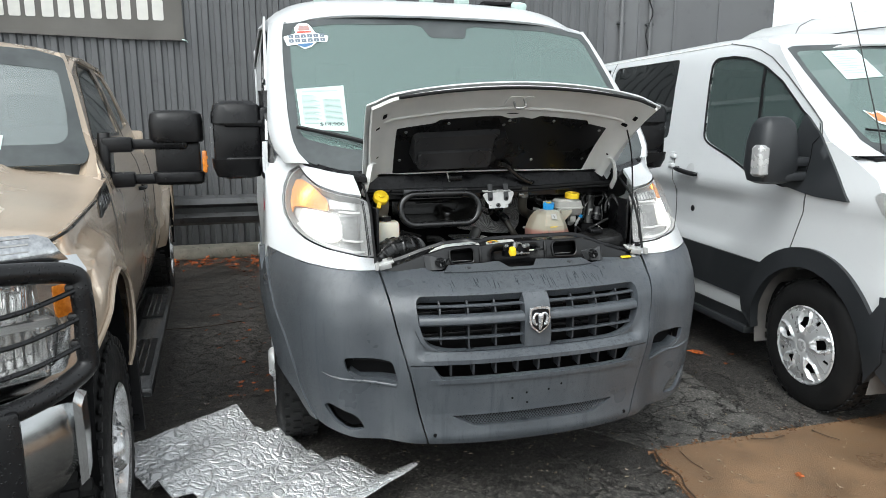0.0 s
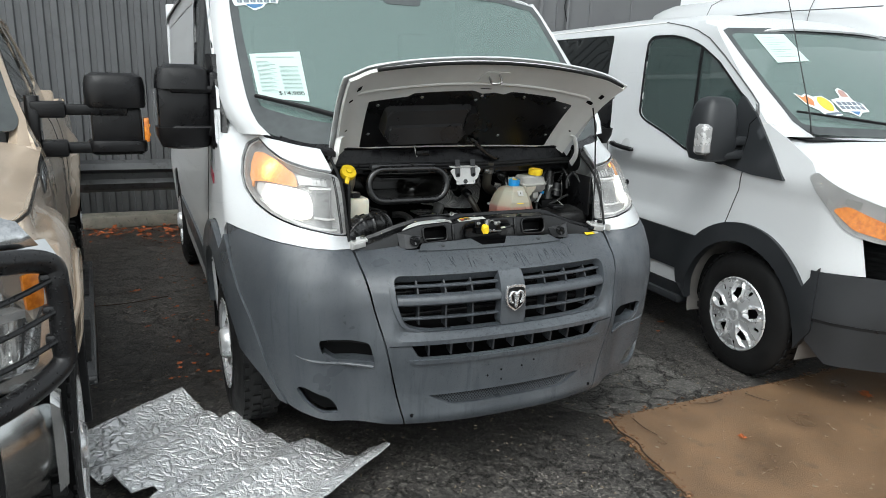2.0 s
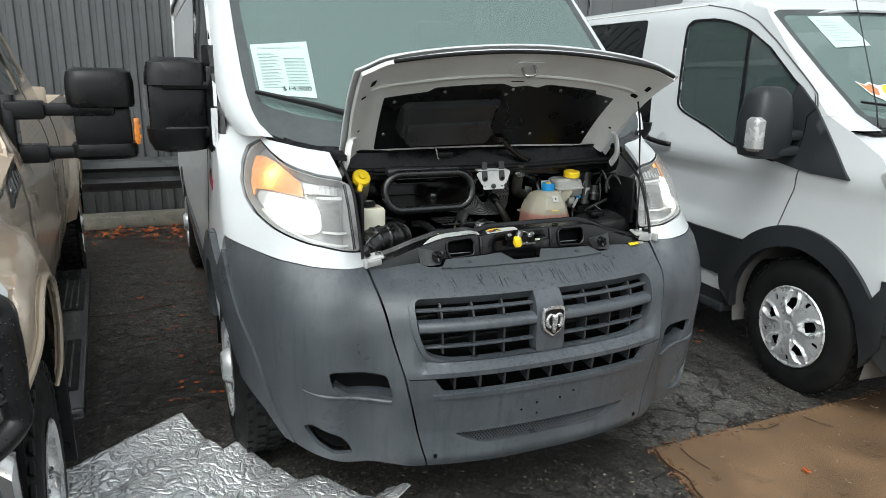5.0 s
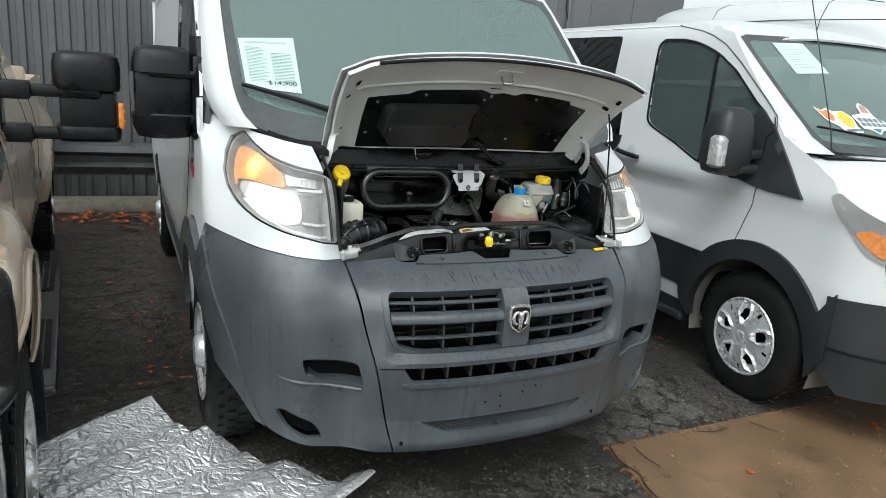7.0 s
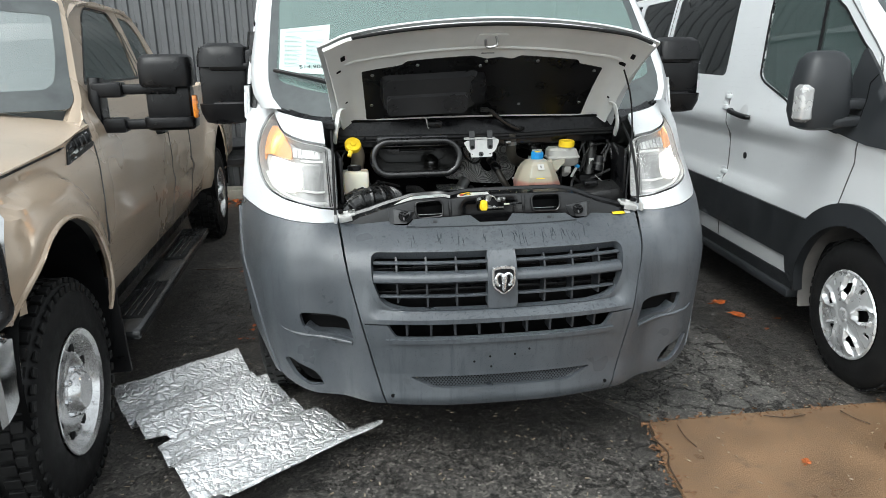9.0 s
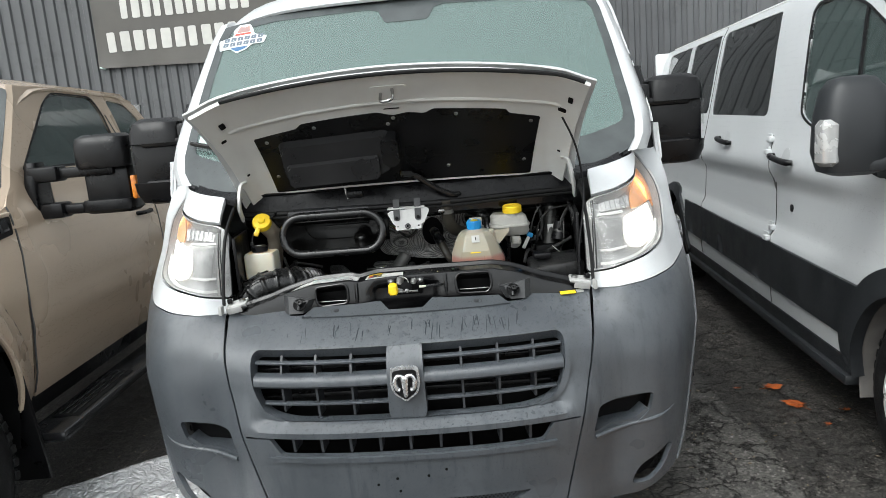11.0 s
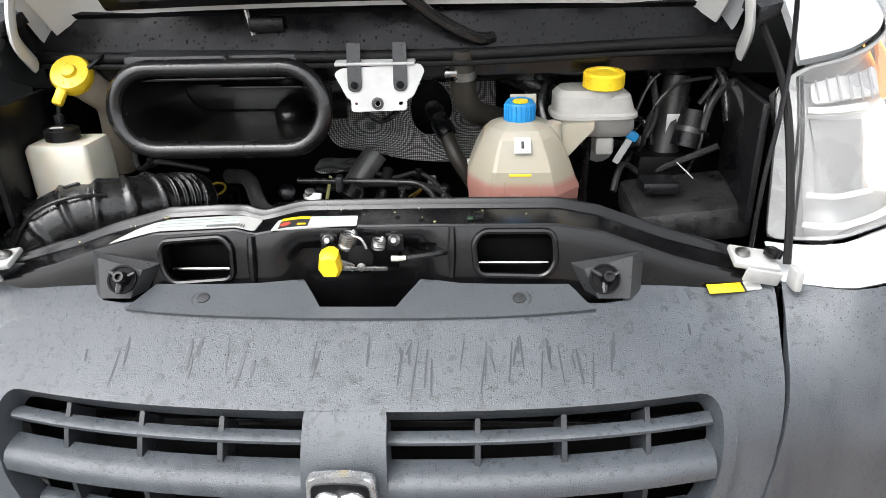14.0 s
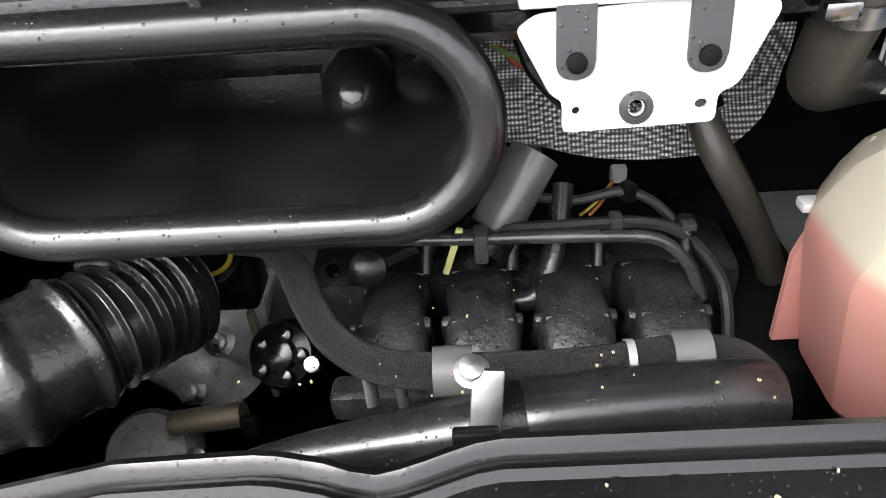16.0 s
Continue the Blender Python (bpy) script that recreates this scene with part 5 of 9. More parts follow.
rod = thing("prop_rod", "thin black hood prop rod on the cargo van", "rod", 0.012, 0, 0)
part("rod", tube(spline([(0.554, 0.270, 0.970), (0.562, 0.285, 1.07), (0.578, 0.307, 1.155), (0.592, 0.338, 1.25), (0.572, 0.328, 1.38), (0.530, 0.300, 1.475)], 6), 0.0034, 8), BLACKPLASTIC, rod)

# ---- engine bay ----
def bay(name, label, category):
    return thing(name, label, category, 0.012, 0, 0)


# closing walls of the bay, near-black to give the deep shade inside
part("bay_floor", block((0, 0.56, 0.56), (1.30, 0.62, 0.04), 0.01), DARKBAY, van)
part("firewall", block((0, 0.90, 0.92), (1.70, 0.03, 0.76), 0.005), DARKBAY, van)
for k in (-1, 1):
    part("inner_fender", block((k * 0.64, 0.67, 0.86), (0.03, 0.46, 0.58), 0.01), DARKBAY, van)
    part("lamp_back", block((k * 0.575, 0.42, 1.08), (0.012, 0.20, 0.18), 0.005, (0, 0, k * -6)), BLACKPLASTIC, van)
    part("side_seal", tube(spline([(k * 0.592, 0.235, 0.965), (k * 0.594, 0.27, 1.06), (k * 0.594, 0.34, 1.18), (k * 0.60, 0.47, 1.255)], 6), 0.0055, 8), RUBBER, van)

# front carrier
ZTX = [-0.62, -0.58, -0.46, -0.40, -0.30, -0.18, -0.156, -0.095, 0.08, 0.28, 0.34, 0.44, 0.58, 0.62]
ZTZ = [0.935, 0.942, 0.974, 0.995, 1.022, 1.028, 1.021, 1.032, 1.034, 1.034, 1.022, 0.984, 0.945, 0.938]


def zt(x):
    return interp(x, ZTX, ZTZ)


def rear_wave(x):
    return 0.012 * smooth(abs(x + 0.155), 0.07, 0.0)


CARRIER = surf("black_carrier_plastic", (0.007, 0.007, 0.0075), (0.004, 0.004, 0.0045), 9, 0.17, 0.07, bump=0.04, bscale=260, drop=0.2, dscale=420, spec=0.5)
xs = list(np.linspace(-0.595, 0.595, 90))
rings = []
for x in xs:
    z, w = zt(x), rear_wave(x)
    rings.append([(x, 0.331 - w, z - 0.07), (x, 0.323 - w, z - 0.012), (x, 0.320 - w, z + 0.002), (x, 0.315 - w, z + 0.004), (x, 0.311 - w, z + 0.001), (x, 0.308 - w, z - 0.005), (x, 0.304 - w, z - 0.002), (x, 0.300 - w, z - 0.001), (x, 0.296 - w, z - 0.006), (x, 0.27, z - 0.008), (x, 0.247, z - 0.011), (x, 0.241, z - 0.016), (x, 0.25, z - 0.03), (x, 0.30, z - 0.06)])
carrier = part("front_carrier", loft(rings), CARRIER, van, "glossy wet black front carrier panel", 30)


def FACE(x, w):
    """Front face of the carrier; w runs downwards."""
    rec = 0.05 * smooth(x, -0.125, -0.085) * (1 - smooth(x, 0.075, 0.115)) * smooth(w, 0.012, 0.045)
    return (x, interp(w, [0, 0.015, 0.075, 0.11, 0.16], [0.242, 0.237, 0.226, 0.230, 0.24]) + rec * 0.6, zt(x) - 0.013 - w)


h1 = rounded([(-0.290, 0.008), (-0.20, 0.006), (-0.188, 0.02), (-0.188, 0.066), (-0.275, 0.068), (-0.288, 0.05)], 0.014)
h2 = rounded([(0.172, 0.006), (0.268, 0.006), (0.272, 0.05), (0.258, 0.068), (0.165, 0.066), (0.160, 0.02)], 0.014)
part("carrier_face", panel(FACE, [(-0.59, 0), (-0.3, 0), (0.0, 0), (0.3, 0), (0.59, 0), (0.59, 0.03), (0.45, 0.07), (0.40, 0.14), (0.12, 0.14), (-0.12, 0.14), (-0.40, 0.14), (-0.45, 0.07), (-0.59, 0.03)], (h1, h2), 0.015, -0.006), CARRIER, carrier)
for lp in (h1, h2):
    c = np.mean(np.array(lp), 0)
    part("opening_rim", tube([Vector(FACE(*(c + (np.array(p) - c) * 1.03))) + Vector((0, -0.003, 0)) for p in lp + lp[:1]], 0.0045, 8), CARRIER, carrier)
    part("opening_rod", tube([(c[0] - 0.05, 0.255, zt(c[0]) - 0.075), (c[0] + 0.05, 0.255, zt(c[0]) - 0.075)], 0.0022, 6), STEEL, carrier)
    # Added dark block gives the shade seen through the opening.
    part("opening_shade", block((c[0], 0.285, zt(c[0]) - 0.07), (0.13, 0.01, 0.09), 0.002), DARKBAY, carrier)
for x in (-0.158, 0.128):
    part("carrier_rib", tube([Vector(FACE(x, w)) + Vector((0, -0.004, 0)) for w in (0.0, 0.02, 0.045, 0.07)], [0.005, 0.006, 0.006, 0.003], 8), CARRIER, carrier)
PADGREY = surf("dark_grey_pad", (0.042, 0.043, 0.045), (0.028, 0.029, 0.031), 12, 0.4, 0.1, bump=0.15, bscale=300, drop=0.2, dscale=220)
for k in (-1, 1):
    x = k * 0.337

    def corner(e, y, a, b, c, d):
        return [(k * (0.337 + a * e), y + 0.022, 0.985), (k * (0.337 + b * e), y + 0.012, 0.970), (k * (0.337 + c * e), y, 0.931), (k * (0.337 + d * e), y, 0.931)]
    m = part("mount_pad", loft([corner(1.25, 0.222, 0.048, -0.036, -0.018, 0.044), corner(1.0, 0.205, 0.046, -0.034, -0.010, 0.042), corner(0.9, 0.198, 0.044, -0.030, -0.008, 0.040)]), PADGREY, carrier, "grey mounting pad with a bolt")
    AXP = Vector((0, -0.75, 0.6)).normalized()
    part("mount_socket", lathe([(-0.002, 0.021), (0.0015, 0.021), (0.0015, 0.018), (0.0, 0.017), (0.0, 0)], (x, 0.2005, 0.960), AXP, 20), DARKBAY, m)
    part("mount_stud", lathe([(0, 0.010), (0.012, 0.0085), (0.018, 0.0075), (0.018, 0.0045), (0.012, 0.004), (0.012, 0)], (x + 0.003, 0.2005, 0.960), AXP, 14), BLACKPLASTIC, m)
    for a in (25, 145, 265):
        side = Vector((math.cos(radians(a)), 0.6 * math.sin(radians(a)), 0.75 * math.sin(radians(a))))
        q = Vector((x, 0.2005, 0.960)) + AXP * 0.004
        part("mount_arm", tube([q + side * 0.006, q + side * 0.014, q + side * 0.021], [0.004, 0.0045, 0.003], 6, flat=0.6), PADGREY, m)
for x in (-0.223, 0.223, -0.505, 0.505):
    q = VAN(x, 0.931 if abs(x) < 0.3 else 0.942)
    part("push_clip", lathe([(-0.003, 0.021), (0.001, 0.021), (0.002, 0.015), (-0.002, 0.013), (-0.002, 0.010), (0.004, 0.009), (0.005, 0.004), (0.005, 0)], (q[0], q[1] - 0.002, q[2] + 0.002), (0, -0.35, 0.93), 20), PADGREY if abs(x) < 0.3 else GREYPLASTIC, van)
# lower rim of the fascia opening for the latch
part("latch_sill", tube([(-0.055, 0.178, 0.918), (0.055, 0.178, 0.918)], 0.004, 6), GREYPLASTIC, van)

# labels on the carrier
def TOPF(x, y):
    return (x, y, zt(x) + interp(y, [0.24, 0.247, 0.27, 0.30], [-0.0125, -0.011, -0.008, -0.0055]))


LABEL = surf("label_white", (0.50, 0.50, 0.485), (0.44, 0.44, 0.425), 20, 0.45)
LBLACK = surf("label_black", (0.03, 0.03, 0.03), None, 20, 0.45)
lab = bay("emissions_label", "white printed label on the black carrier panel", "label")
part("backing", panel(TOPF, rounded([(-0.375, 0.249), (-0.155, 0.249), (-0.15, 0.285), (-0.27, 0.285), (-0.335, 0.277)], 0.008), (), 0.02, 0.0008, lift=0.0022), LABEL, lab)
for i in range(3):
    part("text_line", panel(TOPF, [(-0.30, 0.276 - i * 0.009), (-0.185, 0.276 - i * 0.009), (-0.185, 0.2775 - i * 0.009), (-0.30, 0.2775 - i * 0.009)], (), 0.05, 0.0004, lift=0.003), INK, lab)
for i in range(16):
    part("barcode_bar", panel(TOPF, [(-0.225 + i * 0.0035, 0.2515), (-0.2235 + i * 0.0035, 0.2515), (-0.2235 + i * 0.0035, 0.259), (-0.225 + i * 0.0035, 0.259)], (), 0.05, 0.0004, lift=0.003), LBLACK, lab)
TOPW = lambda x, y: TOPF(x + 0.0065, 0.2415 + (y - 0.249) * 0.76)
lab = bay("warning_label", "white, yellow and black warning label on the carrier", "label")
part("backing", panel(TOPW, rounded([(-0.135, 0.249), (-0.012, 0.25), (-0.014, 0.287), (-0.13, 0.286)], 0.004), (), 0.02, 0.0008, lift=0.0022), LABEL, lab)
part("yellow_field", panel(TOPW, [(-0.124, 0.276), (-0.082, 0.276), (-0.082, 0.286), (-0.123, 0.286)], (), 0.02, 0.0005, lift=0.003), YELLOW, lab)
part("black_field", panel(TOPW, [(-0.124, 0.251), (-0.082, 0.251), (-0.082, 0.2755), (-0.124, 0.2755)], (), 0.02, 0.0005, lift=0.003), LBLACK, lab)
part("pictogram", panel(TOPW, circ(-0.115, 0.262, 0.0075, 0, 340, 17), (), 0.01, 0.0004, lift=0.0037), STR, lab)
part("pictogram", panel(TOPW, rounded([(-0.098, 0.254), (-0.085, 0.254), (-0.085, 0.260), (-0.098, 0.260)], 0.002), (), 0.01, 0.0004, lift=0.0037), YELLOW, lab)
part("text_line", panel(TOPW, [(-0.07, 0.28), (-0.055, 0.28), (-0.055, 0.282), (-0.07, 0.282)], (), 0.05, 0.0004, lift=0.003), INK, lab)
tag = bay("small_label", "yellow and white strip label at the headlight bracket", "label")
q = VAN(sx(0.545), 0.928)
part("yellow_strip", block((q[0] - 0.03, q[1] - 0.004, q[2] + 0.004), (0.05, 0.016, 0.002), 0.0006, (24, 0, 8)), YELLOW, tag)
part("white_strip", block((q[0] + 0.015, q[1] + 0.003, q[2] + 0.005), (0.035, 0.016, 0.002), 0.0006, (24, 0, 10)), LABEL, tag)
BRKPAINT = surf("dull_white_bracket", (0.46, 0.46, 0.45), (0.36, 0.36, 0.35), 30, 0.45, 0.1, bump=0.1)
for k in (-1, 1):
    br = part("lamp_bracket", block((k * 0.552, 0.25, 0.966), (0.066, 0.045, 0.010), 0.004, (14, k * 10, 0)), BRKPAINT, van, "white painted lamp bracket")
    part("bracket_tab", block((k * 0.592, 0.205, 0.958), (0.012, 0.028, 0.030), 0.004), BRKPAINT, br)
    part("bracket_fold", block((k * 0.556, 0.222, 0.952), (0.05, 0.006, 0.022), 0.002, (14, k * 10, 0)), BRKPAINT, br)
    part("bracket_clip", block((k * 0.575, 0.245, 0.978), (0.016, 0.022, 0.014), 0.003, (0, k * 10, 20)), BLACKPLASTIC, br)
    part("bracket_bolt", lathe([(0, 0.011), (0.006, 0.01), (0.009, 0.005), (0.009, 0)], (k * 0.535, 0.25, 0.974), "z", 12), STEEL, br)

# hood latch
lt = thing("hood_latch", "steel hood latch with springs and yellow handle", "latch", 0.034, 0.003, 0.022)
part("back_plate", block((-0.02, 0.240, 0.962), (0.10, 0.006, 0.05), 0.002), DARKBAY, lt)
for x in (-0.067, 0.026):
    part("flange", block((x, 0.236, 0.977), (0.026, 0.008, 0.028), 0.003), CARRIER, lt)
    part("bolt", lathe([(0, 0.0085), (0.006, 0.0085), (0.009, 0.005), (0.012, 0.004), (0.012, 0)], (x, 0.230, 0.983), (0, -1, 0.35), 12), STEEL, lt)


def coil(c, r, length, turns, wire, axis):
    pts = []
    m = Vector(axis).to_track_quat('Z', 'Y').to_matrix()
    for i in range(turns * 10 + 1):
        a = 2 * math.pi * i / 10
        pts.append(Vector(c) + m @ Vector((r * math.cos(a), r * math.sin(a), length * (i / (turns * 10) - 0.5))))
    return tube(pts, wire, 6)


part("spring", coil((-0.036, 0.212, 0.990), 0.0105, 0.024, 7, 0.0021, (0.25, -0.1, 1)), STEEL, lt, "steel coil spring")
part("spring", coil((0.006, 0.212, 0.985), 0.008, 0.014, 4, 0.0021, (0.25, -0.1, 1)), STEEL, lt)
part("spring_arm", tube(spline([(-0.028, 0.205, 1.0), (-0.015, 0.198, 0.998), (-0.008, 0.195, 0.985)], 5), 0.0019, 6), STEEL, lt)
part("pawl", lathe([(0, 0.018), (0.006, 0.018), (0.009, 0.012), (0.009, 0)], (-0.018, 0.205, 0.968), (0, -1, 0.15), 18), DARKBAY, lt)
part("pawl_pin", lathe([(0, 0.007), (0.004, 0.006), (0.005, 0)], (-0.016, 0.192, 0.960), (0, -1, 0.15), 12), STEEL, lt)
part("lever", block((-0.045, 0.192, 0.965), (0.04, 0.004, 0.012), 0.001, (0, 20, 0)), STEEL, lt)
part("strap", block((-0.015, 0.190, 0.958), (0.07, 0.003, 0.006), 0.001), STEEL, lt)
part("cable_end", tube([(0.024, 0.20, 0.968), (0.032, 0.20, 0.968), (0.044, 0.202, 0.968)], [0.004, 0.004, 0.003], 8), surf("pale_fitting", (0.6, 0.6, 0.5), None, 9, 0.4), lt)
part("cable", tube(spline([(0.045, 0.202, 0.968), (0.08, 0.216, 0.967), (0.115, 0.250, 0.958)], 6), 0.004, 6), HOSE, lt)
part("handle", loft([[(-0.057 + dx * w, y, z + dz * h) for dx, dz in ((-1, -0.4), (-0.6, -1), (0.6, -1), (1, -0.4), (0.75, 0.8), (0.4, 1), (-0.4, 1), (-0.8, 0.8))] for y, z, w, h in ((0.200, 0.977, 0.008, 0.010), (0.193, 0.972, 0.015, 0.016), (0.181, 0.968, 0.0165, 0.018), (0.174, 0.966, 0.012, 0.013))]), YELLOW, lt, "yellow release handle")

# cowl and its seal
def COWL2(x, t):
    y0, z0 = 0.505 + 0.13 * x * x, 1.213
    y1, z1 = SCREEN(x, 1.30)[1] + 0.012, 1.302
    return (x, y0 + (y1 - y0) * t, z0 + (z1 - z0) * t ** 1.0 + 0.018 * math.sin(t * math.pi) + 0.004 * math.sin(x * 40) * math.sin(t * 6))


part("cowl", panel(COWL2, [(-0.60, 0), (-0.3, 0), (0, 0), (0.3, 0), (0.60, 0), (0.64, 1.0), (0.35, 1.0), (0, 1.0), (-0.35, 1.0), (-0.64, 1.0)], (), 0.03, 0.012), COWLM, van, "wet black plastic cowl below the windshield")
part("cowl_lip", loft([[(x, 0.505 + 0.13 * x * x + dy, 1.213 + dz) for dy, dz in ((0, 0.004), (-0.008, -0.002), (-0.004, -0.03), (0.02, -0.045), (0.09, -0.05), (0.09, 0.0))] for x in np.linspace(-0.59, 0.59, 30)]), CARRIER, van)
seal = [(x, 0.497 + 0.13 * x * x, 1.217 + 0.008 * smooth(x, 0.1, 0.5)) for x in np.linspace(-0.60, 0.60, 50)]
part("cowl_seal", tube(seal, 0.010, 10), RUBBER, van, "black rubber cowl seal")
part("cowl_seal_edge", tube([(x, y - 0.012, z - 0.012) for x, y, z in seal], 0.0045, 8), RUBBER, van)
washer = bay("washer_hose", "black washer hose draped over the cowl", "hose")
part("hose", tube(spline([tuple(Vector(HOOD(0.0, 0.10)) + HN * 0.06), (0.04, 0.47, 1.32), (0.10, 0.49, 1.275), (0.16, 0.50, 1.243), (0.19, 0.52, 1.24)], 6), 0.010, 8), HOSE, washer)
noz = bay("washer_nozzle", "small black washer nozzle on the cowl", "nozzle")
part("nozzle", block(Vector(COWL2(-0.18, 0.35)) + Vector((0, 0, 0.01)), (0.06, 0.025, 0.025), 0.006), BLACKPLASTIC, noz)
part("tube", tube(spline([COWL2(-0.205, 0.3), tuple(Vector(COWL2(-0.215, 0.5)) + Vector((0, 0, 0.025))), COWL2(-0.20, 0.7)], 5), 0.004, 6), STEEL, noz)

# air duct mouth
DC = Vector((-0.262, 0.468, 1.140))


def stadium(w, h, n=14):
    out = []
    for k in range(n + 1):
        a = -math.pi / 2 + math.pi * k / n
        out.append((w - h + h * math.cos(a), h * math.sin(a)))
    for k in range(n + 1):
        a = math.pi / 2 + math.pi * k / n
        out.append((-(w - h) + h * math.cos(a), h * math.sin(a)))
    return out


duct = bay("air_duct", "black plastic air duct with a wide rounded mouth", "duct")
ringp = [(DC.x + a, DC.y + b * 0.12, DC.z + b) for a, b in stadium(0.176, 0.066)]
part("mouth_ring", tube(ringp + ringp[:2], 0.0145, 12, caps=False), surf("satin_black_duct", (0.011, 0.011, 0.0115), (0.007, 0.007, 0.0075), 9, 0.26, 0.1, bump=0.06, bscale=250, drop=0.12, dscale=300, spec=0.75), duct)
DUCTIN = surf("duct_inside", (0.014, 0.013, 0.012), (0.006, 0.006, 0.0055), 12, 0.18, 0.1, bump=0.1, drop=0.5, dscale=330, spec=0.8)
part("throat", loft([[(DC.x + a * s, DC.y + b * 0.12 + d, DC.z + b * s) for a, b in stadium(0.170, 0.060)] for d, s in ((0.0, 1.0), (0.06, 0.98), (0.13, 0.93), (0.22, 0.86))], caps=False), DUCTIN, duct)
part("inner_bulge", lathe([(-0.045, 0.0), (-0.04, 0.015), (-0.025, 0.027), (0, 0.033), (0.025, 0.027), (0.04, 0.015), (0.045, 0.0)], (DC.x + 0.075, DC.y + 0.17, DC.z - 0.045), "y", 24), DUCTIN, duct)
part("throat_back", block((DC.x, DC.y + 0.225, DC.z), (0.34, 0.01, 0.14), 0.002), DUCTIN, duct)
for dx, w, dz, d in ((-0.02, 0.26, 0.045, 0.05), (0.0, 0.20, 0.02, 0.17), (0.02, 0.16, 0.004, 0.19)):
    part("inner_ledge", block((DC.x + dx, DC.y + d, DC.z + dz), (w, 0.05, 0.006), 0.002), DUCTIN, duct)
# Pale bars colour in the light that catches the duct's inner edge.
for x0, x1 in ((-0.12, -0.062), (-0.052, 0.022), (0.046, 0.094)):
    part("inner_glint", block((DC.x + (x0 + x1) / 2, DC.y + 0.058, DC.z + 0.0535), (x1 - x0, 0.004, 0.0025), 0.0008), LAMPGREY, duct, "pale strip coloured as light catching the duct inside")
for k in range(9):
    part("inner_rib", block((DC.x - 0.06 + k * 0.02, DC.y + 0.205, DC.z + 0.03), (0.003, 0.02, 0.016), 0.0008), DUCTIN, duct)
part("seam", tube([(DC.x + 0.02, DC.y + 0.002, DC.z + 0.081), (DC.x + 0.02, DC.y + 0.016, DC.z + 0.082)], 0.004, 6), HOSE, duct)
part("upper_shell", block((DC.x - 0.01, DC.y + 0.075, DC.z + 0.075), (0.30, 0.11, 0.03), 0.012, (4, 0, 0)), PADGREY, duct)

# white bracket
BRK = surf("white_zinc_bracket", (0.60, 0.60, 0.59), (0.50, 0.50, 0.49), 25, 0.4, 0.12, metal=0.1, bump=0.1)
bk = bay("module_bracket", "white painted steel bracket with two dark straps", "bracket")
BP = Matrix.Translation((0.003, 0.463, 1.147)) @ Matrix.Rotation(radians(78), 4, 'X')
out = rounded([(-0.043, -0.013), (0.047, -0.011), (0.047, 0.006), (0.058, 0.010), (0.078, 0.052), (0.070, 0.062), (-0.058, 0.056), (-0.070, 0.048), (-0.050, 0.010), (-0.043, 0.006)], 0.005, 3)
hole_c = [(0.008 * math.cos(a) * 0.55, 0.008 * math.sin(a) * 0.55) for a in (2 * math.pi * i / 12 for i in range(12))]
bm = panel(lambda u, v: tuple(BP @ Vector((u, v, 0))), out, (hole_c, [(-0.035 + 0.0025 * math.cos(i), 0.0025 * math.sin(i)) for i in (2 * math.pi * j / 8 for j in range(8))], [(0.038 + 0.004 * math.cos(i), 0.003 * math.sin(i)) for i in (2 * math.pi * j / 8 for j in range(8))]), 0.012, 0.003)
part("plate", bm, BRK, bk)
part("grommet", lathe([(0, 0.010), (0.002, 0.010), (0.003, 0.006), (0.001, 0.005)], BP @ Vector((0, 0, 0)), BP.to_3x3() @ Vector((0, 0, 1)), 18, close=True), PADGREY, bk)
for x in (-0.036, 0.038):
    s = part("strap", plate(rounded([(x - 0.011, 0.019), (x + 0.011, 0.019), (x + 0.011, 0.095), (x - 0.011, 0.095)], [0.010, 0.010, 0.002, 0.002], 5), 0.004, BP @ Matrix.Translation((0, 0, 0.001)), 0.0015), PADGREY, bk, "dark grey steel strap")
    part("bolt", lathe([(0, 0.006), (0.003, 0.006), (0.004, 0.003), (0.004, 0)], BP @ Vector((x, 0.029, 0.006)), BP.to_3x3() @ Vector((0, 0, 1)), 12), DARKBAY, s)
part("top_fold", block((0.0, 0.505, 1.213), (0.13, 0.07, 0.006), 0.002, (8, 0, 0)), BRK, bk)
part("rear_arm", block((-0.02, 0.515, 1.165), (0.04, 0.006, 0.07), 0.002), DARKBAY, bk)

# heat shield
m, nt, b = node_mat("embossed_heat_shield")
tc = nt.nodes.new("ShaderNodeTexCoord")
vor = nt.nodes.new("ShaderNodeTexVoronoi")
vor.inputs["Scale"].default_value = 250
vor.inputs["Randomness"].default_value = 0.06
nt.links.new(tc.outputs["Object"], vor.inputs["Vector"])
# Shade between the embossed dots is put into the colour, besides the bump.
emboss_shade = ramp(nt, vor.outputs["Distance"], [(0.26, (0.78, 0.78, 0.75)), (0.55, (0.08, 0.08, 0.08))])
nt.links.new(emboss_shade.outputs[0], b.inputs["Base Color"])
b.inputs["Metallic"].default_value, b.inputs["Roughness"].default_value = 0.5, 0.32
bp = nt.nodes.new("ShaderNodeBump")
bp.inputs["Distance"].default_value = 0.003
bp.invert = True
nt.links.new(vor.outputs["Distance"], bp.inputs["Height"])
nt.links.new(bp.outputs[0], b.inputs["Normal"])
SHIELD = m


def SH(x, z):
    return (x, 0.70 + 0.02 * math.sin(x * 31) * math.cos(z * 27) - 0.06 * smooth(z, 1.06, 0.94) + 0.02 * noise.noise((x * 14, z * 14, 3)), z)


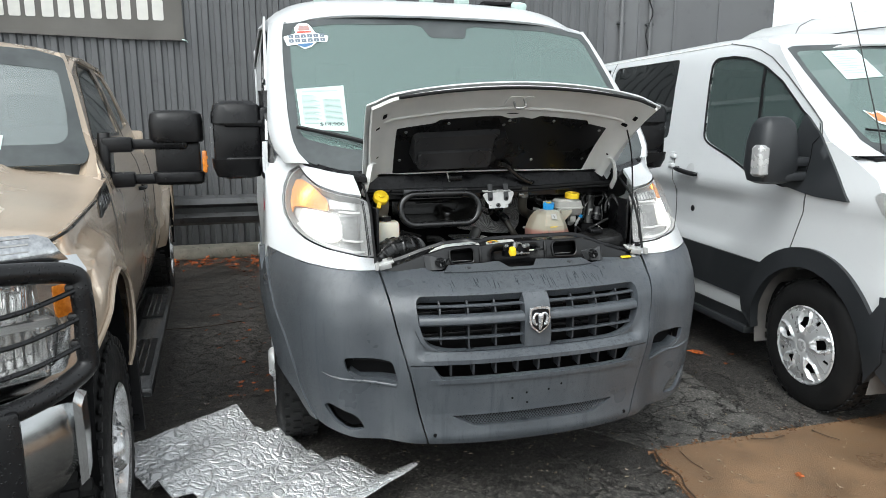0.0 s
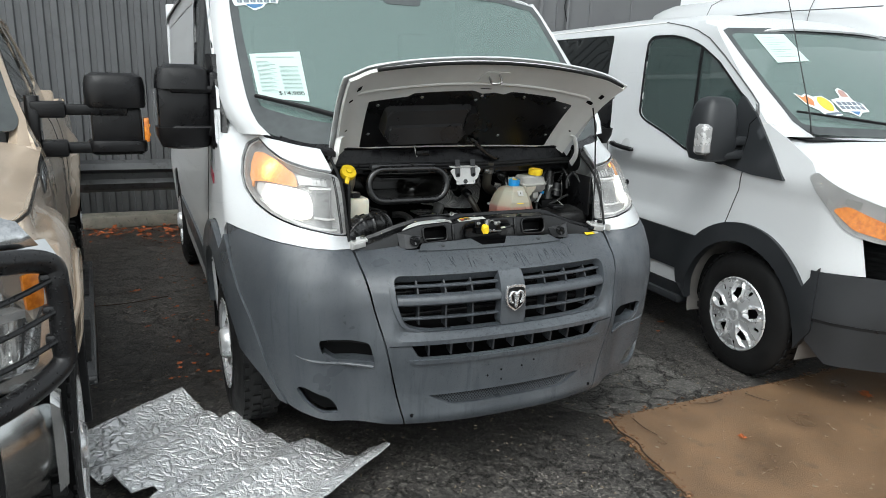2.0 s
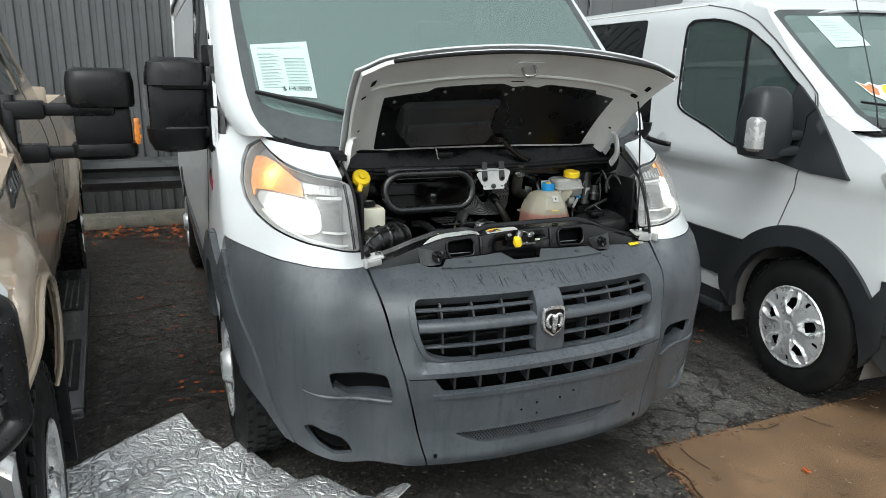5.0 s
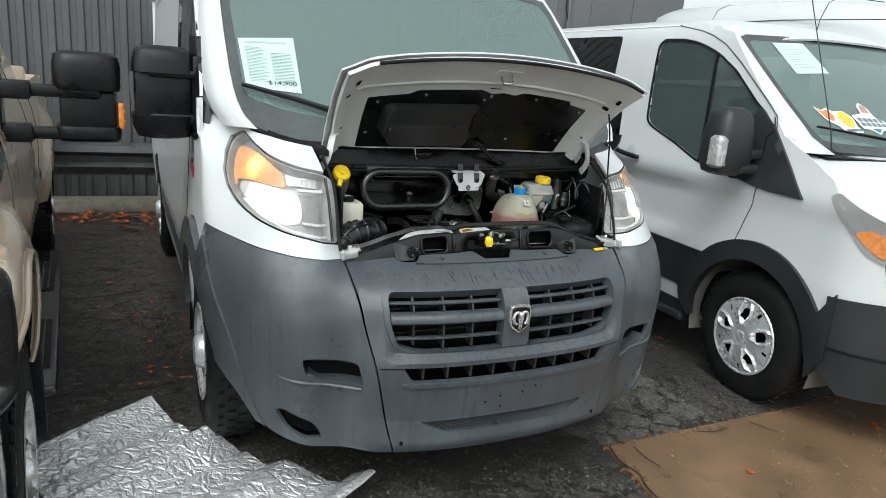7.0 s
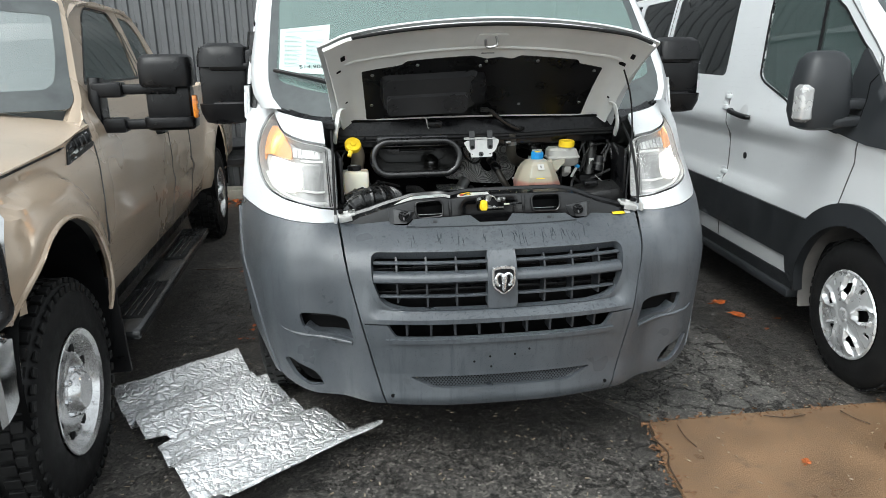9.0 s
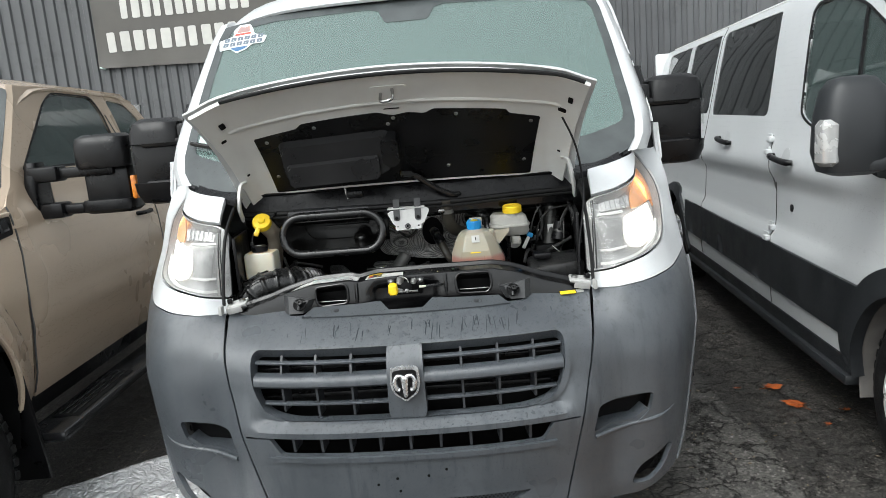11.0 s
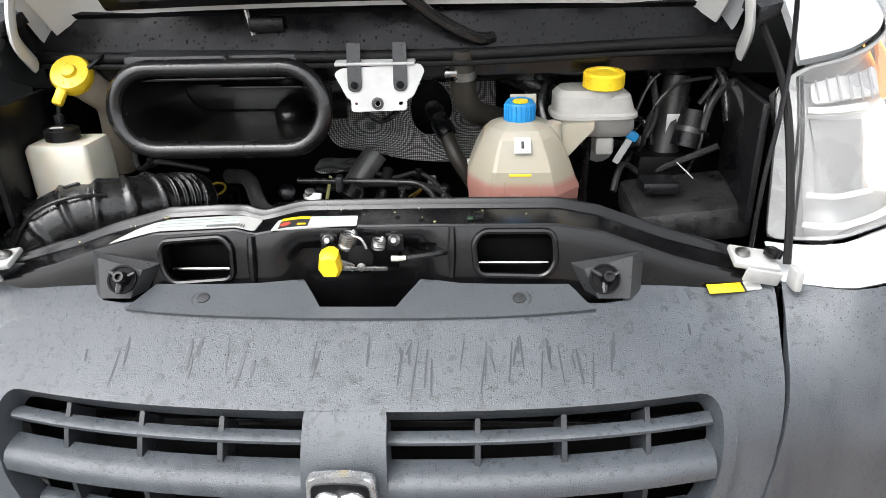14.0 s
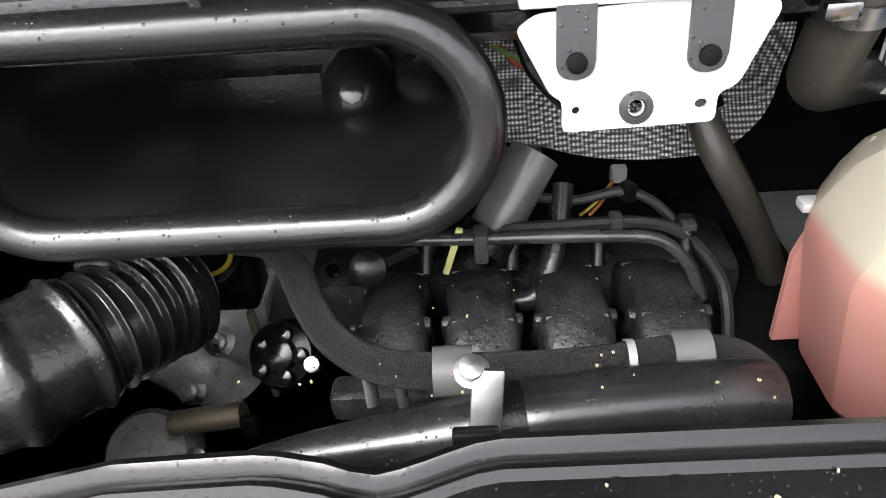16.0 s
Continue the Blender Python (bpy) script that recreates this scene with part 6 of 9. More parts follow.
hs = bay("heat_shield", "embossed silver heat shield on the firewall", "heat shield")
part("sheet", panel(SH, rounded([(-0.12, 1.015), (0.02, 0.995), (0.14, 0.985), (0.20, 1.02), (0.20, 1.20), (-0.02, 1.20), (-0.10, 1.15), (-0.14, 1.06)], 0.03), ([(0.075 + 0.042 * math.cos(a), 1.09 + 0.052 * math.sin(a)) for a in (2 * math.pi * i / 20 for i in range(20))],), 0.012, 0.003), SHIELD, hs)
# Added near-black block behind the hole stands for the shade there.
part("hole_shade", block((0.075, 0.76, 1.09), (0.10, 0.01, 0.12), 0.002), DARKBAY, hs)
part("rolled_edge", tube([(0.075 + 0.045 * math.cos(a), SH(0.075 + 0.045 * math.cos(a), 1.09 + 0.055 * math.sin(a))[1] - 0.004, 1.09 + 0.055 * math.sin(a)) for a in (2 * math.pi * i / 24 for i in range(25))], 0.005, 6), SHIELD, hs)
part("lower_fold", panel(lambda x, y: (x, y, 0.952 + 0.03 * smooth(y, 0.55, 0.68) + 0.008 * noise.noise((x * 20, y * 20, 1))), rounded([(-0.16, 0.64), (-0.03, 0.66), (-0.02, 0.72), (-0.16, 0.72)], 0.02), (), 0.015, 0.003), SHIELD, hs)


def hose(name, label, pts, r, mat=HOSE, n=12, ribs=None, category="hose"):
    th = bay(name, label, category)
    sp = spline(pts, 8)
    rad = r
    if ribs:
        step, amp = ribs
        acc, rad, out = 0.0, [], []
        dense = spline(pts, 60)
        for i, q in enumerate(dense):
            if i:
                acc += math.dist(q, dense[i - 1])
            out.append(q)
            rad.append(r + amp * max(0.0, math.cos(acc / step * 2 * math.pi)) ** 3)
        sp = out
    part("hose", tube(sp, rad, n), mat, th)
    return th


OLIVE = surf("dull_olive_hose", (0.050, 0.045, 0.036), (0.030, 0.027, 0.022), 14, 0.4, 0.12, bump=0.15, bscale=160)
h = hose("coolant_hose", "dull dark coolant hose with a steel clamp", [(0.140, 0.505, 1.225), (0.140, 0.512, 1.185), (0.143, 0.528, 1.145), (0.160, 0.560, 1.110), (0.205, 0.612, 1.083), (0.26, 0.655, 1.065), (0.31, 0.68, 1.05)], 0.0215, OLIVE, 16)
part("clamp", lathe([(-0.007, 0.023), (-0.007, 0.0245), (0.007, 0.0245), (0.007, 0.023)], (0.140, 0.512, 1.185), (0, -0.18, 0.98), 24, close=True), STEEL, h)
part("clamp_screw", block((0.122, 0.492, 1.187), (0.022, 0.012, 0.012), 0.003), STEEL, h)
h = hose("heater_hose", "dull brown heater hose with plastic couplings", [(0.075, 0.68, 1.095), (0.095, 0.65, 1.07), (0.120, 0.615, 1.02), (0.150, 0.61, 0.97), (0.185, 0.625, 0.91), (0.212, 0.64, 0.855)], 0.0145, OLIVE, 16)
part("coupling", lathe([(-0.02, 0.016), (-0.012, 0.019), (0.012, 0.019), (0.02, 0.016)], (0.10, 0.64, 1.062), (0.5, -0.6, -0.6), 16), BLACKPLASTIC, h)
part("coupling", lathe([(-0.01, 0.016), (0.0, 0.018), (0.01, 0.016)], (0.085, 0.665, 1.085), (0.5, -0.6, -0.6), 16), BLACKPLASTIC, h)
hose("wiring_loom", "thin black wiring loom looping below the bracket", [(-0.06, 0.60, 1.16), (-0.045, 0.58, 1.12), (-0.01, 0.56, 1.095), (0.02, 0.57, 1.11), (0.03, 0.60, 1.14)], 0.005, HOSE, 8, category="cable")
ih = hose("intake_hose", "black ribbed air intake hose with corrugated bellows", [(-0.593, 0.398, 0.826), (-0.583, 0.376, 0.896), (-0.543, 0.378, 0.961), (-0.488, 0.398, 0.986), (-0.433, 0.423, 0.984), (-0.400, 0.462, 0.978)], 0.052, HOSE, 28, (0.040, 0.005))
bp_, br_, acc = spline([(-0.406, 0.454, 0.979), (-0.388, 0.479, 0.974), (-0.374, 0.508, 0.966), (-0.362, 0.540, 0.954)], 60), [], 0.0
for i, q in enumerate(bp_):
    acc += math.dist(q, bp_[i - 1]) if i else 0.0
    br_.append(0.046 + 0.006 * max(0.0, math.cos(acc / 0.0125 * 2 * math.pi)) ** 3)
bel = part("bellows", tube(bp_, br_, 28), HOSE, ih, "corrugated rubber bellows")
part("clamp_band", block((-0.396, 0.510, 1.014), (0.03, 0.01, 0.006), 0.002), STEEL, bel)
part("clamp_ring", lathe([(-0.006, 0.047), (-0.006, 0.053), (0.006, 0.053), (0.006, 0.047)], (-0.364, 0.534, 0.955), (0.38, 0.88, -0.28), 28, close=True), BLACKPLASTIC, bel)
ax_ = spline([(-0.593, 0.398, 0.826), (-0.583, 0.376, 0.896), (-0.543, 0.378, 0.961), (-0.488, 0.398, 0.986), (-0.433, 0.423, 0.984)], 8)
for s_ in (-0.7, 0.1):
    part("seam_ridge", tube([Vector(q) + Vector((0, math.sin(s_) * 0.053 - 0.012, math.cos(s_) * 0.053)) for q in ax_[9:]], 0.003, 6), HOSE, ih)

# reservoirs
m, nt, b = node_mat("milky_plastic")
b.inputs["Base Color"].default_value = (0.66, 0.60, 0.46, 1)
b.inputs["Roughness"].default_value = 0.35
b.inputs["Subsurface Weight"].default_value = 0.5
b.inputs["Subsurface Radius"].default_value = (0.03, 0.02, 0.012)
n1 = noise_tex(nt, 22)
rp = ramp(nt, n1.outputs[0], [(0.3, (0.52, 0.50, 0.41)), (0.7, (0.62, 0.59, 0.50))])
nt.links.new(rp.outputs[0], b.inputs["Base Color"])
MILKY = m
m, nt, b = node_mat("coolant_tank_plastic")
tc = nt.nodes.new("ShaderNodeTexCoord")
sep = nt.nodes.new("ShaderNodeSeparateXYZ")
nt.links.new(tc.outputs["Object"], sep.inputs[0])
mr = nt.nodes.new("ShaderNodeMapRange")
mr.inputs["From Min"].default_value, mr.inputs["From Max"].default_value = 0.9, 1.2
nt.links.new(sep.outputs["Z"], mr.inputs["Value"])
rp = ramp(nt, mr.outputs[0], [(0.0, (0.32, 0.14, 0.12)), (0.44, (0.345, 0.17, 0.14)), (0.475, (0.355, 0.325, 0.25)), (1.0, (0.38, 0.36, 0.305))])
nt.links.new(rp.outputs[0], b.inputs["Base Color"])
b.inputs["Roughness"].default_value = 0.3
b.inputs["Subsurface Weight"].default_value = 0.25
b.inputs["Subsurface Radius"].default_value = (0.03, 0.015, 0.01)
TANKM = m
tank = bay("coolant_tank", "translucent coolant tank half full of pink fluid", "tank")
oct8 = [(math.copysign(abs(math.cos(a)) ** 0.55, math.cos(a)), math.copysign(abs(math.sin(a)) ** 0.55, math.sin(a))) for a in (2 * math.pi * (k + 0.5) / 24 for k in range(24))]
TANK8 = rounded([(1.0, -0.45), (1.0, 0.6), (0.7, 1.0), (-0.7, 1.0), (-1.0, 0.55), (-1.0, -0.30), (-0.60, -1.0), (0.55, -1.0)], 0.09, 2)
part("body", loft([[(0.232 + ox + dx * w, 0.455 + oy + dy * d, z) for dx, dy in TANK8] for z, w, d, ox, oy in ((0.885, 0.066, 0.060, 0.014, 0.0), (0.90, 0.074, 0.074, 0.012, 0), (0.985, 0.087, 0.084, 0.008, 0), (1.02, 0.091, 0.087, 0.006, 0.0), (1.035, 0.087, 0.087, 0.003, 0.0), (1.058, 0.079, 0.085, 0.002, -0.003), (1.080, 0.070, 0.077, 0.001, -0.004), (1.104, 0.057, 0.062, 0.0, -0.010), (1.116, 0.046, 0.048, 0.0, -0.014), (1.122, 0.034, 0.034, 0, -0.018), (1.125, 0.023, 0.023, 0, -0.021))]), TANKM, tank, sharp=14)
part("wing", loft([[(x, 0.46 + dy * 0.022, z + dz * h) for dy, dz in ((-1, -1), (1, -1), (1, 1), (-1, 1))] for x, z, h in ((0.262, 1.075, 0.035), (0.30, 1.082, 0.032), (0.330, 1.10, 0.016), (0.350, 1.112, 0.006))]), TANKM, tank)
part("flange", loft([[(0.238 + dx * w, 0.508 + dy * 0.003, z) for dx, dy in ((-1, -1), (1, -1), (1, 1), (-1, 1))] for z, w in ((0.90, 0.086), (0.99, 0.090), (1.04, 0.078), (1.09, 0.058))]), TANKM, tank)
part("neck_tag", block((0.238, 0.462, 1.145), (0.042, 0.003, 0.028), 0.0015, (-12, 0, 0)), TANKM, tank)
part("nipple", lathe([(0, 0.014), (0.03, 0.012), (0.034, 0.0)], (0.287, 0.44, 1.088), "z", 14), TANKM, tank)
cap = part("cap", lathe([(-0.020, 0.0215), (-0.018, 0.0235), (0.008, 0.0235), (0.012, 0.021), (0.012, 0.015), (0.010, 0.014), (0.0095, 0)], (0.231, 0.432, 1.143), (0, -0.12, 1), 20), BLUE, tank, "blue screw cap")
part("cap_mark", lathe([(0, 0.0125), (0.0012, 0.0125), (0.0014, 0)], Vector((0.232, 0.432, 1.1535)) + Vector((0, -0.0, 0)), (0, -0.12, 1), 16), YELLOW, cap)
bm = bmesh.new()
for i in range(20):
    a = 2 * math.pi * i / 20
    tube([(0.231 + 0.0236 * math.cos(a), 0.433 + 0.0236 * math.sin(a), 1.126), (0.231 + 0.0236 * math.cos(a), 0.431 + 0.0236 * math.sin(a), 1.150)], 0.0014, 5, bm)
part("cap_ribs", bm, BLUE, cap)
part("tank_label", block((0.233, 0.3765, 1.0985), (0.026, 0.0015, 0.026), 0.0005, (-34, 0, 0)), LABEL, tank)
part("label_mark", block((0.233, 0.3752, 1.0995), (0.004, 0.0015, 0.011), 0.0003, (-34, 0, 0)), LBLACK, tank)
part("level_mark", block((0.230, 0.3668, 1.054), (0.034, 0.001, 0.004), 0.0003, (-8, 0, 0)), YELLOW, tank)
for x in (0.205, 0.262):
    part("tank_rib", tube([(x, 0.379, 0.91), (x, 0.3705, 0.99), (x * 0.97 + 0.007, 0.3685, 1.03), (x * 0.9 + 0.024, 0.376, 1.075)], 0.0035, 6), TANKM, tank)
bm = lettering("MIN", 0.010)
for v in bm.verts:
    v.co = Vector((0.225 + v.co.x, 0.3672 + v.co.z, 1.020 + v.co.y))
part("level_text", bm, surf("raised_pink_letters", (0.52, 0.31, 0.27), None, 20, 0.4), tank)
part("tank_clip", block((0.155, 0.515, 1.033), (0.018, 0.014, 0.008), 0.002), LAMPGREY, tank)

brake = bay("brake_fluid_reservoir", "milky brake fluid reservoir with yellow cap", "reservoir")
MILKY2 = surf("pale_milky_plastic", (0.40, 0.395, 0.37), (0.32, 0.315, 0.29), 18, 0.35, 0.1)
part("body", loft([[(0.355 + dx * w + ox, 0.50 + dy * d, z) for dx, dy in oct8] for z, w, d, ox in ((1.085, 0.04, 0.03, 0.02), (1.098, 0.058, 0.045, 0.01), (1.115, 0.066, 0.052, 0), (1.119, 0.071, 0.056, 0), (1.124, 0.071, 0.056, 0), (1.128, 0.066, 0.052, 0), (1.152, 0.062, 0.05, -0.004), (1.162, 0.05, 0.04, -0.006))]), MILKY2, brake)
part("cap", lathe([(-0.012, 0.030), (-0.010, 0.033), (0.010, 0.033), (0.013, 0.030), (0.013, 0.022), (0.011, 0.021), (0.012, 0.012), (0.011, 0)], (0.366, 0.475, 1.178), (0, -0.1, 1), 28), YELLOW, brake, "yellow round cap")
part("neck", lathe([(0, 0.026), (0.02, 0.026)], (0.366, 0.475, 1.15), "z", 20), MILKY2, brake)
part("master_cylinder", tube([(0.37, 0.49, 1.06), (0.36, 0.60, 1.07)], 0.024, 14), STEEL, brake)
part("stem", block((0.375, 0.488, 1.068), (0.03, 0.03, 0.03), 0.005), MILKY2, brake)
ps = bay("steering_fluid_reservoir", "cream fluid reservoir with black cap", "reservoir")
RECT = rounded([(1, 1), (-1, 1), (-1, -1), (1, -1)], 0.22, 3)
part("body", loft([[(-0.512 + dx * w, 0.435 + dy * d, z) for dx, dy in RECT] for z, w, d in ((1.012, 0.050, 0.042), (1.02, 0.052, 0.044), (1.092, 0.052, 0.044), (1.100, 0.048, 0.040), (1.102, 0.03, 0.03))]), MILKY, ps)
part("cap", lathe([(0, 0.027), (0.016, 0.027), (0.019, 0.022), (0.0195, 0)], (-0.515, 0.43, 1.104), "z", 20), BLACKPLASTIC, ps)
part("cap_label", block((-0.515, 0.42, 1.1245), (0.022, 0.008, 0.001), 0.0003), LABEL, ps)
part("foot", block((-0.50, 0.425, 1.012), (0.12, 0.08, 0.012), 0.004), MILKY, ps)
wf = bay("washer_filler", "yellow washer filler cap on a tan neck", "filler")
part("cap", lathe([(-0.014, 0.026), (-0.012, 0.033), (0.004, 0.0345), (0.010, 0.031), (0.011, 0.013), (0.017, 0.011), (0.018, 0)], (-0.517, 0.500, 1.195), (0.1, -0.75, 0.65), 24), YELLOW, wf, "yellow dome cap")
part("cap_tab", block((-0.530, 0.474, 1.165), (0.018, 0.014, 0.034), 0.005, (-30, 20, 0)), YELLOW, wf)
part("neck", tube(spline([(-0.515, 0.51, 1.185), (-0.505, 0.535, 1.165), (-0.50, 0.58, 1.12), (-0.53, 0.62, 1.0)], 5), 0.029, 14), surf("tan_plastic", (0.38, 0.33, 0.26), (0.3, 0.26, 0.2), 12, 0.5), wf)
part("strap", tube(spline([(-0.487, 0.50, 1.205), (-0.465, 0.52, 1.222), (-0.475, 0.545, 1.20), (-0.495, 0.54, 1.17)], 5), 0.0035, 6), BLACKPLASTIC, wf)
wt = bay("washer_tank", "bluish washer tank low beside the headlight", "tank")
part("body", block((-0.55, 0.33, 0.86), (0.10, 0.12, 0.16), 0.02), surf("blue_tint_plastic", (0.10, 0.17, 0.19), (0.07, 0.12, 0.14), 12, 0.4), wt)

# engine top
BRASS0 = surf("brass_tint", (0.35, 0.30, 0.22), (0.24, 0.2, 0.14), 20, 0.4, 0.1, metal=0.6)
eng = bay("engine", "dark engine top with intake runners and cast parts", "engine")
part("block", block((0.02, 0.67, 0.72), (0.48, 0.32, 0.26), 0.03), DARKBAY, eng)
RUN = surf("dusty_black_runner", (0.020, 0.020, 0.0205), (0.008, 0.008, 0.0085), 45, 0.42, 0.15, bump=0.3, bscale=150, drop=0.4, dscale=300, dirt=(0.045, 0.044, 0.04))


def runner(x, w=0.031, h=0.026):
    """An intake runner of rounded-square section, arched over the engine."""
    path = spline([(0.455, 0.84), (0.485, 0.885), (0.525, 0.908), (0.575, 0.900), (0.625, 0.86), (0.65, 0.80)], 5)
    rings = []
    for i, (y, z) in enumerate(path):
        a, b = path[max(i - 1, 0)], path[min(i + 1, len(path) - 1)]
        t = Vector((0, b[0] - a[0], b[1] - a[1])).normalized()
        n = Vector((0, -t.z, t.y))
        k = 1.0 + 0.07 * math.sin(i * 0.9)
        ring = []
        for m in range(20):
            c, s2 = math.cos(2 * math.pi * m / 20), math.sin(2 * math.pi * m / 20)
            ring.append(Vector((x, y, z)) + Vector((1, 0, 0)) * w * k * math.copysign(abs(c) ** 0.5, c) + n * h * math.copysign(abs(s2) ** 0.55, s2))
        rings.append(ring)
    return loft(rings)


for x in (-0.172, -0.092, -0.012, 0.068):
    part("intake_runner", runner(x), RUN, eng, "dusty black intake runner")
    part("runner_flange", block((x, 0.53, 0.899), (0.072, 0.012, 0.056), 0.004, (20, 0, 0)), RUN, eng)
    for dy in (-0.02, 0.03, 0.06):
        part("runner_rib", tube([(x - 0.026, 0.535 + dy, 0.934 - abs(dy) * 0.3), (x + 0.026, 0.535 + dy, 0.934 - abs(dy) * 0.3)], 0.0025, 6), RUN, eng)
    part("injector", tube(spline([(x + 0.03, 0.585, 0.925), (x + 0.032, 0.60, 0.945), (x + 0.034, 0.615, 0.95)], 4), [0.007] * 4 + [0.010] * 5, 10), BLACKPLASTIC, eng)
    part("injector_clip", block((x + 0.032, 0.60, 0.955), (0.014, 0.012, 0.008), 0.002), PADGREY, eng)
part("cam_cover", block((-0.05, 0.655, 0.862), (0.44, 0.10, 0.07), 0.02), RUN, eng)
for x in (-0.24, -0.13, -0.05, 0.03, 0.11):
    part("cover_bolt", lathe([(0, 0.008), (0.006, 0.008), (0.007, 0)], (x, 0.625, 0.898), "z", 10), STEEL, eng)
part("manifold_rail", block((-0.05, 0.465, 0.895), (0.34, 0.03, 0.03), 0.008), RUN, eng)
ALU = surf("cast_aluminium", (0.58, 0.58, 0.55), (0.36, 0.36, 0.34), 26, 0.42, 0.12, metal=0.15, bump=0.5, bscale=110, dirt=(0.09, 0.08, 0.065))
cast_loop = [(-0.475, 0.765), (-0.43, 0.82), (-0.385, 0.872), (-0.32, 0.868), (-0.325, 0.80), (-0.355, 0.73), (-0.40, 0.705), (-0.445, 0.715)]


def CAST(x, z):
    """Face of the casting, with two rounded lugs and a valley between them."""
    d = min(math.hypot(x + 0.368, z - 0.833), math.hypot(x + 0.42, z - 0.758))
    return (x, 0.618 - 0.016 * smooth(d, 0.040, 0.022) - 0.010 * math.sin((x + z) * 45) * smooth(d, 0.02, 0.05), z)


part("casting", panel(CAST, rounded(cast_loop, 0.012), (), 0.008, 0.04), ALU, eng, "cast aluminium bracket with two bolts")
for x, z in ((-0.368, 0.833), (-0.42, 0.758)):
    part("bolt", lathe([(0, 0.017), (0.003, 0.017), (0.004, 0.010), (0.013, 0.010), (0.014, 0.005), (0.012, 0.004), (0.012, 0)], (x, 0.600, z), (0, -0.75, 0.66), 12), STEEL, eng)
part("cylinder_casting", lathe([(-0.06, 0.046), (0.0, 0.050), (0.01, 0.044), (0.012, 0.0)], (-0.475, 0.56, 0.70), (0.1, -0.6, 0.8), 28), ALU, eng)
part("filter_cap", lathe([(-0.05, 0.037), (-0.006, 0.037), (0.004, 0.033), (0.008, 0.020), (0.014, 0.016), (0.016, 0.008), (0.016, 0)], (-0.297, 0.575, 0.835), (-0.1, -0.72, 0.68), 28), CARRIER, eng, "glossy black ribbed round cap")
for i in range(5):
    a = 2 * math.pi * i / 5
    part("cap_boss", lathe([(0, 0.009), (0.010, 0.008), (0.012, 0.0)], (-0.297 + 0.022 * math.cos(a), 0.570 + 0.015 * math.sin(a), 0.838 + 0.016 * math.sin(a)), (-0.1, -0.72, 0.68), 10), CARRIER, eng)
part("bolt", lathe([(0, 0.009), (0.008, 0.008), (0.009, 0)], (-0.262, 0.56, 0.835), (0, -0.7, 0.7), 10), STEEL, eng)
part("stud_rail", block((-0.326, 0.60, 0.81), (0.008, 0.012, 0.13), 0.003), BRASS0, eng)
part("drain_stub", tube([(-0.425, 0.55, 0.763), (-0.345, 0.55, 0.775)], 0.0135, 14), BRASS0, eng)
part("tube_bolt", lathe([(0, 0.012), (0.006, 0.011), (0.009, 0)], (-0.395, 0.52, 0.745), (0, -0.6, 0.8), 12), STEEL, eng)
part("hose_clip", block((-0.335, 0.535, 0.775), (0.018, 0.012, 0.026), 0.004), BLACKPLASTIC, eng)
part("sensor_box", block((-0.338, 0.60, 0.925), (0.068, 0.05, 0.06), 0.008), BLACKPLASTIC, eng)
part("dipstick_grip", lathe([(-0.012, 0.024), (0.0, 0.024), (0.003, 0.018), (0.003, 0)], (-0.332, 0.575, 0.962), (0, -0.4, 0.9), 20), BLACKPLASTIC, eng)
part("yellow_ring", lathe([(0.0, 0.015), (0.0, 0.0185), (0.003, 0.0185), (0.003, 0.015)], (-0.332, 0.574, 0.964), (0, -0.4, 0.9), 24, close=True), surf("dull_yellow_ring", (0.45, 0.32, 0.03), None, 20, 0.4), eng)
part("duct_bracket", tube([(-0.185, 0.46, 0.955), (-0.178, 0.43, 0.925)], 0.006, 6, flat=0.4), PADGREY, eng)
part("duct_bracket", tube([(-0.155, 0.425, 0.955), (-0.148, 0.405, 0.925)], 0.006, 6, flat=0.4), PADGREY, eng)
part("cylinder", tube([(-0.078, 0.61, 0.952), (-0.035, 0.65, 1.010)], 0.024, 20), surf("grey_actuator", (0.15, 0.15, 0.145), (0.10, 0.10, 0.095), 20, 0.35, 0.1, metal=0.3), eng, "grey cylindrical actuator")
part("cylinder_cap", tube([(-0.089, 0.60, 0.937), (-0.077, 0.611, 0.953)], 0.027, 20), BLACKPLASTIC, eng)
part("hose_loop", tube(spline([(-0.10, 0.61, 0.915), (-0.075, 0.575, 0.90), (-0.04, 0.57, 0.905), (-0.02, 0.60, 0.94), (-0.01, 0.64, 0.98)], 6), 0.011, 12), HOSE, eng)
pipe = bay("metal_pipe", "thin dark metal pipe across the engine", "pipe")
part("pipe", tube(spline([(-0.17, 0.56, 0.985), (-0.10, 0.556, 0.985), (0.02, 0.553, 0.983), (0.06, 0.55, 0.978), (0.085, 0.545, 0.955), (0.10, 0.54, 0.92)], 8), 0.0055, 10), surf("dark_pipe", (0.09, 0.09, 0.09), (0.05, 0.05, 0.05), 20, 0.3, metal=0.6), pipe)
part("clip", block((-0.09, 0.552, 0.982), (0.012, 0.02, 0.030), 0.003), PADGREY, pipe)
part("yellow_tag", block((-0.115, 0.565, 0.965), (0.006, 0.004, 0.06), 0.001, (10, 15, 0)), surf("pale_yellow_tag", (0.5, 0.5, 0.2), None, 9, 0.5), pipe)
part("plug", lathe([(0, 0.016), (0.008, 0.016), (0.012, 0.008), (0.012, 0)], (-0.187, 0.545, 0.968), (0, -0.8, 0.5), 16), BLACKPLASTIC, pipe)
m, nt, b = node_mat("braided_sleeve")
tc = nt.nodes.new("ShaderNodeTexCoord")
wv = nt.nodes.new("ShaderNodeTexVoronoi")
wv.inputs["Scale"].default_value = 1000
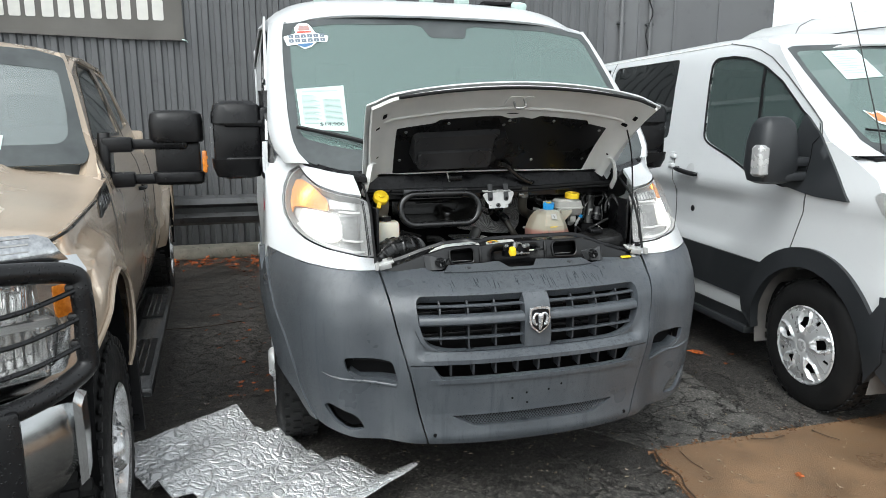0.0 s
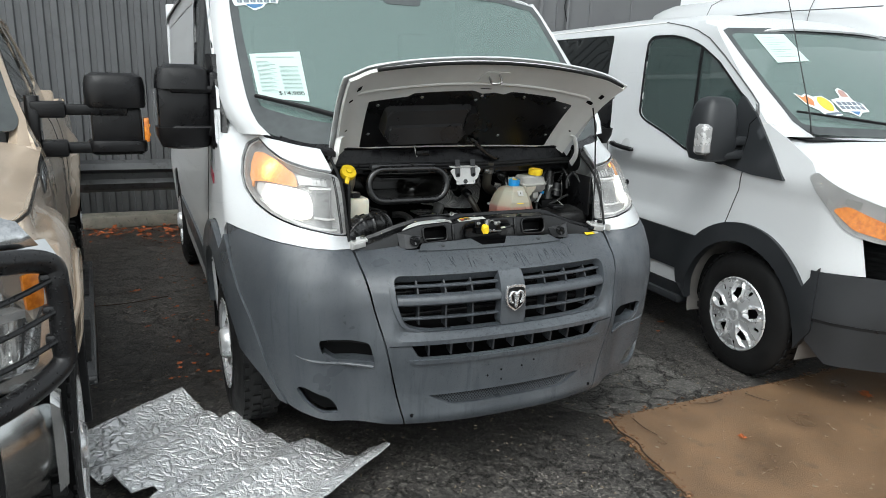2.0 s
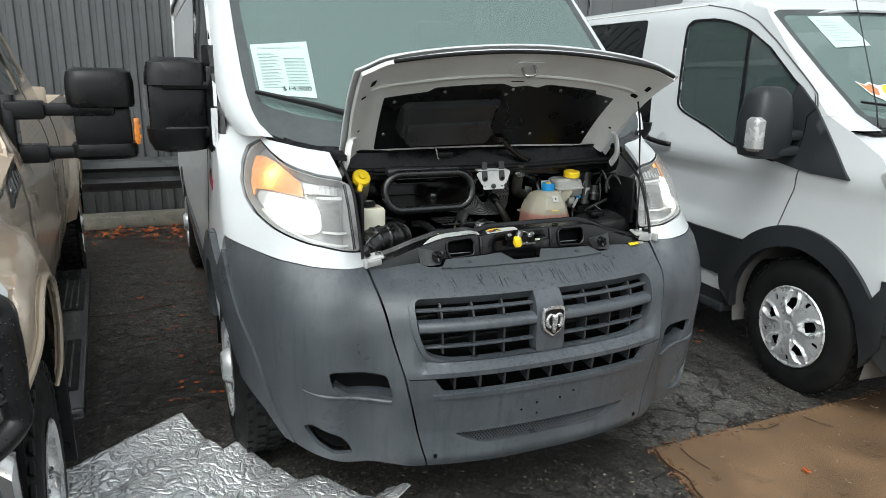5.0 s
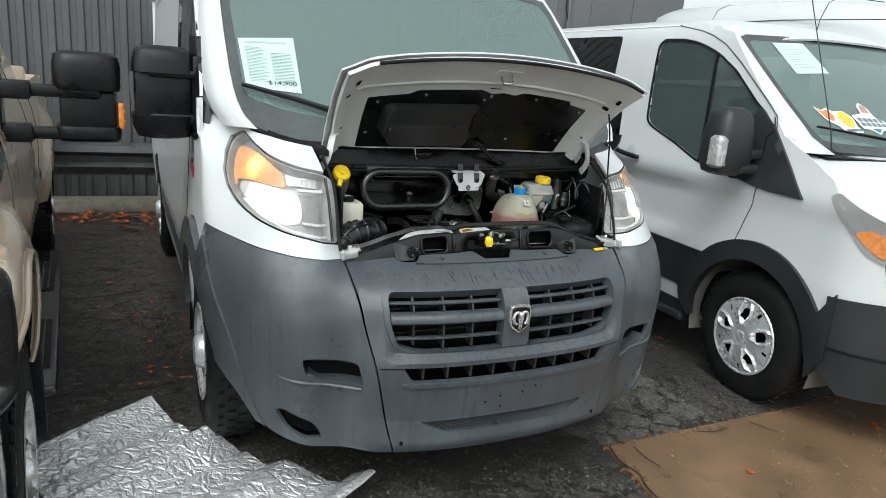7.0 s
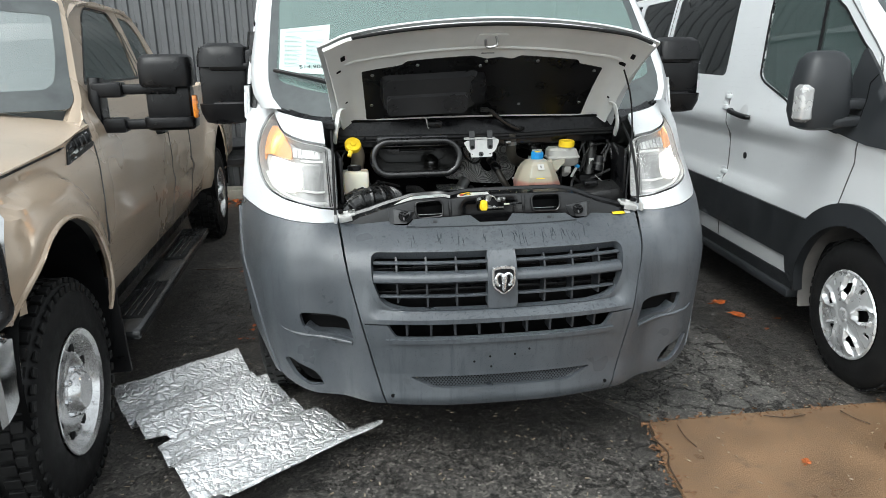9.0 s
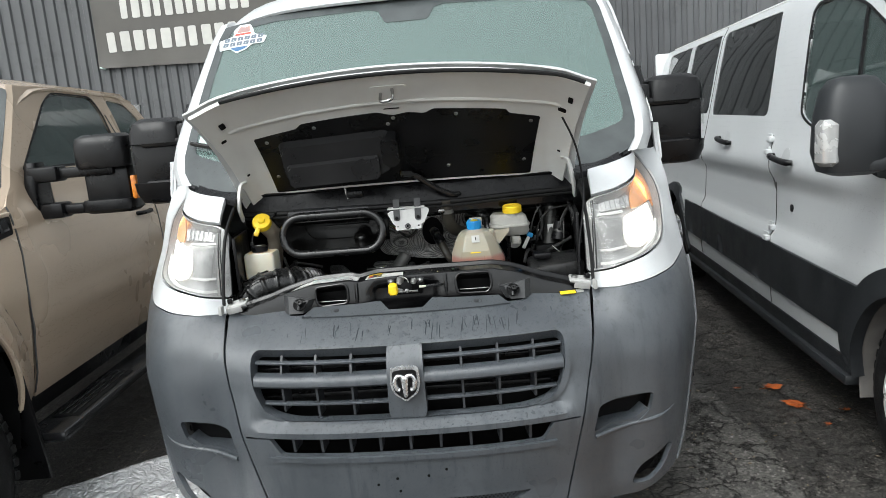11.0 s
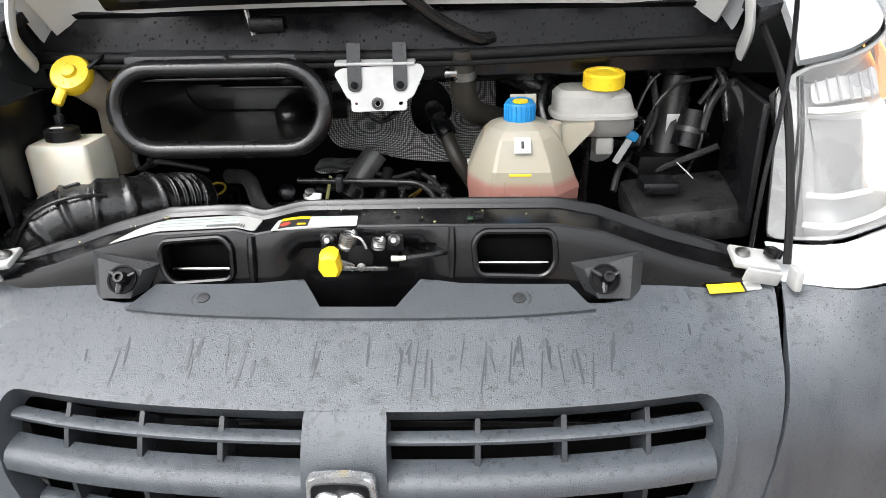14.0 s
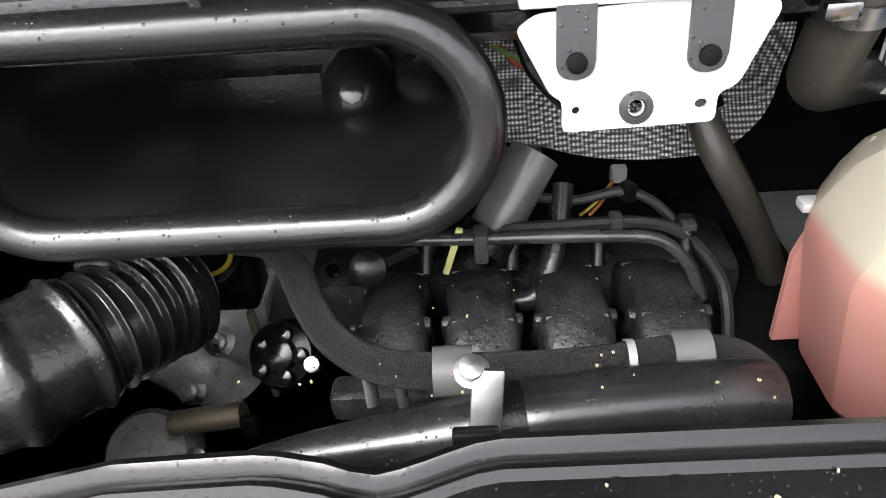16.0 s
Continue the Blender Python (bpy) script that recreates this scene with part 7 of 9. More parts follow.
nt.links.new(tc.outputs["Object"], wv.inputs["Vector"])
rp = ramp(nt, wv.outputs["Distance"], [(0.15, (0.10, 0.10, 0.095)), (0.45, (0.006, 0.006, 0.006))])
nt.links.new(rp.outputs[0], b.inputs["Base Color"])
b.inputs["Roughness"].default_value = 0.4
bp = nt.nodes.new("ShaderNodeBump")
bp.inputs["Distance"].default_value = 0.002
nt.links.new(wv.outputs["Distance"], bp.inputs["Height"])
nt.links.new(bp.outputs[0], b.inputs["Normal"])
BRAID = m
lo = hose("braided_loom", "braided grey wiring sleeve across the engine", [(-0.30, 0.56, 0.995), (-0.265, 0.545, 0.998), (-0.244, 0.522, 0.990), (-0.230, 0.497, 0.973), (-0.208, 0.468, 0.960), (-0.17, 0.440, 0.960), (-0.12, 0.424, 0.968), (-0.05, 0.428, 0.962), (0.0, 0.438, 0.955), (0.054, 0.449, 0.950), (0.095, 0.449, 0.943), (0.122, 0.440, 0.920), (0.128, 0.43, 0.88)], 0.014, BRAID, 14, category="cable")
for x, y, z in ((-0.115, 0.424, 0.968), (0.06, 0.449, 0.949)):
    part("clip", lathe([(-0.014, 0.0145), (-0.014, 0.0185), (0.014, 0.0185), (0.014, 0.0145)], (x, y, z), "x", 18, close=True), surf("dull_grey_clip", (0.10, 0.10, 0.095), (0.07, 0.07, 0.065), 20, 0.5), lo)
part("tape_band", lathe([(-0.003, 0.0142), (-0.003, 0.0152), (0.003, 0.0152), (0.003, 0.0142)], (0.014, 0.441, 0.954), "x", 18, close=True), LAMPGREY, lo)
snork = bay("intake_pipe", "black moulded intake pipe behind the carrier", "pipe")
part("pipe", tube(spline([(-0.30, 0.378, 0.912), (-0.236, 0.382, 0.928), (-0.152, 0.385, 0.940), (-0.08, 0.388, 0.952), (-0.02, 0.392, 0.956), (0.05, 0.398, 0.955), (0.10, 0.41, 0.94)], 6), [0.012 + 0.013 * smooth(i, 0, 16) + 0.004 * smooth(i, 17, 20) for i in range(37)], 20), surf("wet_black_pipe", (0.014, 0.014, 0.015), (0.009, 0.009, 0.010), 9, 0.24, 0.1, drop=0.35, dscale=300, spec=0.7), snork)
part("band", lathe([(-0.010, 0.024), (-0.010, 0.0305), (0.010, 0.0305), (0.010, 0.024)], (-0.078, 0.388, 0.952), (1, 0.08, 0.03), 22, close=True), BLACKPLASTIC, snork)
strap = part("steel_strap", block((-0.096, 0.350, 0.978), (0.020, 0.005, 0.108), 0.002, (-24, 6, 0)), STEEL, snork, "bright steel strap with a bolt")
part("strap_bolt", lathe([(0, 0.0115), (0.004, 0.0115), (0.005, 0.008), (0.012, 0.008), (0.013, 0)], (-0.101, 0.377, 1.018), (0, -0.35, 0.93), 12), STEEL, strap)
part("strap_slot", block((-0.095, 0.338, 0.965), (0.005, 0.005, 0.026), 0.001, (-24, 6, 0)), DARKBAY, strap)

# right-hand corner of the bay
pump = bay("abs_pump", "silver cylinder pump among dark pipes", "pump")
PUMPM = surf("dull_pump_metal", (0.08, 0.08, 0.078), (0.04, 0.04, 0.038), 24, 0.35, 0.1, metal=0.6)
part("body", tube([(0.50, 0.57, 1.03), (0.51, 0.58, 1.13)], 0.027, 18), PUMPM, pump)
part("cap", tube([(0.51, 0.58, 1.125), (0.513, 0.583, 1.165)], 0.024, 18), PUMPM, pump)
part("base", block((0.49, 0.57, 1.0), (0.09, 0.08, 0.07), 0.012), DARKBAY, pump)
for i, (a, b2) in enumerate((((0.46, 0.56, 1.15), (0.43, 0.62, 1.20)), ((0.545, 0.55, 1.12), (0.57, 0.60, 1.19)), ((0.47, 0.55, 1.05), (0.42, 0.60, 1.10)))):
    part("line", tube(spline([a, tuple((Vector(a) + Vector(b2)) / 2 + Vector((0.015, -0.02, 0.01))), b2], 5), 0.005, 8), HOSE, pump)
fuse = bay("battery_cover", "black textured battery cover speckled with rain", "cover")
part("cover", block((0.50, 0.435, 0.975), (0.18, 0.16, 0.06), 0.015, (4, -6, 0)), RUN, fuse)
part("lid", block((0.455, 0.42, 1.02), (0.06, 0.05, 0.02), 0.006), BLACKPLASTIC, fuse)
con = bay("blue_connector", "white flag tag with a blue connector", "connector")
part("tag", block((0.41, 0.50, 1.052), (0.012, 0.003, 0.045), 0.001, (0, 28, 0)), LABEL, con)
part("plug", block((0.425, 0.505, 1.078), (0.022, 0.015, 0.016), 0.004, (0, 28, 0)), BLUE, con)
part("wire", tube(spline([(0.43, 0.51, 1.085), (0.45, 0.54, 1.09), (0.47, 0.56, 1.05)], 5), 0.0025, 6), HOSE, con)
part("white_rod", tube([(0.497, 0.478, 1.039), (0.52, 0.455, 1.018)], 0.0011, 6), LABEL, con)
for i, pts in enumerate(([(0.30, 0.62, 1.17), (0.28, 0.60, 1.12), (0.30, 0.56, 1.05), (0.33, 0.52, 0.98), (0.33, 0.50, 0.93)], [(0.22, 0.66, 1.16), (0.26, 0.62, 1.15), (0.30, 0.62, 1.12)], [(0.44, 0.62, 1.18), (0.50, 0.63, 1.20), (0.57, 0.56, 1.18), (0.58, 0.50, 1.10)])):
    hose("dark_hose", "dark rubber hose in the bay corner", pts, (0.014, 0.022, 0.008)[i], HOSE, 12)
plugc = bay("sensor_connector", "small sensor connector with coloured wires", "connector")
part("body", block((0.068, 0.745, 0.922), (0.018, 0.012, 0.02), 0.003), LABEL, plugc)
for i, mt in enumerate((surf("orange_wire", (0.6, 0.2, 0.05), None, 9, 0.5), surf("yellow_wire", (0.6, 0.5, 0.1), None, 9, 0.5))):
    part("wire", tube(spline([(0.06, 0.735, 0.918), (0.045 - i * 0.006, 0.71, 0.91), (0.03 - i * 0.01, 0.70, 0.90)], 4), 0.002, 6), mt, plugc)
for i in range(2):
    part("wire", tube(spline([(-0.075 + i * 0.006, 0.60, 1.135), (-0.055, 0.585, 1.13 - i * 0.006), (-0.035, 0.60, 1.12)], 4), 0.002, 6), surf("red_wire" if i else "green_wire", (0.5, 0.1, 0.04) if i else (0.2, 0.35, 0.1), None, 9, 0.5), plugc)
hl2 = bay("hose_label", "white barcode tag beside the coolant hose", "label")
part("tag", block((0.257, 0.628, 1.085), (0.036, 0.002, 0.046), 0.001, (-20, 12, 0)), LABEL, hl2)
for i in range(6):
    part("bar", block((0.243 + i * 0.0048, 0.626, 1.088 - i * 0.001), (0.0022, 0.001, 0.024), 0.0, (-20, 12, 0)), LBLACK, hl2)


# wires, clips and brackets about the bay
WRAP = surf("dull_taped_loom", (0.020, 0.020, 0.020), (0.010, 0.010, 0.010), 40, 0.6, 0.1, bump=0.3, bscale=220)
LOOMS = (
    ((-0.21, 0.62, 0.90), (-0.12, 0.60, 0.955), (-0.02, 0.595, 0.965), (0.08, 0.60, 0.955), (0.13, 0.58, 0.91), (0.135, 0.54, 0.86)),
    ((-0.05, 0.62, 0.985), (0.0, 0.635, 0.965), (0.05, 0.63, 0.975), (0.09, 0.62, 0.95), (0.115, 0.60, 0.90)),
    ((0.27, 0.62, 1.19), (0.31, 0.585, 1.175), (0.33, 0.60, 1.20), (0.42, 0.61, 1.195)),
    ((0.36, 0.60, 1.07), (0.41, 0.56, 1.05), (0.45, 0.54, 1.06), (0.475, 0.56, 1.10), (0.47, 0.58, 1.16)),
    ((0.40, 0.50, 0.98), (0.42, 0.53, 1.02), (0.46, 0.54, 1.00), (0.52, 0.52, 1.03), (0.57, 0.50, 1.06)),
    ((-0.47, 0.56, 1.05), (-0.45, 0.53, 1.02), (-0.42, 0.52, 1.035), (-0.39, 0.53, 1.03), (-0.33, 0.55, 1.01)),
    ((-0.56, 0.45, 1.00), (-0.565, 0.50, 1.08), (-0.56, 0.52, 1.15), (-0.52, 0.56, 1.19)),
    ((0.52, 0.44, 1.10), (0.54, 0.47, 1.14), (0.56, 0.45, 1.17), (0.575, 0.40, 1.12), (0.58, 0.36, 1.06)),
)
for n, pts in enumerate(LOOMS):
    lw = bay("wire_loom", "thin black taped wiring loom in the engine bay", "cable")
    sp = spline(pts, 8)
    part("sleeve", tube(sp, (0.006, 0.005, 0.004, 0.006)[n % 4], 8), WRAP, lw)
    q = Vector(sp[len(sp) // 2])
    part("loom_clip", block(q, (0.012, 0.016, 0.018), 0.003, (0, 0, 30 * n)), PADGREY if n % 3 == 0 else BLACKPLASTIC, lw)
PIPES = (((0.44, 0.58, 1.02), (0.43, 0.545, 1.06), (0.44, 0.54, 1.12), (0.47, 0.55, 1.17), (0.53, 0.56, 1.185)), ((0.45, 0.58, 1.02), (0.45, 0.535, 1.05), (0.46, 0.53, 1.11), (0.50, 0.54, 1.155), (0.56, 0.55, 1.165)), ((0.53, 0.53, 1.0), (0.545, 0.515, 1.06), (0.55, 0.53, 1.12), (0.57, 0.56, 1.15)))
BRIGHTPIPE = surf("dull_steel_pipe", (0.08, 0.08, 0.078), (0.04, 0.04, 0.039), 40, 0.32, 0.1, metal=0.8)
for pts in PIPES:
    bp2 = bay("brake_pipe", "thin bent steel brake pipe beside the pump", "pipe")
    part("pipe", tube(spline(pts, 8), 0.0032, 8), BRIGHTPIPE, bp2)
    part("pipe_nut", lathe([(-0.008, 0.006), (0.008, 0.006)], pts[0], "z", 8), STEEL, bp2)
part("motor_can", tube([(0.53, 0.545, 1.045), (0.545, 0.56, 1.105)], 0.030, 20), BLACKPLASTIC, pump)
part("can_band", tube([(0.5355, 0.5505, 1.067), (0.538, 0.553, 1.075)], 0.0312, 20), PUMPM, pump)
part("pump_label", block((0.505, 0.5505, 1.085), (0.024, 0.002, 0.036), 0.0005), LABEL, pump)
sl = bay("support_strut", "black support strut behind the coolant tank", "strut")
part("strut", tube([(0.352, 0.50, 1.09), (0.345, 0.48, 0.98), (0.335, 0.46, 0.86)], 0.012, 10, flat=0.5), BLACKPLASTIC, sl)
part("strut_head", block((0.352, 0.498, 1.093), (0.05, 0.02, 0.012), 0.003), STEEL, sl)
# green clip and small fittings on the carrier
part("clip_base", block((0.166, 0.265, 1.0285), (0.014, 0.020, 0.008), 0.002), BLACKPLASTIC, carrier)
gc = bay("green_clip", "green plastic clip on the carrier panel", "clip")
part("clip", block((0.154, 0.258, 1.0275), (0.008, 0.010, 0.004), 0.0015), surf("green_plastic", (0.025, 0.06, 0.03), None, 20, 0.4), gc)
part("clip_pin", lathe([(0, 0.003), (0.006, 0.002), (0.006, 0)], (0.154, 0.262, 1.028), "z", 8), BLACKPLASTIC, gc)
for x, y in ((0.05, 0.268), (0.085, 0.258), (0.0, 0.292), (-0.03, 0.292), (0.36, 0.27), (-0.42, 0.27)):
    part("carrier_hole", lathe([(-0.002, 0.004), (0.0008, 0.004), (0.001, 0)], TOPF(x, y), "z", 10), DARKBAY, carrier)
for x in (-0.50, -0.10, 0.30, 0.48):
    part("rear_tab", block((x, 0.324, zt(x) - 0.004), (0.026, 0.008, 0.010), 0.002), CARRIER, carrier)
# torn bits of leaf and grit lying in the bay
rnd = random.Random(21)
bits = bmesh.new()
for i in range(46):
    if i < 22:
        x = rnd.uniform(-0.5, 0.5)
        p = Vector(TOPF(x, rnd.uniform(0.25, 0.30))) + Vector((0, 0, 0.001))
    elif i < 40:
        p = Vector((rnd.uniform(-0.26, 0.10), rnd.uniform(0.37, 0.41), 1.001 - 0.0))
        p.z = 0.998 + 0.003 * rnd.random() - 0.12 * abs(p.x + 0.05) ** 1.5
    else:
        p = Vector((rnd.uniform(-0.20, 0.09), rnd.uniform(0.505, 0.56), 0.937))
    s3 = rnd.uniform(0.0008, 0.002) * (2.2 if i % 7 == 3 and i < 22 else 0.8)
    b3 = block((0, 0, 0), (s3 * rnd.uniform(1, 2), s3, 0.0015), 0)
    bmesh.ops.transform(b3, matrix=pose(p.x, p.y, p.z, rnd.uniform(-20, 20), rnd.uniform(-20, 20), rnd.uniform(0, 360)), verts=b3.verts)
    merge(bits, b3)
tagged(part("leaf_bits", bits, surf("pale_leaf_bits", (0.48, 0.43, 0.20), (0.34, 0.31, 0.19), 90, 0.6)), "pale torn leaf bits and grit in the bay", "debris", kind="stuff")


# ---- the white passenger van alongside ----
tv = thing("passenger_van", "white passenger van with black lower cladding and tinted windows", "van", 1.735, 0.457, 0, -4.3)


def TSIDE(y, z):
    x = interp(z, [0.25, 0.45, 0.75, 0.85, 0.95, 1.15, 1.30, 1.5, 1.75, 1.92, 2.0, 2.06], [0.03, 0.0, 0.0, 0.012, 0.016, 0.02, 0.045, 0.085, 0.132, 0.170, 0.21, 0.31])
    if y < -0.40:
        x += 0.75 * ((-0.40 - y) / 0.6) ** 2.2
    press = smooth(y, 0.42 + 0.5 * (0.98 - z), 0.78 + 0.5 * (0.98 - z)) * smooth(z, 1.095, 1.035) * smooth(z, 0.745, 0.80)
    return (x + 0.024 * press - 0.014 * smooth(z, 1.04, 1.11) * (1 - smooth(z, 1.12, 1.3)), y, z)


def tpanel(loop, holes=(), step=0.04, thick=0.012, out=0.0):
    return panel(TSIDE, loop, holes, step, -thick, -out)


CLAD = surf("black_cladding", (0.020, 0.022, 0.025), (0.014, 0.016, 0.018), 5, 0.45, 0.1, bump=0.2, bscale=600)
door_win = rounded([(1.135, 1.405), (1.07, 1.368), (0.82, 1.296), (0.60, 1.222), (0.27, 1.168), (0.20, 1.20), (0.13, 1.44), (0.212, 1.525), (0.282, 1.566), (0.505, 1.730), (0.69, 1.826), (0.86, 1.880), (1.0, 1.902), (1.19, 1.905), (1.235, 1.87), (1.18, 1.59)], [0.05, 0.05, 0, 0, 0.02, 0.02, 0.02, 0, 0, 0, 0.05, 0.05, 0, 0.03, 0.03, 0])
w1 = rounded([(1.60, 1.385), (2.74, 1.40), (2.74, 1.955), (1.69, 1.950)], 0.05)
w2 = rounded([(2.84, 1.41), (3.6, 1.41), (3.6, 1.955), (2.84, 1.955)], 0.05)
w3 = rounded([(3.70, 1.41), (4.5, 1.41), (4.5, 1.955), (3.70, 1.955)], 0.05)
body = [(4.78, 0.40), (4.80, 1.2), (4.72, 2.0), (2.5, 2.03), (1.0, 2.02), (0.80, 1.985), (0.62, 1.945), (0.30, 1.66), (0.02, 1.41), (-0.15, 1.335), (-0.34, 1.24), (-0.45, 1.12), (-0.62, 0.93), (-0.66, 0.73), (-0.48, 0.72)] + circ(0, 0.335, 0.47, 152, 28) + [(0.46, 0.69), (0.46, 0.375)] + [(3.24, 0.375)] + circ(3.70, 0.335, 0.45, 175, 5) + [(4.20, 0.40)]
part("body_side", tpanel(body, (door_win, w1, w2, w3)), WHITE, tv, "white van side")
part("band", tpanel([(0.46, 0.474), (3.24, 0.495), (3.24, 0.735), (0.38, 0.712), (0.43, 0.60)], (), 0.1, 0.02, 0.014), CLAD, tv, "black lower door cladding")
part("sill", tpanel([(0.48, 0.29), (3.22, 0.29), (3.22, 0.372), (0.47, 0.372)], (), 0.1, 0.03, 0.004), CLAD, tv)
part("step_bar", block((0.045, 1.85, 0.275), (0.10, 2.75, 0.05), 0.015), CLAD, tv)
arch = circ(0, 0.335, 0.42, 186, -3, 26) + [(0.50, 0.40), (0.515, 0.52)] + circ(0, 0.335, 0.525, 38, 146, 20) + [(-0.50, 0.74), (-0.50, 0.42)]
part("wheel_arch", tpanel(arch, (), 0.05, 0.05, 0.022), CLAD, tv, "black wheel arch cladding")
part("rear_wheel_arch", tpanel(circ(3.70, 0.335, 0.42, 186, -6, 26) + circ(3.70, 0.335, 0.50, 0, 180, 20), (), 0.05, 0.05, 0.02), CLAD, tv)
part("arch_liner", loft([[(x, 0.43 * math.cos(radians(a)), 0.335 + 0.43 * math.sin(radians(a))) for a in range(-15, 196, 10)] for x in (0.03, 0.36)], closed=False), surf("grey_liner", (0.16, 0.15, 0.14), (0.1, 0.095, 0.09), 8, 0.7), tv)
part("arch_liner", loft([[(x, 3.70 + 0.43 * math.cos(radians(a)), 0.335 + 0.43 * math.sin(radians(a))) for a in range(-15, 196, 10)] for x in (0.03, 0.36)], closed=False), DARKBAY, tv)
part("front_bumper", tpanel([(-0.46, 0.72), (-0.68, 0.725), (-1.0, 0.70), (-1.0, 0.28), (-0.56, 0.26), (-0.47, 0.36)], (), 0.06, 0.02, 0.008), CLAD, tv, "black plastic front bumper")
part("bumper_split", tpanel([(-0.50, 0.47), (-1.0, 0.46), (-1.0, 0.475), (-0.50, 0.485)], (), 0.1, 0.02, 0.012), BLACKPLASTIC, tv)
for nm, lp, g in (("front_window", door_win, SIDEGLASS), ("rear_window", w1, DARKGLASS), ("rear_window", w2, DARKGLASS), ("rear_window", w3, DARKGLASS)):
    part(nm, tpanel(lp, (), 0.1, 0.005, -0.006), g, tv, "tinted side glass")
c0 = np.mean(np.array(door_win), 0)
part("window_seal", tpanel([tuple(c0 + (np.array(p) - c0) * 1.04) for p in door_win], (door_win,), 0.06, 0.012, 0.003), BLACKPLASTIC, tv)
part("window_bar", tpanel([(0.548, 1.214), (0.568, 1.22), (0.694, 1.826), (0.674, 1.82)], (), 0.08, 0.01, 0.003), BLACKPLASTIC, tv)


def seam(pts, w=0.004):
    lp = [(y - w, z) for y, z in pts] + [(y + w, z) for y, z in reversed(pts)]
    return tpanel(lp, (), 0.03, 0.004, 0.003)


SEAMCOL = surf("panel_gap", (0.09, 0.09, 0.09), None, 9, 0.8)
part("door_seam", seam([(0.185, 0.775), (0.165, 0.83), (0.125, 0.96), (0.10, 1.03), (0.085, 1.10), (0.075, 1.15)], 0.0028), SEAMCOL, tv)
part("door_seam", seam([(1.37, 0.38), (1.352, 0.49), (1.37, 0.72), (1.372, 0.79), (1.40, 1.10), (1.44, 1.285)], 0.0025), SEAMCOL, tv)
part("door_seam", seam([(2.79, 0.38), (2.79, 2.0)], 0.0025), SEAMCOL, tv)
part("door_seam", tpanel([(0.085, 1.44), (0.11, 1.502), (0.197, 1.569), (0.469, 1.765), (0.647, 1.875), (0.77, 1.925), (0.891, 1.957), (1.137, 2.0), (1.137, 2.005), (0.889, 1.9625), (0.767, 1.9305), (0.644, 1.8805), (0.465, 1.770), (0.192, 1.574), (0.105, 1.505), (0.079, 1.442)], (), 0.03, 0.004, 0.0025), SEAMCOL, tv)
part("roof_gutter", tpanel([(1.137, 1.999), (4.6, 2.012), (4.6, 2.020), (1.137, 2.007)], (), 0.1, 0.004, 0.0025), UNDERWHITE, tv)
part("pillar_seam", tpanel([(0.055, 1.405), (-0.02, 1.405), (-0.06, 1.395), (-0.06, 1.391), (-0.02, 1.401), (0.055, 1.401)], (), 0.03, 0.003, 0.002), UNDERWHITE, tv)
for y, z in ((1.215, 1.172), (2.25, 1.235)):
    tx = TSIDE(y, z)[0]
    h = part("door_handle", tube(spline([(tx - 0.010, y - 0.125, z - 0.012), (tx - 0.030, y - 0.105, z - 0.010), (tx - 0.040, y - 0.03, z - 0.003), (tx - 0.040, y + 0.05, z + 0.006), (tx - 0.032, y + 0.11, z + 0.012), (tx - 0.006, y + 0.125, z + 0.014)], 5), [0.013] * 4 + [0.016] * 18 + [0.013] * 4, 10), BLACKPLASTIC, tv, "black door handle")
    # Flat disc; the shade of the handle's hollow is put into its colour.
    part("handle_cup", tpanel(circ(y - 0.01, z + 0.006, 0.05, 0, 345, 23), (), 0.02, 0.002, 0.001), surf("shaded_cup", (0.50, 0.51, 0.52), (0.42, 0.43, 0.44), 9, 0.4), tv)
part("lock", lathe([(-0.006, 0.02), (0.004, 0.02), (0.006, 0.0)], (TSIDE(1.175, 0.924)[0], 1.175, 0.924), (-1, 0, 0), 16), BLACKPLASTIC, tv)
for y, z in ((1.43, 1.20), (1.44, 1.265), (1.385, 0.74), (1.385, 0.795)):
    part("hinge", block((TSIDE(y, z)[0] - 0.014, y, z), (0.03, 0.05, 0.028), 0.006), WHITE, tv, "white painted door hinge")
    part("hinge_plate", block((TSIDE(y, z)[0] - 0.004, y + 0.03, z + 0.004), (0.008, 0.06, 0.05), 0.003), WHITE, tv)


def TSCREEN(x, z):
    return (x, -0.15 + (z - 1.40) * 1.28 + 0.15 * ((x - 1.03) / 0.9) ** 2, z)


tw_half = [(0.30, 1.352), (0.245, 1.362), (0.218, 1.41), (0.222, 1.46), (0.222, 1.596), (0.233, 1.79), (0.246, 1.925), (0.29, 1.942)]
tws = tw_half + [(1.03, 1.965)] + [(2.06 - x, z) for x, z in reversed(tw_half)] + [(1.03, 1.335)]
tc_half = [(0.33, 1.392), (0.262, 1.405), (0.250, 1.46), (0.250, 1.596), (0.262, 1.79), (0.275, 1.895), (0.31, 1.912)]
tclear = tc_half + [(1.03, 1.93)] + [(2.06 - x, z) for x, z in reversed(tc_half)] + [(1.03, 1.378)]
tw = part("windshield", panel(TSCREEN, tws, (), 0.08, 0.006), WINDSHIELD, tv, "raked windshield wet with rain")
tw.visible_shadow = False
part("windshield_edge", panel(TSCREEN, tws, (tclear,), 0.06, 0.003, lift=0.0015), FRIT, tw)


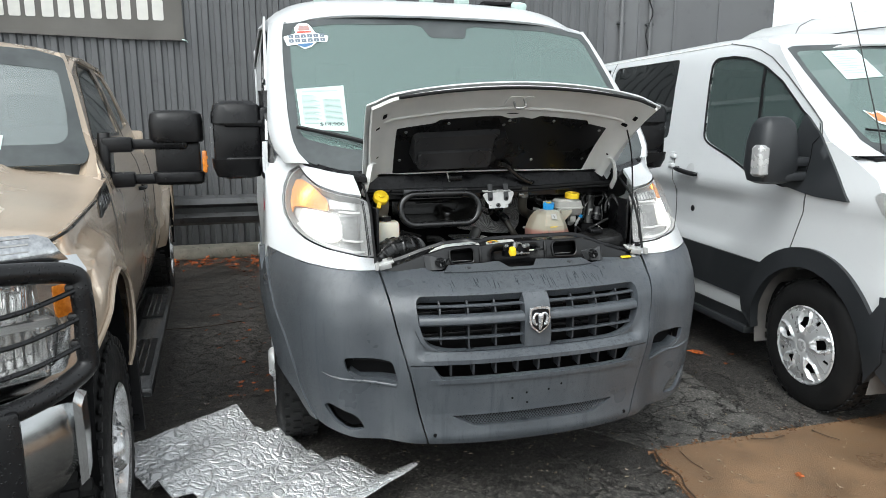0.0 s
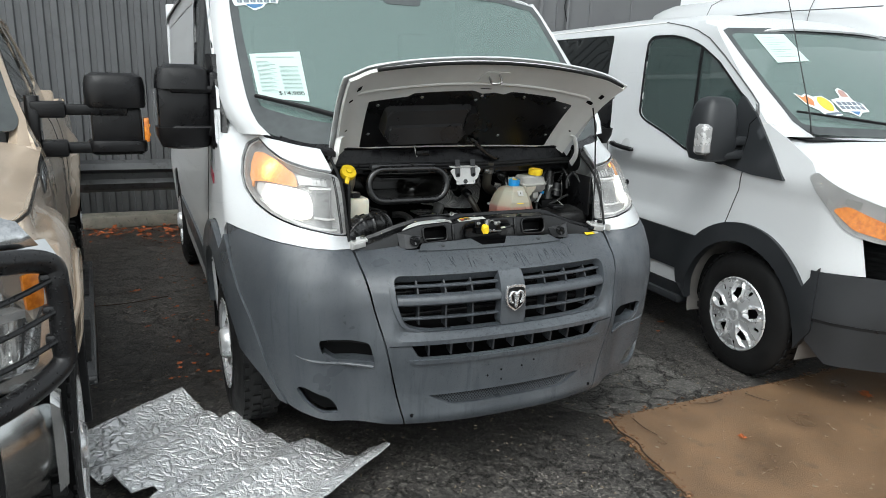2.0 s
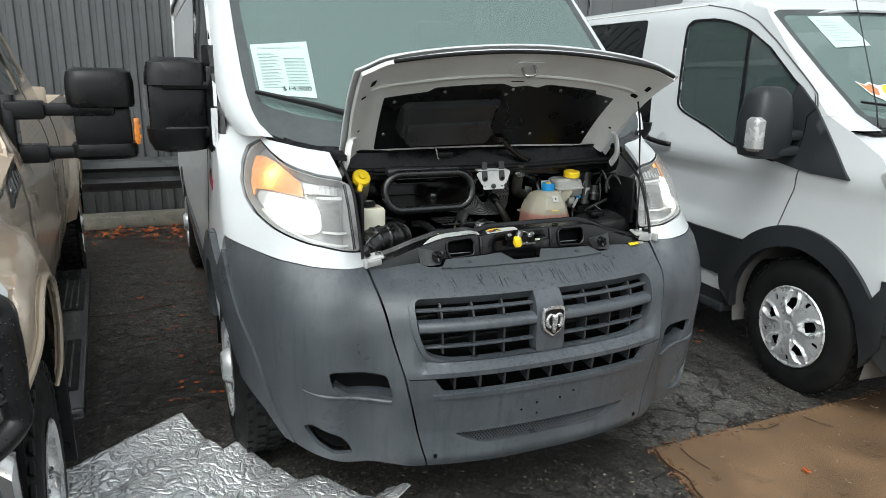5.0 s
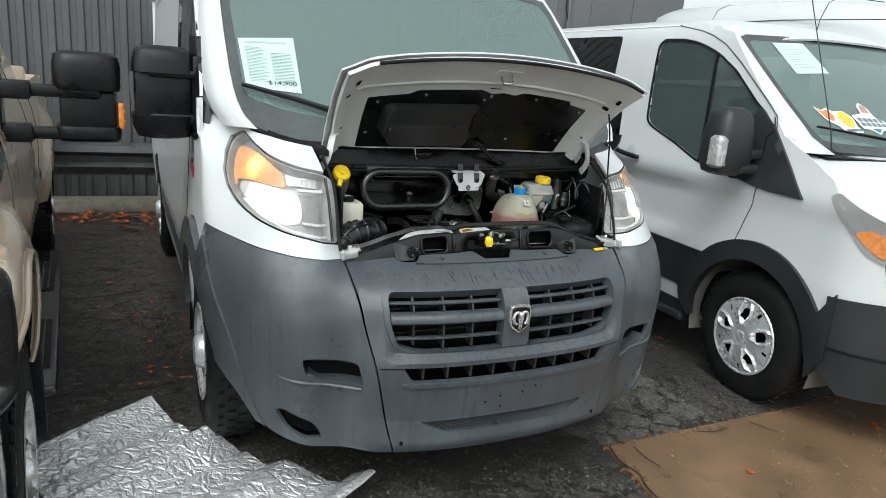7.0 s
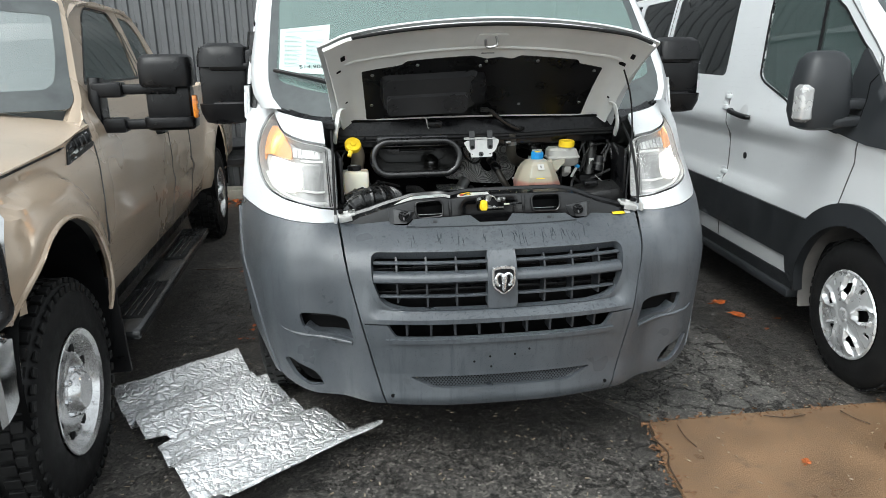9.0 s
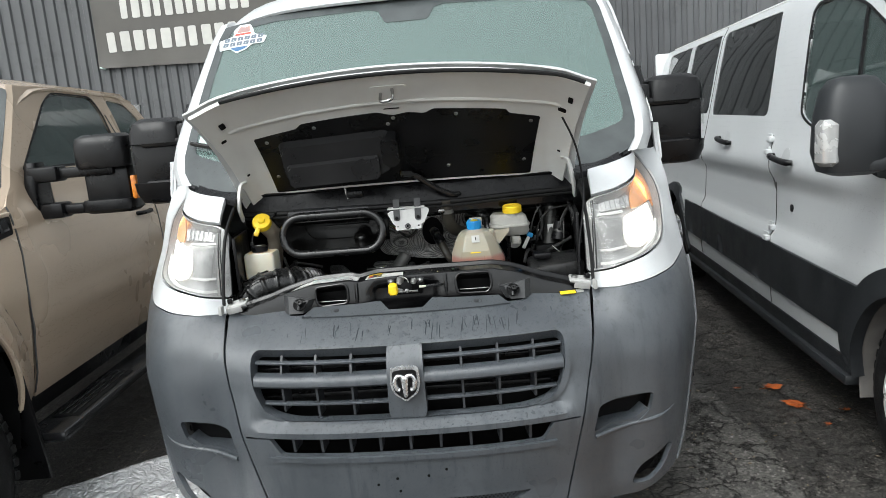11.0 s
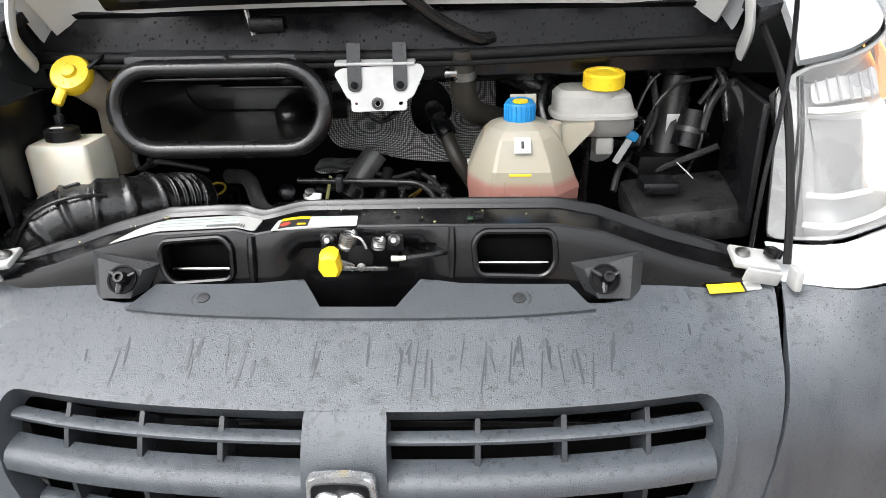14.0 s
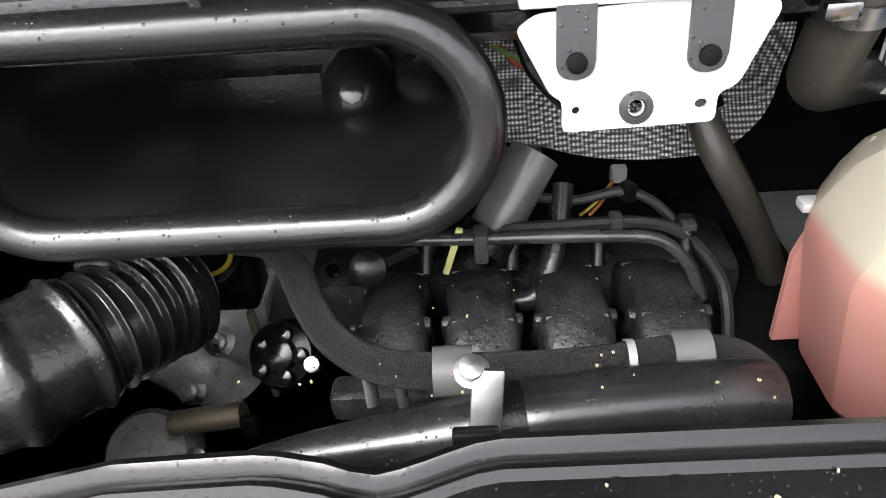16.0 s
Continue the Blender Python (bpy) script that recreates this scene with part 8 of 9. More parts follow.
def tpillar():
    rings = []
    for z in (1.34, 1.42, 1.5, 1.6, 1.72, 1.84, 1.93, 1.99):
        e = interp(z, [1.34, 1.362, 1.41, 1.46, 1.60, 1.79, 1.93, 1.99], [0.27, 0.246, 0.219, 0.223, 0.223, 0.234, 0.248, 0.29])
        a = TSCREEN(e, z)
        o = TSIDE(0.5, z)[0]
        back = interp(z, [1.34, 1.44, 1.50, 1.57, 1.766, 1.876, 1.93, 1.99], [0.05, 0.09, 0.115, 0.20, 0.47, 0.65, 0.79, 1.05])
        rings.append([(a[0], a[1] - 0.002, z), (a[0] * 0.6 + o * 0.4, a[1] + 0.008, z), (o + 0.002, a[1] + 0.05, z), (o - 0.001, back, z), (o + 0.04, back, z), (a[0] + 0.03, a[1] + 0.04, z)])
    return loft(rings)


part("a_pillar", tpillar(), WHITE, tv)


def TROOF(x, y):
    k = abs(x - 1.03) / 0.84
    top = interp(y, [0.44, 0.52, 0.65, 0.85, 1.2, 1.7, 4.8], [1.925, 1.955, 1.998, 2.045, 2.088, 2.105, 2.10])
    return (x, y + 0.14 * k * k * (1 - smooth(y, 0.5, 1.4)), top - 0.16 * min(1.1, k) ** 4)


part("roof", panel(TROOF, [(0.28, 0.52), (1.78, 0.52), (1.87, 0.9), (1.87, 4.75), (0.20, 4.75), (0.20, 0.9)], (), 0.09, 0.012), WHITE, tv)


def THOOD(x, y):
    k = abs(x - 1.03) / 0.85
    return (x, y + 0.16 * k * k * (1 - smooth(y, -0.6, -0.1)), interp(y, [-0.95, -0.85, -0.6, -0.3, -0.08], [0.93, 1.05, 1.20, 1.32, 1.37]) - 0.05 * k ** 3)


part("hood", panel(THOOD, [(0.055, -0.06), (1.86, -0.08), (1.80, -0.85), (1.5, -0.95), (0.56, -0.95), (0.24, -0.80), (0.10, -0.62), (0.055, -0.40)], (), 0.07, 0.012), WHITE, tv, "white hood")
part("cowl", panel(lambda x, y: (x, y + 0.15 * ((x - 1.03) / 0.9) ** 2, 1.335 + 0.1 * (y + 0.2)), [(0.2, -0.27), (1.86, -0.27), (1.86, -0.08), (0.2, -0.08)], (), 0.1, 0.01), BLACKPLASTIC, tv)
tlamp = rounded([(-0.36, 1.17), (-0.40, 1.195), (-0.60, 1.10), (-0.86, 0.98), (-0.84, 0.86), (-0.64, 0.90), (-0.56, 0.935)], [0.02, 0.02, 0.05, 0.04, 0.04, 0.04, 0.03])
hl = part("headlight", tpanel(tlamp, (), 0.04, 0.006, 0.012), LENS, tv, "headlight with amber turn signal")
part("lamp_housing", tpanel(tlamp, (), 0.05, 0.006, 0.005), LAMPGREY, hl)
part("turn_lamp", tpanel(rounded([(-0.50, 1.03), (-0.56, 1.055), (-0.74, 0.96), (-0.71, 0.905), (-0.59, 0.945)], 0.02), (), 0.04, 0.004, 0.010), AMBER, hl)
part("nose", block((1.03, -0.80, 0.70), (1.5, 0.3, 0.7), 0.12), CLAD, tv)
part("underbody", block((1.03, 2.0, 0.45), (1.85, 5.2, 0.30), 0.03), DARKBAY, tv)
part("far_side", block((2.02, 2.5, 1.15), (0.04, 4.5, 1.6), 0.02), WHITE, tv)
part("rear_wall", block((1.03, 4.77, 1.2), (1.9, 0.04, 1.6), 0.02), WHITE, tv)
part("cabin_floor", block((1.03, 2.4, 0.72), (1.85, 4.4, 0.05), 0.01), INTERIOR, tv)
part("dashboard", block((1.03, 0.32, 1.20), (1.7, 0.5, 0.2), 0.06), INTERIOR, tv)
for x in (0.5, 1.5):
    part("seat", block((x, 1.25, 1.25), (0.5, 0.16, 0.8), 0.06, (-12, 0, 0)), INTERIOR, tv)
    part("headrest", block((x, 1.36, 1.72), (0.26, 0.1, 0.18), 0.04), INTERIOR, tv)
part("partition", block((1.03, 2.62, 1.4), (1.7, 0.03, 1.1), 0.01), INTERIOR, tv)
wheel(tv, 0.02, 0, 0.35, 0.22, -1, "cap")
wheel(tv, 0.02, 3.70, 0.35, 0.22, -1, "cap")
wheel(tv, 2.04, 0, 0.35, 0.22, 1, "cap")
wheel(tv, 2.04, 3.70, 0.35, 0.22, 1, "cap")

# mirror
ring8 = RSQ
tm = part("side_mirror", loft([[(-0.135 + dx * w, 0.19 + dy * d, z) for dx, dy in ring8] for z, w, d in ((1.185, 0.06, 0.05), (1.20, 0.10, 0.08), (1.27, 0.118, 0.10), (1.40, 0.112, 0.095), (1.49, 0.095, 0.08), (1.525, 0.07, 0.055), (1.535, 0.04, 0.03))]), CLAD, tv, "large black door mirror with clear side repeater")
part("repeater", loft([[(-0.235 + dx * w, 0.14 + dy * d, z) for dx, dy in ring8] for z, w, d in ((1.225, 0.018, 0.026), (1.24, 0.030, 0.045), (1.37, 0.030, 0.045), (1.39, 0.018, 0.026))]), REFLECTOR, tm, "clear side repeater lamp")
part("mirror_arm", block((-0.02, 0.15, 1.30), (0.18, 0.09, 0.05), 0.015), CLAD, tm)
part("mirror_arm", block((-0.02, 0.15, 1.225), (0.18, 0.10, 0.05), 0.015), CLAD, tm)
part("mirror_sail", tpanel(rounded([(-0.222, 1.126), (0.0, 1.13), (0.26, 1.163), (0.29, 1.20), (0.235, 1.535), (0.215, 1.54), (0.08, 1.438)], 0.008), (), 0.05, 0.02, 0.016), CLAD, tm, "black triangular mirror mount")
part("mount_seam", tpanel([(0.081, 1.43), (0.118, 1.39), (0.105, 1.32), (0.108, 1.20), (0.103, 1.20), (0.100, 1.32), (0.112, 1.388), (0.076, 1.428)], (), 0.03, 0.004, 0.0175), DARKBAY, tm)

ant = part("antenna", tube([(0.27, -0.10, 1.345), (0.27, -0.07, 1.45), (0.275, 0.06, 1.75), (0.28, 0.22, 2.12)], [0.004, 0.0035, 0.003, 0.0025], 6), BLACKPLASTIC, tv, "thin black whip antenna")
part("antenna_base", lathe([(0, 0.016), (0.015, 0.013), (0.05, 0.006), (0.055, 0)], (0.27, -0.10, 1.315), "z", 12), BLACKPLASTIC, ant)
for x0, x1, z0, z1 in ((0.262, 0.95, 1.455, 1.375), (1.0, 1.7, 1.42, 1.37)):
    a, m, b = TSCREEN(x0, z0), TSCREEN((x0 + x1) / 2, (z0 + z1) / 2), TSCREEN(x1, z1)
    part("wiper", tube([(q[0], q[1] - 0.018, q[2] + 0.014) for q in (a, m, b)], [0.006, 0.009, 0.006], 6), BLACKPLASTIC, tv)
ns = thing("price_sheet", "printed price sheet behind the windshield glass", "paper", 1.735, 0.457, 0, -4.3)
part("sheet", panel(TSCREEN, [(0.415, 1.733), (0.634, 1.750), (0.622, 1.914), (0.416, 1.903)], (), 0.06, 0.001, lift=0.004), PAPER, ns)
for i in range(9):
    z = 1.88 - i * 0.014
    part("text_line", panel(TSCREEN, [(0.44, z), (0.53 + 0.025 * (i % 3), z + 0.006), (0.53 + 0.025 * (i % 3), z + 0.009), (0.44, z + 0.003)], (), 0.1, 0.0008, lift=0.0052), INK, ns)
STY = surf("sticker_yellow", (0.72, 0.50, 0.05), (0.62, 0.42, 0.05), 40, 0.5)
st = thing("windshield_sticker", "fox-shaped orange and yellow dealer sticker inside the windshield", "sticker", 1.735, 0.457, 0, -4.3)
part("backing", panel(TSCREEN, rounded([(0.352, 1.565), (0.385, 1.548), (0.42, 1.562), (0.45, 1.545), (0.51, 1.552), (0.545, 1.52), (0.53, 1.48), (0.545, 1.452), (0.44, 1.443), (0.42, 1.475), (0.375, 1.50)], 0.008), (), 0.03, 0.001, lift=0.004), STW, st)
part("print", panel(TSCREEN, rounded([(0.36, 1.557), (0.385, 1.540), (0.415, 1.552), (0.435, 1.525), (0.415, 1.495), (0.38, 1.508)], 0.006), (), 0.03, 0.0008, lift=0.0055), surf("sticker_orange", (0.60, 0.22, 0.08), None, 40, 0.5), st)
part("print", panel(TSCREEN, circ(0.490, 1.508, 0.038, 0, 345, 23), (), 0.02, 0.0008, lift=0.0055), STY, st)
part("print", panel(TSCREEN, rounded([(0.445, 1.449), (0.54, 1.457), (0.535, 1.468), (0.445, 1.460)], 0.003), (), 0.05, 0.0008, lift=0.0055), STG, st)
st = thing("windshield_sticker", "blue and white dealer sticker inside the windshield", "sticker", 1.735, 0.457, 0, -4.3)
part("backing", panel(TSCREEN, rounded([(0.548, 1.533), (0.56, 1.47), (0.60, 1.468), (0.64, 1.445), (0.68, 1.468), (0.735, 1.472), (0.735, 1.515), (0.69, 1.53), (0.69, 1.575), (0.66, 1.60), (0.63, 1.585), (0.62, 1.545)], 0.008), (), 0.03, 0.001, lift=0.004), STW, st)
for n in range(5):
    for z0 in (1.504, 1.482):
        part("print", panel(TSCREEN, rounded([(0.568 + n * 0.032, z0 + 0.002), (0.592 + n * 0.032, z0), (0.592 + n * 0.032, z0 + 0.017), (0.568 + n * 0.032, z0 + 0.019)], 0.003), (), 0.05, 0.0008, lift=0.0055), STG, st)
part("print", panel(TSCREEN, rounded([(0.632, 1.55), (0.68, 1.547), (0.68, 1.58), (0.655, 1.59), (0.637, 1.575)], 0.006), (), 0.03, 0.0008, lift=0.0055), STP, st)
part("print", panel(TSCREEN, rounded([(0.61, 1.472), (0.64, 1.453), (0.672, 1.472)], 0.004), (), 0.03, 0.0008, lift=0.0055), STB, st)

# tall white van parked beyond
hv = thing("high_roof_van", "tall white van parked beyond, only its roof showing", "van", 4.35, 0.6, 0)
rings = []
for y, top, ins in ((-0.5, 1.1, 0.25), (0.3, 1.5, 0.2), (0.9, 2.15, 0.12), (1.5, 2.46, 0.05), (2.3, 2.56, 0.0), (3.9, 2.56, 0.0), (4.15, 2.53, 0.03), (4.25, 2.44, 0.07)):
    rings.append([(0.03 + ins, y, 0.35), (0.0 + ins, y, 1.2), (0.10 + ins, y, min(1.9, top * 0.8)), (0.17 + ins, y, top - 0.22), (0.24 + ins, y, top - 0.09), (0.38 + ins, y, top - 0.02), (1.0, y, top), (1.64 - ins, y, top - 0.02), (1.8 - ins, y, top - 0.1), (2.0 - ins, y, 1.2), (2.0 - ins, y, 0.35)])
part("body", loft(rings), WHITE, hv)
for y in (1.9, 3.2):
    part("roof_seam", tube([(0.0, y, 1.2), (0.10, y, 1.9), (0.168, y, 2.33), (0.238, y, 2.475), (0.38, y, 2.545), (1.0, y, 2.565)], 0.004, 6), SEAMCOL, hv)
part("roof_seam", tube([(0.168, 1.2, 2.30), (0.166, 2.3, 2.335), (0.166, 3.9, 2.335)], 0.005, 6), SEAMCOL, hv)
for x, k in ((0.02, -1), (1.98, 1)):
    for y in (0.2, 3.5):
        wheel(hv, x, y, 0.35, 0.22, k, "cap")


# ---- the tan pickup alongside ----
pk = thing("pickup_truck", "tan heavy-duty pickup truck with black grille guard and towing mirrors", "truck", -1.50, 0.09, 0, 2.9)


def KSIDE(y, z):
    x = interp(z, [0.45, 0.6, 0.75, 0.95, 1.1, 1.2, 1.28, 1.34, 1.5, 1.7, 1.82], [-0.13, -0.085, -0.07, -0.06, -0.065, -0.08, -0.10, -0.13, -0.185, -0.25, -0.30])
    r = math.hypot(y - 0.03, z - 0.58)
    x += (0.045 * smooth(r, 0.60, 0.565) + 0.025 * smooth(r, 0.565, 0.47)) * (1 - smooth(z, 1.10, 1.20))
    rr = math.hypot(y - 3.88, z - 0.58)
    x += 0.06 * smooth(rr, 0.60, 0.47) * (1 - smooth(z, 1.05, 1.2))
    x += 0.014 * smooth(abs(z - 0.80), 0.06, 0.0) * smooth(y, 0.66, 0.75) * (1 - smooth(y, 2.9, 3.1))
    if y < -0.20:
        x -= 0.10 * ((-0.20 - y) / 0.2) ** 2
    return (x, y, z)


def kpanel(loop, holes=(), step=0.05, thick=0.012, out=0.0):
    return panel(KSIDE, loop, holes, step, thick, out)


fend = [(0.67, 0.52), (0.69, 0.9), (0.735, 1.30), (0.60, 1.262), (0.366, 1.232), (-0.05, 1.212), (-0.25, 1.205), (-0.345, 1.19), (-0.36, 1.0), (-0.345, 0.80)] + circ(0.03, 0.58, 0.435, 152, -8, 26)
part("front_fender", kpanel(fend, (), 0.022), TAN, pk, "tan fender flared over the wheel")
kw1 = rounded([(1.02, 1.445), (1.98, 1.445), (2.0, 1.70), (1.98, 1.80), (1.58, 1.805), (1.44, 1.745)], [0.03, 0.05, 0.05, 0.05, 0.05, 0.08])
kw2 = rounded([(2.13, 1.455), (2.56, 1.49), (2.46, 1.70), (2.38, 1.775), (2.15, 1.795)], 0.04)
cab = [(0.70, 0.50), (0.70, 0.9), (0.745, 1.30), (0.80, 1.345), (1.20, 1.72), (1.36, 1.83), (1.8, 1.85), (2.40, 1.84), (2.53, 1.77), (2.74, 1.44), (2.76, 1.30), (2.76, 0.50)]
part("cab_side", kpanel(cab, (kw1, kw2), 0.05), TAN, pk, "tan cab side with two dark windows")
part("front_window", kpanel(kw1, (), 0.1, 0.004, -0.005), SIDEGLASS, pk, "dark side glass")
part("rear_window", kpanel(kw2, (), 0.1, 0.004, -0.005), SIDEGLASS, pk)
c1 = np.mean(np.array(kw1), 0)
part("window_seal", kpanel([tuple(c1 + (np.array(p) - c1) * 1.05) for p in kw1], (kw1,), 0.06, 0.01, 0.002), BLACKPLASTIC, pk)
bed = [(2.79, 0.52), (3.40, 0.52)] + circ(3.88, 0.58, 0.42, 186, -6, 24) + [(4.4, 0.56), (5.2, 0.60), (5.2, 1.33), (2.79, 1.33)]
part("bed_side", kpanel(bed, (), 0.06), TAN, pk, "tan pickup bed side")


def kseam(pts, w=0.004):
    return kpanel([(y - w, z) for y, z in pts] + [(y + w, z) for y, z in reversed(pts)], (), 0.03, 0.004, 0.003)


part("hood_seam", kpanel([(0.40, 1.222), (0.36, 1.216), (-0.05, 1.200), (-0.25, 1.192), (-0.345, 1.176), (-0.345, 1.184), (-0.25, 1.200), (-0.05, 1.207), (0.36, 1.223)], (), 0.03, 0.006, 0.003), BLACKPLASTIC, pk, "dark gap between hood and fender")
part("door_seam", kseam([(0.695, 0.52), (0.70, 0.95), (0.74, 1.30)]), SEAMCOL, pk)
part("door_seam", kseam([(2.10, 0.53), (2.13, 0.95), (2.10, 1.42), (2.04, 1.70)]), SEAMCOL, pk)
part("door_seam", kseam([(2.775, 0.53), (2.775, 1.33)], 0.01), SEAMCOL, pk)
part("door_handle", tube(spline([(KSIDE(1.62, 1.2)[0], 1.84, 1.13), (KSIDE(1.62, 1.2)[0] + 0.035, 1.88, 1.13), (KSIDE(1.62, 1.2)[0] + 0.035, 1.99, 1.13), (KSIDE(1.62, 1.2)[0], 2.03, 1.13)], 4), 0.012, 8), BLACKPLASTIC, pk)
badge = part("side_badge", kpanel(rounded([(0.36, 1.155), (0.70, 1.19), (0.72, 1.262), (0.56, 1.252), (0.42, 1.225)], 0.012), (), 0.04, 0.012, 0.006), BLACKPLASTIC, pk, "black fender vent badge with chrome marks")
for y0 in (0.46, 0.52, 0.58, 0.64):
    part("badge_mark", kpanel([(y0, 1.185 + (y0 - 0.46) * 0.1), (y0 + 0.04, 1.19 + (y0 - 0.46) * 0.1), (y0 + 0.04, 1.235 + (y0 - 0.46) * 0.1), (y0, 1.23 + (y0 - 0.46) * 0.1)], (), 0.05, 0.004, 0.010), CHROME, badge)
for z in (1.175, 1.195, 1.215):
    part("badge_rib", kpanel([(0.39, z - 0.012), (0.46, z - 0.004), (0.46, z + 0.002), (0.40, z - 0.006)], (), 0.05, 0.004, 0.010), CHROME, badge)


def KHOOD(x, y):
    k = abs(x + 1.0) / 0.93
    top = interp(y, [-0.66, -0.62, -0.5, 0.0, 0.6, 0.85], [1.235, 1.262, 1.285, 1.315, 1.345, 1.355])
    bulge = 0.03 * smooth(abs(x + 1.0), 0.62, 0.52) * smooth(y, -0.6, -0.2)
    return (x, y + 0.29 * k ** 2.5 * smooth(y, 0.1, -0.6), top + bulge - (0.108 - 0.008 * smooth(y, 0.0, -0.5) - 0.034 * smooth(y, 0.3, 0.75)) * k ** 2.6)


part("hood", panel(KHOOD, [(-0.085, 0.72), (-0.09, 0.3), (-0.085, -0.11), (-0.09, -0.4), (-0.10, -0.63), (-0.4, -0.66), (-1.6, -0.66), (-1.90, -0.63), (-1.91, -0.1), (-1.91, 0.72)], (), 0.045, 0.012), TAN, pk, "tan hood with raised centre, wet")


def KSCREEN(x, z):
    return (x, 0.56 + (z - 1.33) * 1.05 + 0.20 * (abs(x + 1.0) / 0.85) ** 2.2, z)


KWH = ((-0.165, 1.340), (-0.155, 1.380), (-0.176, 1.432), (-0.231, 1.628), (-0.284, 1.805), (-0.399, 1.838), (-0.70, 1.855))
kws = rounded(list(KWH) + [(-2.0 - x, z) for x, z in reversed(KWH)], 0.02, 3)
KCL = ((-0.60, 1.418), (-0.262, 1.422), (-0.237, 1.452), (-0.250, 1.553), (-0.302, 1.744), (-0.60, 1.772))
kcl = rounded(list(KCL) + [(-2.0 - x, z) for x, z in reversed(KCL)], 0.025, 3)
kwin = part("windshield", panel(KSCREEN, kws, (), 0.07, 0.006), TRUCKGLASS, pk, "windshield beaded with rain")
kwin.visible_shadow = False
part("windshield_edge", panel(KSCREEN, kws, (kcl,), 0.05, 0.003, lift=0.0015), FRIT, kwin)
part("cowl", panel(lambda x, y: (x, y, 1.328 - 0.10 * (0.8 - y) - 0.055 * (abs(x + 1.0) / 0.93) ** 2.6), [(-0.16, 0.80), (-0.16, 0.70), (-0.5, 0.55), (-1.5, 0.55), (-1.84, 0.70), (-1.84, 0.80)], (), 0.08, 0.012), BLACKPLASTIC, pk)


def kpillar():
    rings = []
    for z in (1.21, 1.30, 1.38, 1.48, 1.58, 1.68, 1.77, 1.83):
        e = interp(z, [1.3, 1.38, 1.432, 1.628, 1.805, 1.85], [-0.165, -0.155, -0.176, -0.231, -0.284, -0.315])
        a = KSCREEN(e, z)
        o = KSIDE(0.9, z)[0] + 0.004
        back = interp(z, [1.3, 1.42, 1.7, 1.79, 1.85], [0.82, 0.92, 1.30, 1.46, 1.7])
        rings.append([(a[0], a[1] + 0.002, z), ((a[0] + o) / 2 + 0.012, a[1] + 0.03, z), (o, a[1] + 0.09, z), (o, max(back, a[1] + 0.1), z), (o - 0.04, max(back, a[1] + 0.1), z), (a[0] - 0.03, a[1] + 0.04, z)])
    return loft(rings)


part("a_pillar", kpillar(), TAN, pk)


def KROOF(x, y):
    k = abs(x + 1.0) / 0.74
    top = interp(y, [0.99, 1.08, 1.25, 1.6, 2.3, 2.55], [1.81, 1.85, 1.89, 1.915, 1.905, 1.87])
    return (x, y + 0.19 * k ** 2.2 * smooth(y, 1.6, 1.0), top - 0.09 * min(1.15, k) ** 3.5)


part("roof", panel(KROOF, [(-0.26, 1.02), (-0.28, 1.6), (-0.28, 2.5), (-1.72, 2.5), (-1.72, 1.6), (-1.74, 1.02), (-1.5, 1.09), (-1.3, 1.115), (-0.7, 1.115), (-0.5, 1.09)], (), 0.07, 0.012), TAN, pk)
part("rear_glass", block((-1.0, 2.64, 1.6), (1.4, 0.02, 0.4), 0.01, (-20, 0, 0)), DARKGLASS, pk)
part("cab_back", block((-1.0, 2.74, 1.0), (1.8, 0.04, 0.9), 0.02), TAN, pk)
part("far_side", block((-1.93, 2.45, 0.95), (0.04, 5.4, 0.7), 0.02), TAN, pk)
part("underbody", block((-1.0, 2.2, 0.58), (1.5, 5.0, 0.26), 0.03), DARKBAY, pk)
part("engine_block", block((-1.0, 0.05, 0.85), (1.1, 1.0, 0.6), 0.05), DARKBAY, pk)
part("tailgate", block((-1.0, 5.18, 0.97), (1.8, 0.05, 0.7), 0.02), TAN, pk)
part("dashboard", block((-1.0, 1.1, 1.28), (1.6, 0.4, 0.16), 0.05), INTERIOR, pk)
for x in (-0.55, -1.45):
    part("seat", block((x, 1.75, 1.2), (0.5, 0.16, 0.6), 0.06, (-12, 0, 0)), INTERIOR, pk)
    part("headrest", block((x, 1.82, 1.58), (0.26, 0.1, 0.16), 0.04), INTERIOR, pk)
part("cab_floor", block((-1.0, 1.5, 0.74), (1.75, 1.7, 0.05), 0.01), INTERIOR, pk)
kn = thing("dash_paper", "white paper lying under the truck windshield", "paper", -1.50, 0.09, 0, 2.9)
part("sheet", panel(KSCREEN, [(-0.46, 1.405), (-0.80, 1.40), (-0.80, 1.455), (-0.46, 1.46)], (), 0.08, 0.001, lift=0.003), PAPER, kn)
part("arch_liner", loft([[(x, 0.03 + 0.43 * math.cos(radians(a)), 0.58 + 0.43 * math.sin(radians(a))) for a in range(-25, 206, 10)] for x in (-0.03, -0.5)], closed=False), DARKBAY, pk)
part("arch_lip", tube([(KSIDE(y, z)[0] + 0.004, y, z) for y, z in circ(0.03, 0.58, 0.438, 152, -6, 28)], 0.010, 8), TAN, pk)
part("rear_arch_liner", loft([[(x, 3.88 + 0.42 * math.cos(radians(a)), 0.58 + 0.42 * math.sin(radians(a))) for a in range(-25, 206, 10)] for x in (-0.03, -0.5)], closed=False), DARKBAY, pk)
wheel(pk, -0.02, 0, 0.40, 0.26, 1, "steel")
wheel(pk, -0.04, 3.88, 0.40, 0.26, 1, "steel")
wheel(pk, -1.98, 0, 0.40, 0.26, -1, "steel")
